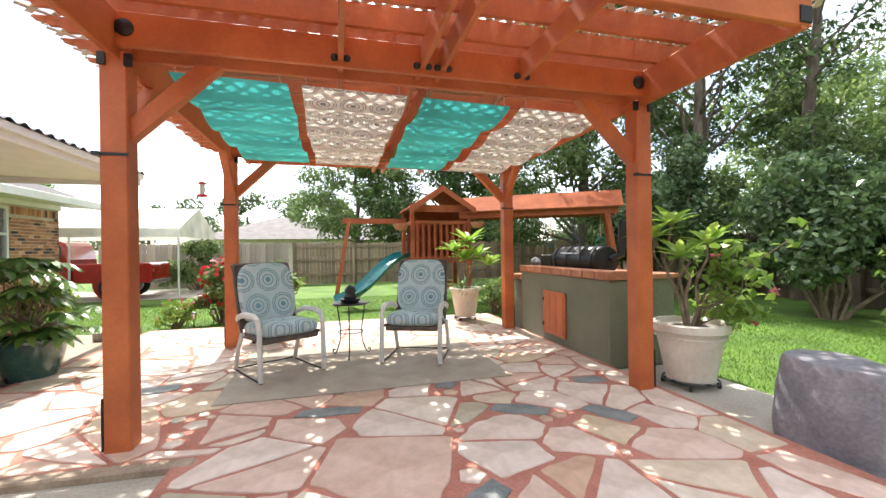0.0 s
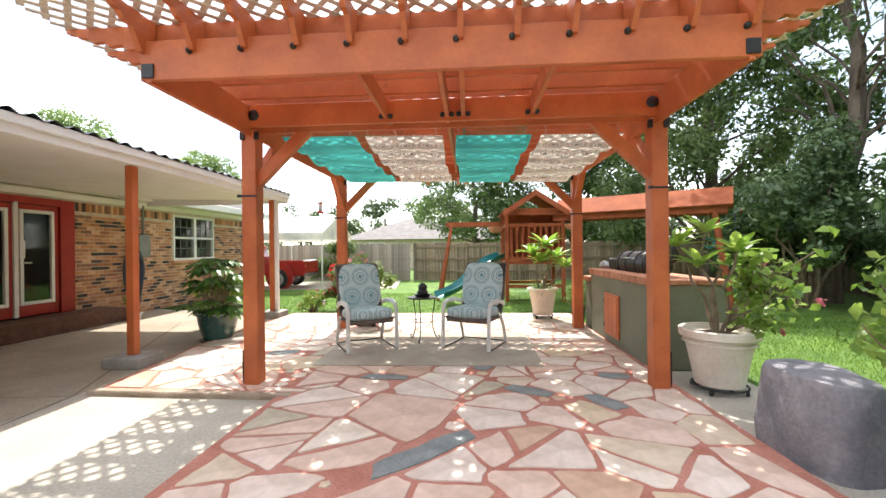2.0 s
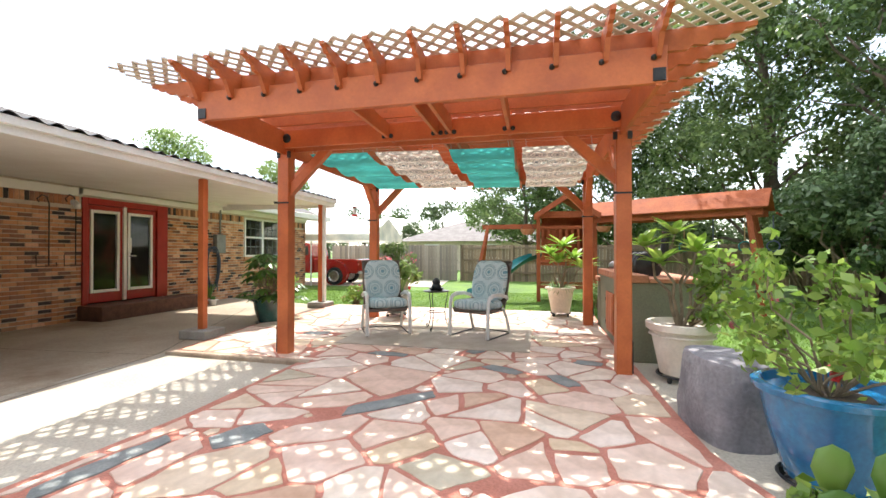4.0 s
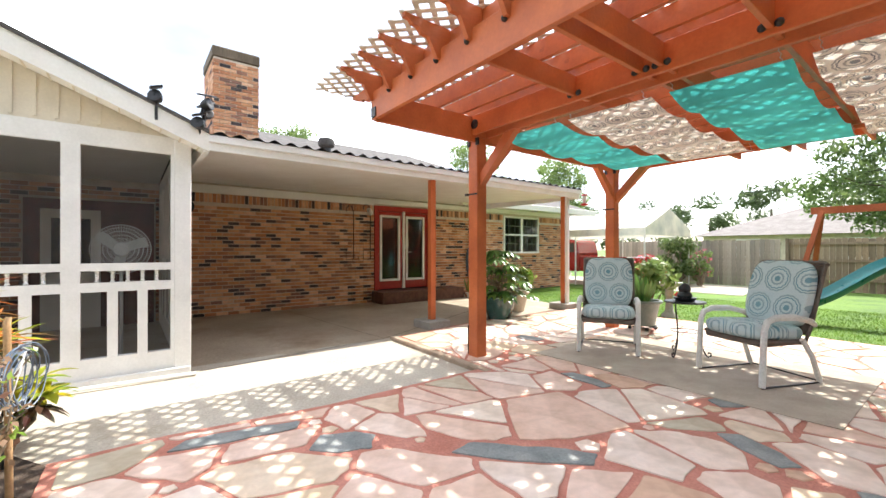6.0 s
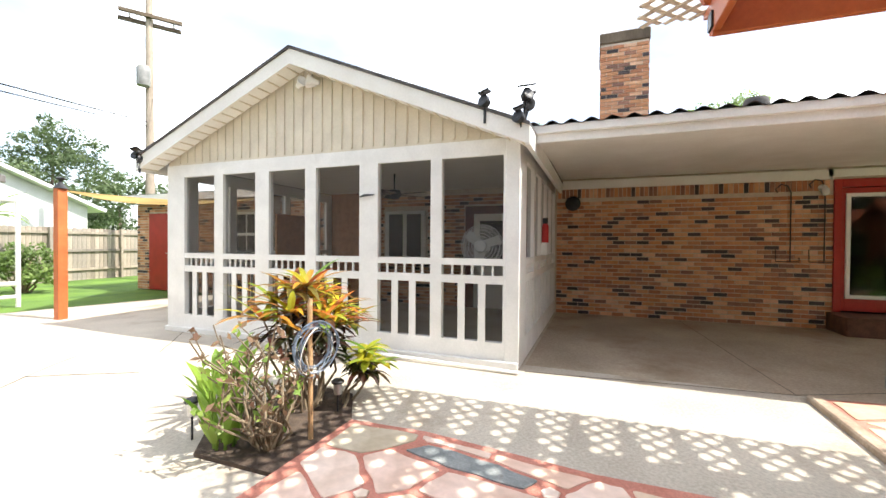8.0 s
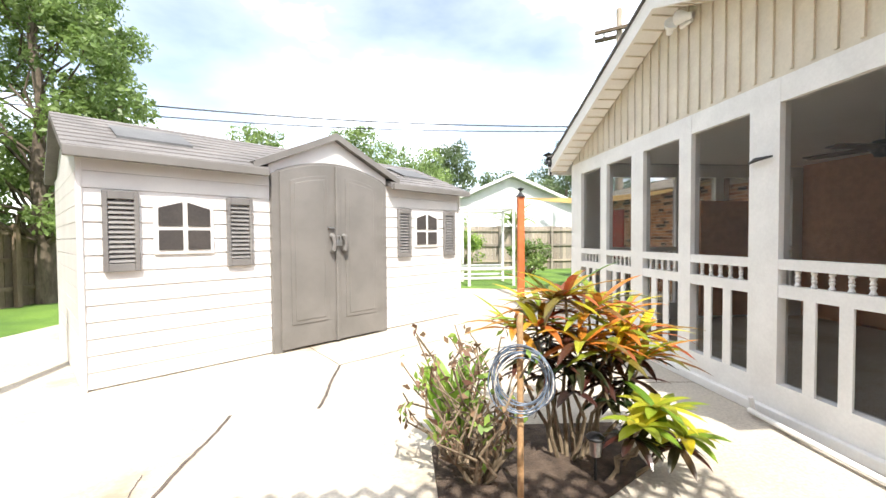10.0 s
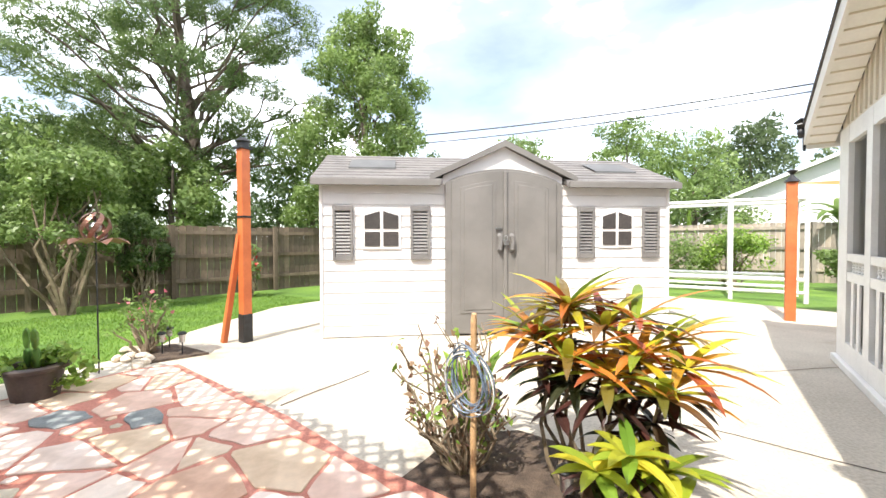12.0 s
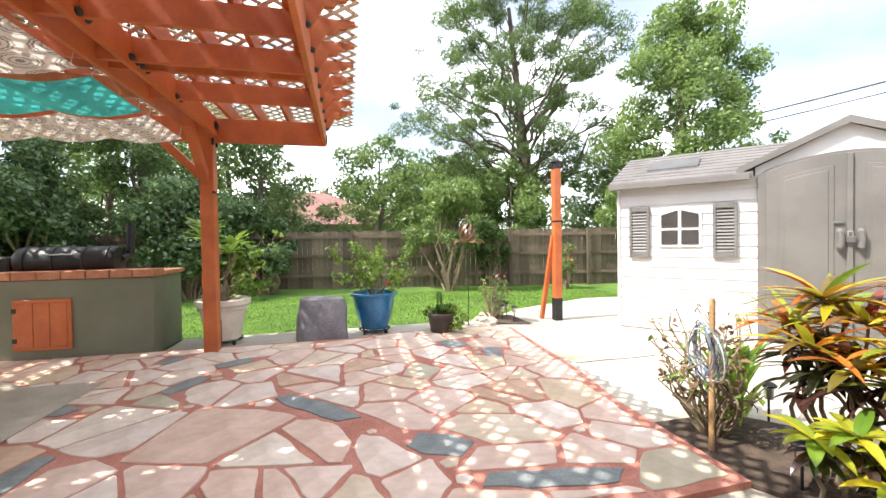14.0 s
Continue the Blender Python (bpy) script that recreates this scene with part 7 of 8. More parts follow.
# ---- fences ----
def fence(name, ax, ay, bx, by, h, material, label, rails_in=1, board=0.14):
    d = Vector((bx - ax, by - ay))
    n, turn = int(d.length / (board + 0.010)), math.degrees(math.atan2(d.y, d.x))
    f = thing(name, ax, ay, -0.07, label, "fence", turn=turn)
    frng = random.Random(int(ax * 10 + ay))
    meshes = [Geo().prism([(0, 0), (board, 0), (board, h + dz - 0.02), (board - 0.02, h + dz), (0.02, h + dz), (0, h + dz - 0.02)], -0.009, 0.009, UPRIGHT).mesh("board", material) for dz in (-0.02, 0.0, 0.015)]
    for k in range(min(n, 290)):
        o = new("board", meshes[frng.randrange(3)])
        o.parent = f
        o.location = (k * (board + 0.010), frng.uniform(-0.004, 0.004), 0)
    for z in (0.35, h * 0.55, h - 0.2):
        part("rail", Geo().box(0, n * (board + 0.010), -0.055 * rails_in - 0.02, -0.055 * rails_in + 0.02, z, z + 0.085), material, f, laid=False)
    for k in range(int(d.length / 2.4) + 1):
        part("fence_post", Geo().box(k * 2.4 - 0.045, k * 2.4 + 0.045, -0.12 * rails_in - 0.045, -0.12 * rails_in + 0.045, -0.02, h + 0.02), material, f, laid=False)
    return f


fence("fence", 13.6, 18.4, 8.0, -9.0, 1.72, FENCE, "weathered brown wooden fence with rails behind the lawn", 1)
fence("fence", -8.4, 19.0, -1.4, 18.5, 1.72, FENCE_GREY, "pale grey wooden fence beyond the driveway", -1)
# this run takes the copy whose colour is brightened as if in sun
fence("fence", -1.3, 18.5, 13.6, 18.45, 1.72, FENCE_SUNLIT, "brown wooden fence behind the playset", 1)
fence("fence", 8.0, -13.5, -14.0, -16.5, 1.85, FENCE_GREY, "tan wooden fence at the far end of the yard", 1)

# ---- play set ----
play = thing("play_set", 3.0, 11.4, -0.075, "red-brown wooden play tower with roof and slide on the lawn", "play set")
TX0, TX1, TY0, TY1 = 2.25, 3.75, 10.75, 12.1
for x in (TX0, TX1):
    for y in (TY0, TY1):
        part("post", Geo().box(x - 0.05, x + 0.05, y - 0.05, y + 0.05, -0.1, 2.45), CEDAR_RED, play, bevel=0.006)
part("deck", Geo().box(TX0, TX1, TY0, TY1, 0.94, 1.02), CEDAR_RED, play)
for y in (TY0, TY1):
    for z0, z1 in ((1.95, 2.04), (1.04, 1.12)):
        part("rail", Geo().box(TX0, TX1, y - 0.03, y + 0.03, z0, z1), CEDAR_RED, play)
    for k in range(9):
        x = TX0 + 0.12 + k * 0.158
        part("baluster", Geo().box(x - 0.03, x + 0.03, y - 0.015, y + 0.015, 1.10, 1.98), CEDAR_RED, play)
for x in (TX0, TX1):
    part("rail", Geo().box(x - 0.03, x + 0.03, TY0, TY1, 1.95, 2.04), CEDAR_RED, play)
for y in (TY0, TY1):
    part("lower_brace", Geo().box(TX0, TX1, y - 0.03, y + 0.03, 0.30, 0.39), CEDAR_RED, play)
for k in range(4):
    part("ladder_rung", Geo().box(TX0 - 0.02, TX0 + 0.03, TY0 + 0.05, TY1 - 0.05, 0.16 + 0.2 * k, 0.21 + 0.2 * k), CEDAR_RED, play)
for k in range(6):
    y = TY0 + 0.12 + k * 0.22
    part("cabin_board", Geo().box(TX1 - 0.01, TX1 + 0.02, y - 0.1, y + 0.1, 1.03, 2.42), CEDAR_RED, play)
part("cabin_back", Geo().box(TX0 + 0.1, TX1, TY1 + 0.035, TY1 + 0.06, 1.03, 2.42), CEDAR_RED, play, "boarded cabin wall")
part("header", Geo().box(TX0, TX1, TY0 - 0.06, TY0 - 0.035, 2.26, 2.44), CEDAR_RED, play)
xm = (TX0 + TX1) / 2
for s in (-1, 1):
    rp_ = part("roof_plane", Geo().add([(xm, TY0 - 0.25, 2.88), (xm + s * 0.86, TY0 - 0.25, 2.32), (xm + s * 0.86, TY1 + 0.25, 2.32), (xm, TY1 + 0.25, 2.88), (xm, TY0 - 0.25, 2.92), (xm + s * 0.88, TY0 - 0.25, 2.35), (xm + s * 0.88, TY1 + 0.25, 2.35), (xm, TY1 + 0.25, 2.92)],
                                     [(4, 5, 6, 7), (0, 3, 2, 1), (0, 1, 5, 4), (3, 7, 6, 2), (1, 2, 6, 5)]), CEDAR_RED, play, "red-brown boarded roof")
for s in (-1, 1):
    part("gable_board", Geo().add([(xm, TY0 - 0.28, 2.76), (xm + s * 0.85, TY0 - 0.28, 2.20), (xm + s * 0.86, TY0 - 0.28, 2.33), (xm, TY0 - 0.28, 2.90), (xm, TY0 - 0.255, 2.76), (xm + s * 0.85, TY0 - 0.255, 2.20), (xm + s * 0.86, TY0 - 0.255, 2.33), (xm, TY0 - 0.255, 2.90)],
                                  [(0, 1, 2, 3), (7, 6, 5, 4), (0, 4, 5, 1), (2, 6, 7, 3), (1, 5, 6, 2)]), CEDAR_RED, play, "trim board under the gable")
# slide
def slide_at(u, v):
    k = v
    x, y = 2.2 - 1.75 * k, 11.25 - 1.25 * k
    z = 1.12 - 1.0 * k + 0.09 * math.sin(k * 2 * math.pi)
    s = (u - 0.5)
    nx, ny = 0.58, -0.81
    lip = 0.16 * (abs(s) * 2) ** 6
    return (x + nx * s * 0.52, y + ny * s * 0.52, z + lip)
sg = Geo().sheet(10, 30, slide_at)
sg.smooth = True
part("slide", sg, SLIDE, play, "teal wavy plastic slide")
# left swing beam with A-frame legs
part("swing_beam", Geo().box(0.55, 2.25, 11.7, 11.8, 2.02, 2.16), CEDAR_RED, play)
for yy in (10.9, 12.6):
    part("leg", Geo().tube([(0.72, 11.75, 2.1), (0.35, yy, -0.05)], 0.06, 4), CEDAR_RED, play)
# roofed monkey-bar frame
MA, MB = Vector((3.75, 11.2, 0)), Vector((6.95, 9.2, 0))
md = (MB - MA).normalized()
mn = Vector((-md.y, md.x, 0))
mt = pose(MA.x, MA.y, 0, 0, 0, math.degrees(math.atan2(md.y, md.x)))
ml = (MB - MA).length
for s in (-1, 1):
    part("long_roof", Geo().add([(0, 0, 2.66), (ml + 0.2, 0, 2.66), (ml + 0.2, s * 0.55, 2.24), (0, s * 0.55, 2.24), (0, 0, 2.70), (ml + 0.2, 0, 2.70), (ml + 0.2, s * 0.57, 2.27), (0, s * 0.57, 2.27)], [(0, 1, 2, 3), (7, 6, 5, 4), (2, 6, 7, 3), (1, 5, 6, 2)], mt), CEDAR_RED, play, "long red-brown boarded roof")
    part("long_beam", Geo().box(0, ml + 0.1, s * 0.4 - 0.04, s * 0.4 + 0.04, 2.10, 2.24, mt), CEDAR_RED, play)
    part("leg", Geo().tube([mt @ Vector((ml - 0.15, s * 0.4, 2.15)), mt @ Vector((ml + 0.15, s * 0.75, -0.05))], 0.06, 4), CEDAR_RED, play)
for k in range(7):
    x = 0.5 + k * 0.6
    part("rung", Geo().tube([mt @ Vector((x, -0.4, 2.12)), mt @ Vector((x, 0.4, 2.12))], 0.02, 8), CEDAR_RED, play)
for k, x in enumerate((2.3, 2.9, 3.5, 4.0)):
    part("swing_rope", Geo().tube([mt @ Vector((x, 0, 2.1)), mt @ Vector((x, 0, 1.55))], 0.012, 6), BLUE_CABLE if k % 2 else BAMBOO, play)
    part("swing_ring", Geo().tube([mt @ Vector((x + 0.11 * math.cos(a), 0, 1.44 + 0.11 * math.sin(a))) for a in [q * math.pi / 8 for q in range(17)]], 0.016, 6), BLUE_CABLE if k % 2 else SLIDE, play)
for x, y, z in ((1.95, 10.7, 1.95), (3.95, 10.6, 2.0)):
    hb = thing("hanging_basket", x, y, z, "brown hanging basket on the play set", "basket")
    part("bowl", Geo().lathe([(0.0, -0.16), (0.12, -0.15), (0.19, -0.05), (0.2, 0.0), (0.18, 0.0), (0.0, -0.04)], 18), TERRACOTTA, hb, laid=False)
    part("chain", Geo().tube([(0.18, 0, 0), (0, 0, 0.35), (-0.18, 0, 0)], 0.006, 5), BLACK_IRON, hb, laid=False)

# ---- truck and tent ----
tent = thing("canopy_tent", -6.6, 15.6, -0.06, "white canopy tent on thin poles over the driveway", "tent")
for s in (-1, 1):
    part("roof_sheet", Geo().sheet(8, 6, lambda u, v, s=s: (-9.4 + 5.4 * u, 15.7 + s * 1.75 * v, 2.75 - 0.72 * v - 0.05 * math.sin(v * math.pi) * abs(math.sin(u * 4 * math.pi)))), TARP, tent, "white tarpaulin")
    part("valance", Geo().sheet(8, 1, lambda u, v, s=s: (-9.4 + 5.4 * u, 15.7 + s * 1.755, 2.03 - 0.26 * v)), TARP, tent, "white hanging edge")
part("end_sheet", Geo().add([(-4.0, 15.7, 2.75), (-4.0, 13.95, 2.03), (-4.0, 13.95, 1.78), (-4.0, 17.45, 1.78), (-4.0, 17.45, 2.03)], [(0, 1, 2, 3, 4)]), TARP, tent, "white gable sheet")
for x in (-9.35, -6.7, -4.05):
    for y in (13.98, 17.42):
        part("pole", Geo().tube([(x, y, -0.06), (x, y, 2.03)], 0.028, 8), ALU, tent)

tr = thing("pickup_truck", -6.6, 15.4, -0.055, "vintage red pickup truck parked under the tent", "truck")
bd = Geo().prism([(0.0, 0.45), (1.95, 0.42), (2.0, 0.52), (2.0, 0.98), (1.9, 1.02), (0.0, 1.02)], -0.72, 0.72, Matrix.Translation((-6.4, 15.4, 0)) @ UPRIGHT)
part("bed", bd, CAR_RED, tr, "red truck bed", bevel=0.03)
part("cab", Geo().prism([(-1.35, 0.42), (0.0, 0.42), (0.0, 1.15), (-0.12, 1.62), (-0.3, 1.70), (-0.95, 1.70), (-1.12, 1.6), (-1.35, 1.12)], -0.72, 0.72, Matrix.Translation((-6.45, 15.4, 0)) @ UPRIGHT), CAR_RED, tr, "red rounded cab", bevel=0.06)
part("hood", Geo().prism([(-2.6, 0.45), (-1.35, 0.42), (-1.35, 1.12), (-2.45, 1.05), (-2.65, 0.9)], -0.5, 0.5, Matrix.Translation((-6.45, 15.4, 0)) @ UPRIGHT), CAR_RED, tr, bevel=0.07)
part("side_window", Geo().box(-7.45, -6.65, 14.672, 14.68, 1.18, 1.55), PAINTED_DIM, tr, "dark side window")
for cx in (-5.35, -8.45):
    part("fender", Geo().lathe([(0.30, -0.16), (0.52, -0.14), (0.56, 0.0), (0.52, 0.14), (0.30, 0.16)], 24, pose(cx, 14.72, 0.42, 90, 0, 0)), CAR_RED, tr, "rounded red fender")
    for y in (14.58, 16.1):
        w = part("wheel", Geo().lathe([(0.2, -0.11), (0.33, -0.11), (0.36, -0.05), (0.36, 0.05), (0.33, 0.11), (0.2, 0.11)], 24, pose(cx, y, 0.31, 90, 0, 0)), TYRE, tr, "black tyre")
        part("rim", Geo().lathe([(0.0, 0.09), (0.06, 0.1), (0.08, 0.07), (0.19, 0.08), (0.22, 0.115), (0.24, 0.09)], 24, pose(cx, y - 0.03, 0.31, 90, 0, 0)), CHROME, w, "chrome rim")
part("tail_light", Geo().lathe([(0.0, -0.04), (0.05, -0.04), (0.05, 0.02), (0.0, 0.03)], 12, pose(-4.39, 14.75, 0.8, 0, 90, 0)), RED_PLASTIC, tr)
part("bumper", Geo().box(-4.42, -4.32, 14.75, 16.05, 0.4, 0.5), CHROME, tr, bevel=0.02)

tr.location.x -= 0.6
bath = thing("bird_bath", -1.1, 9.0, -0.075, "weathered grey stone bird bath on the lawn", "bird bath")
part("column", Geo().lathe([(0.16, 0.0), (0.15, 0.05), (0.08, 0.12), (0.06, 0.35), (0.08, 0.55), (0.1, 0.6)], 16), CONCRETE_GREY, bath, laid=False)
part("bowl", Geo().lathe([(0.08, 0.58), (0.2, 0.64), (0.25, 0.7), (0.23, 0.7), (0.0, 0.64)], 20), CONCRETE_GREY, bath, laid=False)

# ---- neighbours, pole, wires ----
def hip_house(name, x, y, w, d, wall_h, roof_h, wall_mat, roof_mat, label, turn=0):
    t = thing(name, x, y, -0.07, label, "house", turn=turn)
    part("wall", Geo().box(-w / 2, w / 2, -d / 2, d / 2, 0, wall_h), wall_mat, t, laid=False)
    k = d / 2
    part("roof", Geo().add([(-w / 2 - 0.5, -d / 2 - 0.5, wall_h), (w / 2 + 0.5, -d / 2 - 0.5, wall_h), (w / 2 + 0.5, d / 2 + 0.5, wall_h), (-w / 2 - 0.5, d / 2 + 0.5, wall_h), (-w / 2 + k, 0, wall_h + roof_h), (w / 2 - k, 0, wall_h + roof_h)],
                           [(0, 1, 5, 4), (1, 2, 5), (2, 3, 4, 5), (3, 0, 4), (3, 2, 1, 0)]), roof_mat, t, laid=False)
    for s in (-1, 1):
        wdw = part("window", Geo().box(s * w * 0.25 - 0.6, s * w * 0.25 + 0.6, -d / 2 - 0.04, -d / 2 + 0.02, 0.9, 2.0), WHITE_PAINT, t, laid=False)
        part("pane", Geo().box(s * w * 0.25 - 0.5, s * w * 0.25 + 0.5, -d / 2 - 0.05, -d / 2 - 0.04, 1.0, 1.9), PAINTED_DIM, wdw, laid=False)
    return t


hip_house("neighbour_house", -3.2, 33.5, 9.5, 8.0, 2.2, 1.75, MORTAR, ROOF_TILE, "neighbour's house with low grey hip roof beyond the fence")
hip_house("neighbour_house", 3.6, 36.5, 9.0, 8.0, 2.2, 1.35, MORTAR, ROOF_TILE, "neighbour's long grey roof beyond the fence")
hip_house("neighbour_house", 23.0, 4.2, 10.0, 8.5, 2.3, 2.1, MORTAR, ROOF_RED, "neighbour's house with faded red roof beyond the fence", 90)
nh = thing("neighbour_house", -5.6, -22.5, -0.07, "neighbour's white gabled house beyond the yard", "house")
part("wall", Geo().prism([(-4.0, 0), (4.0, 0), (4.0, 2.9), (0.0, 4.6), (-4.0, 2.9)], -3.0, 3.0, UPRIGHT), WHITE_SIDING, nh, laid=False)
for s in (-1, 1):
    part("roof", Geo().add([(0, -3.4, 4.62), (s * 4.5, -3.4, 2.7), (s * 4.5, 3.4, 2.7), (0, 3.4, 4.62), (0, -3.4, 4.76), (s * 4.55, -3.4, 2.82), (s * 4.55, 3.4, 2.82), (0, 3.4, 4.76)], [(0, 3, 2, 1), (4, 5, 6, 7), (1, 2, 6, 5), (3, 7, 6, 2), (0, 1, 5, 4)]), WHITE_PAINT, nh, laid=False)
# second wing of the house with red door beyond the porch, and tan shade sail
wing = thing("house_wing", -9.5, -9.0, -0.06, "brick wing of the house with a red door beyond the porch", "house wing")
part("wall", Geo().box(-13.0, -6.212, -10.9, -6.0, -0.06, 2.5), MORTAR, wing)
part("roof", Geo().box(-13.4, -5.8, -11.3, -5.8, 2.5, 2.62), SHINGLE, wing)
part("fascia", Geo().box(-5.8, -5.76, -11.3, -5.8, 2.42, 2.6), CEILING_PAINT, wing, "cream eave board")
wing_door = part("door", Geo().box(-6.21, -6.17, -10.35, -9.35, -0.05, 2.12), RED_PAINT, wing, "red painted door", bevel=0.006)
part("handle", Geo().tube([(-6.17, -9.5, 1.0), (-6.12, -9.5, 1.0), (-6.12, -9.6, 1.0)], 0.012), CHROME, wing_door)
wing_window = part("window", Geo().box(-6.21, -6.18, -7.15, -6.25, 0.95, 2.1), WHITE_PAINT, wing, "white framed window", bevel=0.004)
for y0, z0 in ((-7.08, 1.02), (-6.68, 1.02), (-7.08, 1.56), (-6.68, 1.56)):
    part("pane", Geo().box(-6.179, -6.172, y0, y0 + 0.36, z0, z0 + 0.47), PAINTED_DIM, wing_window)
sail = thing("shade_sail", -5.0, -8.2, 2.3, "tan triangular shade sail beyond the porch", "shade sail")
part("cloth", Geo().sheet(8, 8, lambda u, v: (-2.44 - 4.0 * u, -7.0 + u * (1.3 - 4.0 * v), 2.20 + 0.30 * u - 0.15 * math.sin(u * math.pi) - 0.1 * math.sin(v * math.pi) * u)), SAIL, sail)
frm = thing("white_pipe_frame", -0.2, -10.2, -0.07, "white pipe frame with bench by the back fence", "pipe frame")
for x in (-1.4, -0.1, 1.3):
    for y in (-9.6, -10.9):
        part("upright", Geo().tube([(x, y, -0.07), (x, y, 2.15)], 0.045, 8), ALU, frm)
for y in (-9.6, -10.9):
    for z, r in ((2.15, 0.04), (0.42, 0.05), (0.15, 0.04)):
        part("rail", Geo().tube([(-1.4, y, z), (1.3, y, z)], r, 8), ALU, frm)
for x in (-1.4, 1.3):
    part("rail", Geo().tube([(x, -9.6, 2.15), (x, -10.9, 2.15)], 0.04, 8), ALU, frm)
frm.location.x -= 1.6
pole = thing("utility_pole", -8.5, -13.75, -0.07, "tall grey utility pole with crossarms and transformer", "utility pole")
part("shaft", Geo().tube([(0, 0, 0), (0.05, 0, 10.4)], [0.17, 0.11], 12), FENCE_GREY, pole, laid=False)
part("crossarm", Geo().box(-0.95, 0.95, -0.06, 0.06, 9.3, 9.42, pose(0, 0, 0, 0, 0, -35)).box(-0.95, 0.95, -0.06, 0.06, 9.3, 9.42, pose(0.1, 0.2, 0.22, 0, 0, -35)), FENCE, pole, laid=False)
for k in range(3):
    part("insulator", Geo().lathe([(0.02, 9.42), (0.05, 9.46), (0.03, 9.52), (0.05, 9.56), (0.0, 9.6)], 8, pose(-0.6 + 0.55 * k, 0.4 - 0.37 * k, 0)), GREY_METAL, pole, laid=False)
part("transformer", Geo().lathe([(0.0, 7.0), (0.2, 7.0), (0.22, 7.1), (0.22, 7.6), (0.18, 7.7), (0.0, 7.75)], 16, pose(0.32, 0.1, 0)), GREY_METAL, pole, laid=False)


def wire(name, a, b, sag, r=0.012):
    a, b = Vector(a), Vector(b)
    pts = [a.lerp(b, k / 24) - Vector((0, 0, sag * math.sin(math.pi * k / 24))) for k in range(25)]
    return single(name, Geo().tube(pts, r, 5), BLACK_IRON, "thin dark overhead cable", "cable", group="overhead cables", base=tuple(a))


wire("overhead_cable", (-8.5, -13.75, 5.7), (14.0, -9.0, 5.3), 0.4, 0.022)
wire("overhead_cable", (-8.5, -13.75, 5.55), (14.0, -9.4, 5.05), 0.4, 0.018)
wire("overhead_cable", (-8.5, -13.75, 6.6), (-7.2, -3.0, 4.0), 0.4)
for z in (3.6, 3.2, 4.2):
    wire("overhead_cable", (-24.0, 24.0, z + 1.4), (20.0, 22.0, z + 1.0), 0.5, 0.014)

# ---- trees ----
tree("oak_tree", 1.6, 24.5, 7.4, 3.4, 0.22, L_OAK, 9000, 0.30, 101, "dark leafy oak behind the back fence", clumps=20)
tree("oak_tree", 6.8, 22.0, 14.0, 4.7, 0.30, L_DARK, 26000, 0.32, 102, "tall dark leafy oak behind the play set", clumps=30, bare=0.12)
tree("oak_tree", 9.8, 15.0, 12.6, 4.0, 0.27, L_OAK, 24000, 0.27, 103, "tall dark oak beside the play set", clumps=30, bare=0.15)
tree("oak_tree", 10.2, 10.4, 11.8, 4.0, 0.27, L_DARK, 6500, 0.25, 104, "tall oak with dark trunk over the lawn", clumps=20, bare=0.42, lean=(0.6, 0.2), puff=0.9)
tree("pine_tree", 11.6, 8.2, 13.5, 3.2, 0.19, L_PINE, 4500, 0.34, 105, "tall slender pine behind the lawn", clumps=20, bare=0.5, slim=0.12, lean=(1.2, 0.6))
tree("light_tree", 16.5, 7.0, 7.2, 3.0, 0.2, L_LIGHT, 6000, 0.26, 106, "light green tree beyond the fence", clumps=20, bare=0.25)
tree("light_tree", 17.5, 11.5, 8.4, 3.6, 0.2, L_LIGHT, 9000, 0.28, 107, "light green tree beyond the fence", clumps=20, bare=0.3)
shrub("magnolia_bush", 9.1, 6.0, 3.0, 1.8, L_MAG, 9000, 0.17, 111, "large glossy magnolia bush before the fence")
shrub("magnolia_bush", 9.7, 10.8, 3.4, 1.7, L_MAG, 9000, 0.18, 112, "large dark bush before the fence")
shrub("leafy_bush", 9.0, 9.6, 4.3, 1.8, L_MAG, 9000, 0.17, 118, "tall dark bush before the fence")
shrub("leafy_bush", 9.9, 12.6, 3.6, 1.8, L_OAK, 6000, 0.17, 113, "dark leafy bush before the fence")
shrub("magnolia_bush", 9.6, 4.2, 2.5, 0.95, L_MAG, 3600, 0.15, 114, "glossy bush before the fence")
shrub("crepe_bush", 8.6, -0.7, 3.0, 1.3, L_LIGHT, 8000, 0.12, 115, "airy green bush before the wooden fence")
shrub("leafy_bush", 9.1, -2.1, 2.0, 0.9, L_OAK, 2600, 0.12, 116, "round green bush before the wooden fence")
shrub("rose_bush", 7.9, -3.9, 1.25, 0.4, L_LIGHT, 500, 0.10, 117, "thin rose bush with red blossoms by the fence", flowers=(L_RED, 40, 0.07))
tree("leafy_tree", 12.6, 4.9, 5.6, 2.1, 0.12, L_OAK, 6500, 0.20, 121, "leafy tree beyond the wooden fence", clumps=18, bare=0.2)
tree("leafy_tree", 13.8, 0.8, 5.2, 2.3, 0.14, L_LIGHT, 6500, 0.22, 122, "green tree beyond the wooden fence", clumps=18, bare=0.2)
tree("leafy_tree", 17.5, -1.8, 5.6, 2.4, 0.14, L_OAK, 6000, 0.24, 123, "green tree beyond the wooden fence", clumps=18, bare=0.2)
tree("pine_tree", 15.6, -6.0, 13.6, 5.4, 0.36, L_PINE, 62000, 0.29, 124, "large spreading pine with forked limbs beyond the fence", clumps=84, bare=0.28, slim=0.14, flat=0.6, puff=0.44, lean=(-0.9, 0.9))
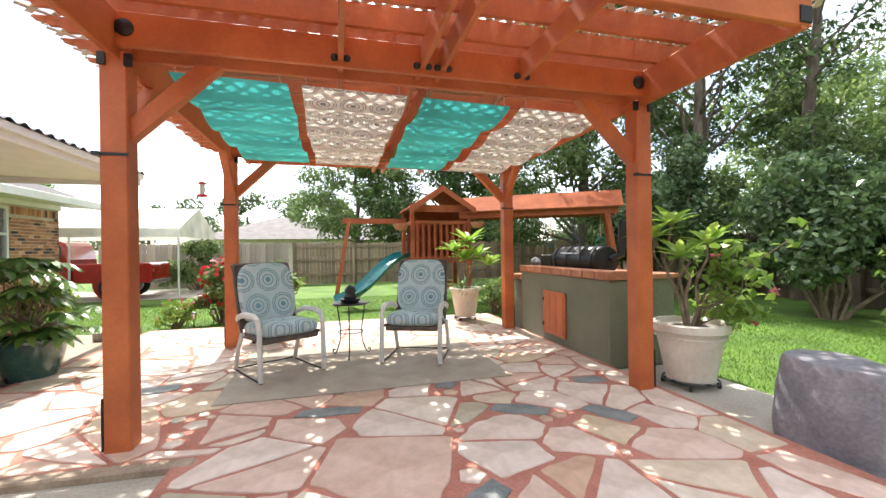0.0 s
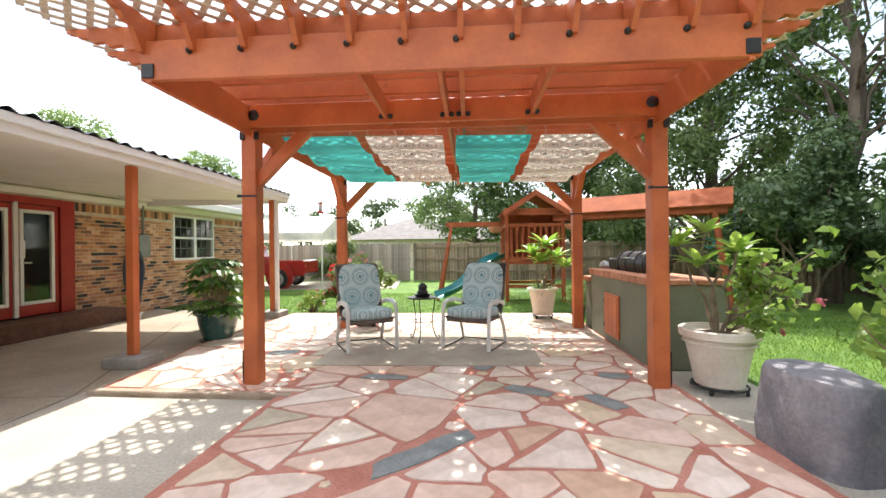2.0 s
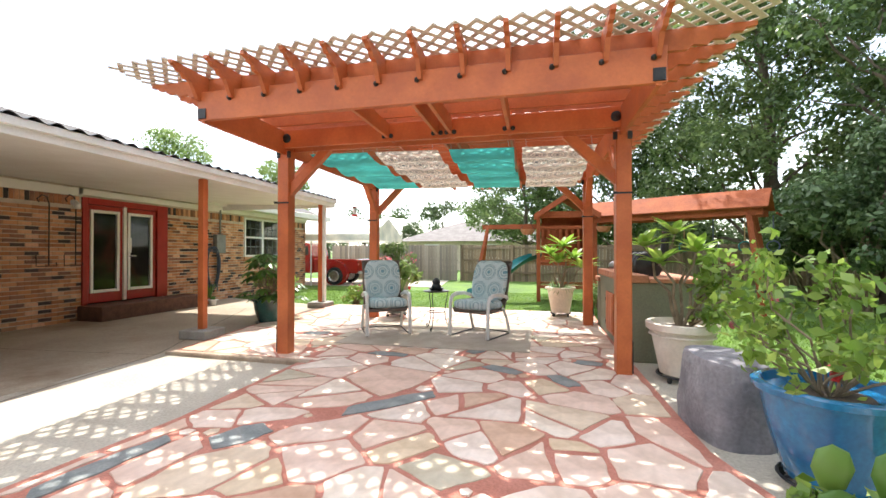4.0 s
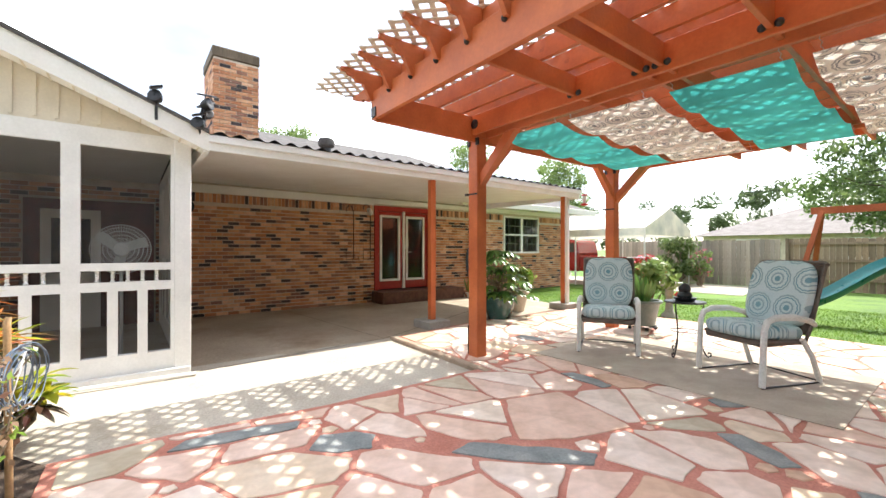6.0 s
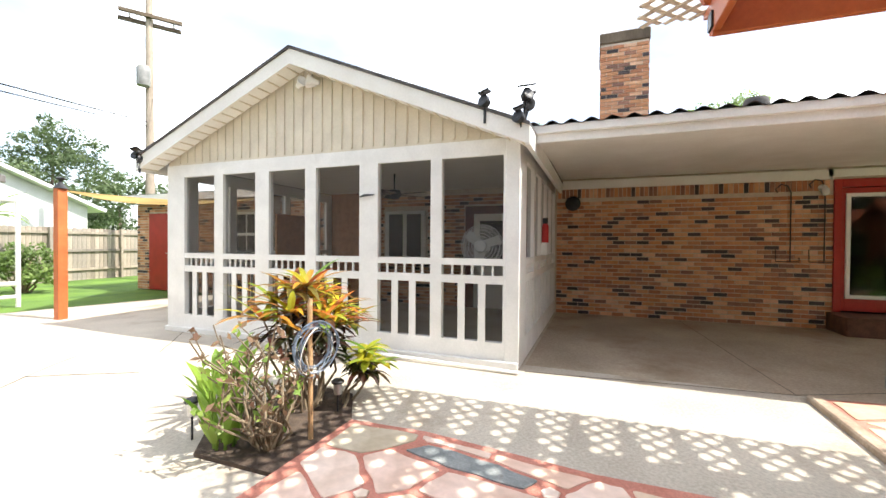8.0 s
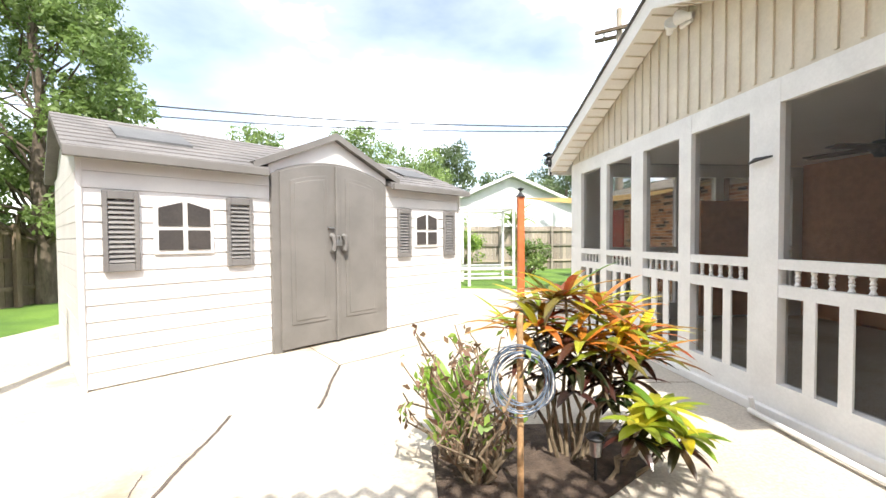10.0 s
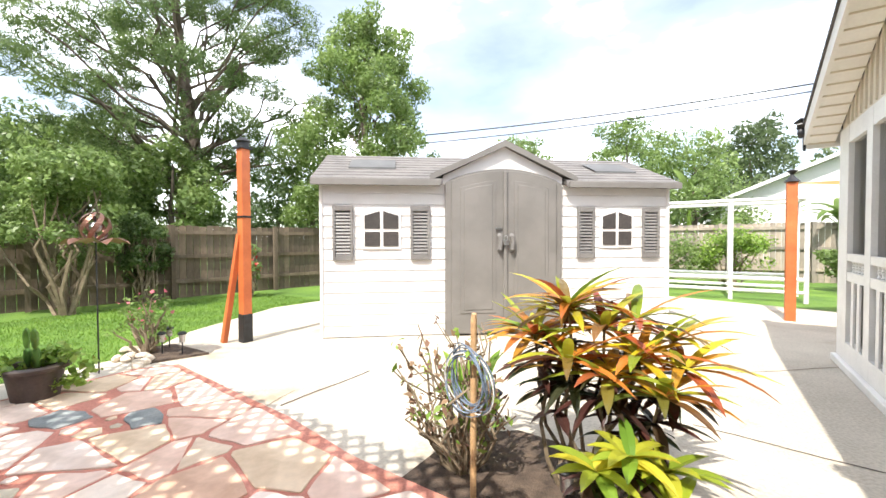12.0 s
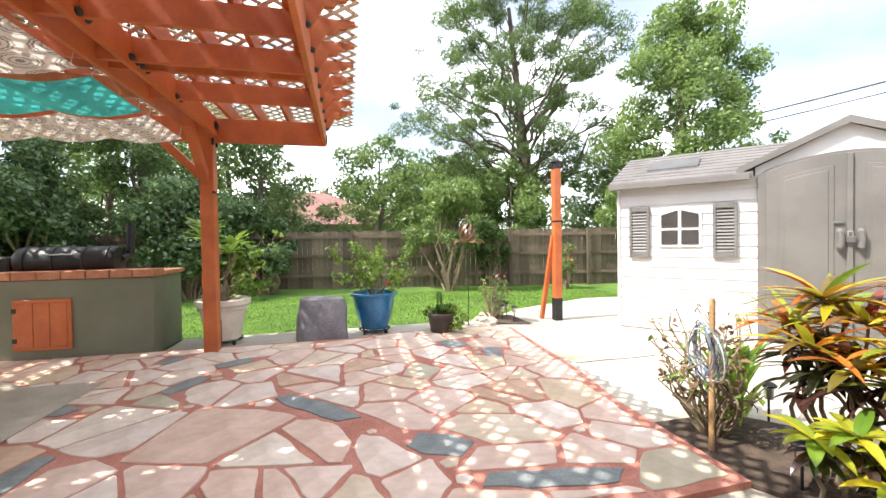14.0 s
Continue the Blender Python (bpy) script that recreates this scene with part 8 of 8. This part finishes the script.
tree("elm_tree", 8.1, -8.0, 8.4, 2.7, 0.2, L_LIGHT, 26000, 0.17, 125, "light green elm behind the shed", clumps=46, bare=0.2, slim=0.5, flat=0.9, puff=0.72)
tree("leafy_tree", 6.6, -17.0, 6.0, 2.6, 0.16, L_LIGHT, 6000, 0.22, 126, "green tree beyond the far fence", clumps=18)
tree("leafy_tree", 2.6, -22.0, 7.4, 2.8, 0.16, L_LIGHT, 6000, 0.26, 127, "green tree beyond the far fence", clumps=18)
tree("leafy_tree", -0.6, -18.2, 5.6, 3.0, 0.16, L_LIGHT, 7000, 0.22, 130, "broad green tree beyond the far fence", clumps=24, bare=0.1)
tree("leafy_tree", -10.5, -24.0, 7.0, 3.0, 0.16, L_FAR, 6000, 0.28, 128, "green tree beyond the far fence", clumps=18)
tree("leafy_tree", -3.0, -27.0, 7.8, 2.8, 0.16, L_FAR, 6000, 0.30, 129, "green tree beyond the far fence", clumps=18)
for i, (x, y, h, s) in enumerate([(-20.5, 7.6, 8.2, 3.0), (-20.0, 20.0, 9.0, 3.2), (-14.5, 23.5, 7.4, 2.8), (-22.0, -1.5, 8.0, 3.0), (-21.0, 13.5, 7.2, 2.8)]):
    tree("leafy_tree", x, y, h, s, 0.2, L_LIGHT, 6000, 0.28, 140 + i, "green tree rising behind the house", clumps=18, bare=0.3)
# far woods along the north
woods = thing("far_woods", 0, 42.0, -0.07, "line of distant green trees behind the houses", "trees", kind="stuff")
wr, cl, wt = random.Random(77), [], Geo()
for k in range(26):
    x, h = -34 + k * 2.9 + wr.uniform(-1, 1), wr.uniform(4.6, 7.2)
    y = wr.uniform(-3, 6)
    wt.tube([(x, y, 0), (x, y, h * 0.7)], [0.25, 0.1], 6)
    for q in range(9):
        cl.append((x + wr.uniform(-1.6, 1.6), y + wr.uniform(-1.5, 1.5), h * wr.uniform(0.35, 0.95), wr.uniform(0.7, 1.4), 0.8))
part("trunk", wt, BARK, woods, laid=False)
cloud_part("crown", woods, cl, 26000, 0.42, L_FAR, 78)
for name_i, (x, y, h, s) in enumerate([(14.8, -2.6, 4.8, 2.2), (12.6, -9.6, 5.6, 2.4), (11.0, -13.5, 5.0, 2.2), (12.4, 8.6, 5.4, 2.0), (17.2, -3.2, 4.6, 2.4), (16.6, -0.4, 4.4, 2.3), (13.0, -4.4, 4.4, 2.0)]):
    tree("leafy_tree", x, y, h, s, 0.13, L_OAK if name_i in (1, 3) else L_LIGHT, 6000, 0.22, 160 + name_i, "green tree beyond the wooden fence", clumps=18, bare=0.15)
for px, py, n, dx, dy, sd in ((30.0, -26.0, 18, 0.2, 3.1, 81), (-26.0, -34.0, 18, 3.1, 0.1, 82)):
    woods = thing("far_woods", px, py, -0.07, "line of distant green trees beyond the neighbours", "trees", kind="stuff")
    wr, cl, wt = random.Random(sd), [], Geo()
    for k in range(n):
        x, y, h = dx * k + wr.uniform(-1, 1), dy * k + wr.uniform(-1, 1), wr.uniform(4.8, 7.4)
        wt.tube([(x, y, 0), (x, y, h * 0.7)], [0.25, 0.1], 6)
        for q in range(9):
            cl.append((x + wr.uniform(-1.6, 1.6), y + wr.uniform(-1.5, 1.5), h * wr.uniform(0.3, 0.95), wr.uniform(0.7, 1.4), 0.8))
    part("trunk", wt, BARK, woods, laid=False)
    cloud_part("crown", woods, cl, 18000, 0.42, L_FAR, sd)
# banana-like plants behind the shed
for i, (x, y, h) in enumerate([(1.2, -15.5, 4.6), (-0.6, -17.0, 4.9), (-4.6, -15.0, 3.4)]):
    t = thing("banana_plant", x, y, -0.07, "tall banana plant with broad ragged leaves", "banana plant")
    br = random.Random(90 + i)
    part("stem", Geo().tube([(0, 0, 0), (0.1, 0, h * 0.62)], [0.12, 0.07], 8), L_FRESH, t, laid=False)
    g = Geo()
    for k in range(15):
        a = k * 2.4
        blade(g, (0.1, 0, h * br.uniform(0.5, 0.64)), (0.7 * math.cos(a), 0.7 * math.sin(a), 1), h * 0.36 * br.uniform(0.7, 1.1), 0.25, br.uniform(0.7, 2.0), 7)
    part("leaf", g, L_LIGHT, t, laid=False)
# hedge and flowers
hed = shrub("dry_hedge", 0.2, -12.0, 1.6, 1.6, L_LIGHT, 3200, 0.12, 131, "tall green and straw-coloured weeds before the far fence")
shrub("dry_hedge", -1.8, -12.2, 1.5, 1.3, L_FRESH, 2600, 0.12, 132, "tall green weeds before the far fence")
shrub("leafy_bush", -4.4, -12.6, 1.3, 0.9, L_LIGHT, 1800, 0.14, 133, "low green bush before the far fence")
shrub("hibiscus_bush", -1.75, 9.35, 1.18, 0.62, L_LIGHT, 1700, 0.12, 134, "flower bush with red blossoms at the terrace edge", flowers=(L_RED, 150, 0.11))
shrub("flower_bush", -2.45, 9.0, 0.5, 0.4, L_FRESH, 600, 0.08, 135, "low yellow-green flower bush at the terrace edge", flowers=(L_PINK, 30, 0.06))
shrub("rose_bush", -3.6, 17.2, 1.35, 0.5, L_LIGHT, 500, 0.12, 136, "pink rose bush before the grey fence", flowers=(L_PINK, 90, 0.10))
shrub("leafy_bush", -4.6, 17.5, 1.7, 1.2, L_OAK, 2400, 0.18, 137, "dark leafy bush beside the tent")
shrub("leafy_bush", 3.6, 8.6, 0.7, 0.5, L_LIGHT, 700, 0.10, 138, "low green plants beside the counter", z=-0.07)
# ---- lawn blades ----
def lawn_blades(name, x0, x1, y0, y1, n, seed, away):
    g = np.random.default_rng(seed)
    p = np.stack([g.uniform(x0, x1, n), g.uniform(y0, y1, n)], 1)
    keep = np.array([not any(inside(a, b, poly) for poly in away) for a, b in p])
    p = p[keep]
    n = len(p)
    a = g.uniform(0, 2 * np.pi, n)
    h = g.uniform(0.02, 0.045, n)
    d = np.stack([np.cos(a), np.sin(a)], 1)
    lean = g.normal(size=(n, 2)) * 0.02
    base = np.full((n, 1), -0.077)
    v = np.stack([np.hstack([p - d * 0.006, base]), np.hstack([p + d * 0.006, base]), np.hstack([p + lean, base + h[:, None]])], 1).reshape(-1, 3)
    me = bpy.data.meshes.new(name)
    me.vertices.add(3 * n)
    me.vertices.foreach_set("co", v.ravel())
    me.loops.add(3 * n)
    me.loops.foreach_set("vertex_index", np.arange(3 * n, dtype=np.int32))
    me.polygons.add(n)
    me.polygons.foreach_set("loop_start", np.arange(0, 3 * n, 3, dtype=np.int32))
    me.update(calc_edges=True)
    me.materials.append(GRASS_BLADE)
    return tagged(new(name, me), "short green lawn grass", "grass", "", "stuff")


lawn_blades("grass", 3.3, 8.6, -4.5, 8.5, 70000, 3, (SLAB, TERRACE))
lawn_blades("grass", -6.5, 5.5, 8.4, 13.0, 50000, 4, (SLAB, TERRACE))

# ---- the many small pieces ----
rng = random.Random(5)
for pts, dark, y in flagstones():
    cx, cy = sum(p[0] for p in pts) / len(pts), sum(p[1] for p in pts) / len(pts)
    o = new("flagstone", stone_geo(pts, rng).mesh("flagstone", SLATE if dark else FLAG, 0, (cx, cy, 0)))
    o.location = (cx, cy, 0)
    o.parent = terrace

# bricks of the house wall and the chimney
BL, BH, BT = 0.198, 0.060, 0.016
brick_mesh = Geo().box(0, 0.012, 0, BL, 0, BH).mesh("brick", BRICK)
half_mesh = Geo().box(0, 0.012, 0, BL / 2 - 0.006, 0, BH).mesh("brick", BRICK)
soldier_mesh = Geo().box(0, 0.012, 0, 0.062, 0, 0.20).mesh("brick", BRICK)


def lay_bricks(parent, x, y0, y1, z0, z1, holes, limit, face=1):
    """Courses of running bond on a wall face at x; the first ones up to the limit are objects, the rest one mesh."""
    rest, made = Geo(), 0
    pitch = BH + BT
    rows = int((z1 - z0) / pitch)
    order = []
    for r in range(rows):
        z = z0 + r * pitch
        y = y0 - (BL + 0.01) / 2 * (r % 2)
        while y < y1:
            a, b = max(y, y0), min(y + BL, y1)
            for h0, h1, g0, g1 in holes:
                if z + BH > g0 and z < g1 and b > h0 and a < h1:
                    if a < h0 - 0.03:
                        b = h0
                    elif b > h1 + 0.03:
                        a = h1
                    else:
                        a = b
            if b - a > 0.03:
                order.append((a, b, z))
            y += BL + 0.01
    o_p = HOME[parent]
    order.sort(key=lambda q: abs((q[0] + q[1]) / 2 - 3.6) + abs(q[2] - 1.3))
    for a, b, z in order:
        full = b - a > BL - 0.002
        if full and made < limit:
            o = new("brick", brick_mesh)
            o.parent = parent
            o.location = (x - o_p[0] - 0.012, a - o_p[1], z - o_p[2])
            made += 1
        else:
            rest.box(x - 0.012, x, a, b, z, z + BH)
    if rest.v:
        part("brickwork", rest, BRICK_REST, parent, kind="stuff")


lay_bricks(house_wall, WALL_X, 0.95, 13.38, -0.04, 2.22, [(DOOR_Y0, DOOR_Y1, 0.2, 2.45), (WIN_Y0 - 0.03, WIN_Y1 + 0.03, 1.10, 2.45)], 280)
lay_bricks(house_wall, WALL_X, -6.4, 0.9, -0.04, 2.45, [(-0.98, 0.78, -0.1, 2.15), (-2.95, -1.85, 0.9, 2.1)], 0)
lay_bricks(wing, -6.2, -10.88, -6.02, -0.04, 2.42, [(-10.38, -9.32, -0.1, 2.15), (-7.18, -6.22, 0.92, 2.13)], 0)
sold = Geo()
y = 0.97
while y < 13.3:
    if not (DOOR_Y0 - 0.05 < y < DOOR_Y1 - 0.02 or WIN_Y0 - 0.08 < y < WIN_Y1):
        sold.box(WALL_X - 0.012, WALL_X, y, y + 0.062, 2.225, 2.40)
    y += 0.074
part("soldier_course", sold, BRICK_REST, house_wall, "upright bricks under the eave", kind="stuff")
ch = Geo()
for r in range(37):
    z = 2.5 + r * 0.072
    for k in range(5):
        y0 = 1.74 + k * 0.21 - 0.105 * (r % 2)
        a, b = max(1.74, y0), min(2.58, y0 + 0.2)
        if b - a > 0.03:
            ch.box(-6.722, -6.708, a, b, z, z + 0.06)
    for k in range(7):
        x0 = -7.95 + k * 0.21 - 0.105 * (r % 2)
        a, b = max(-7.95, x0), min(-6.71, x0 + 0.2)
        if b - a > 0.03:
            ch.box(a, b, 1.728, 1.742, z, z + 0.06).box(a, b, 2.578, 2.592, z, z + 0.06)
part("brickwork", ch, BRICK_REST, chim, kind="stuff")
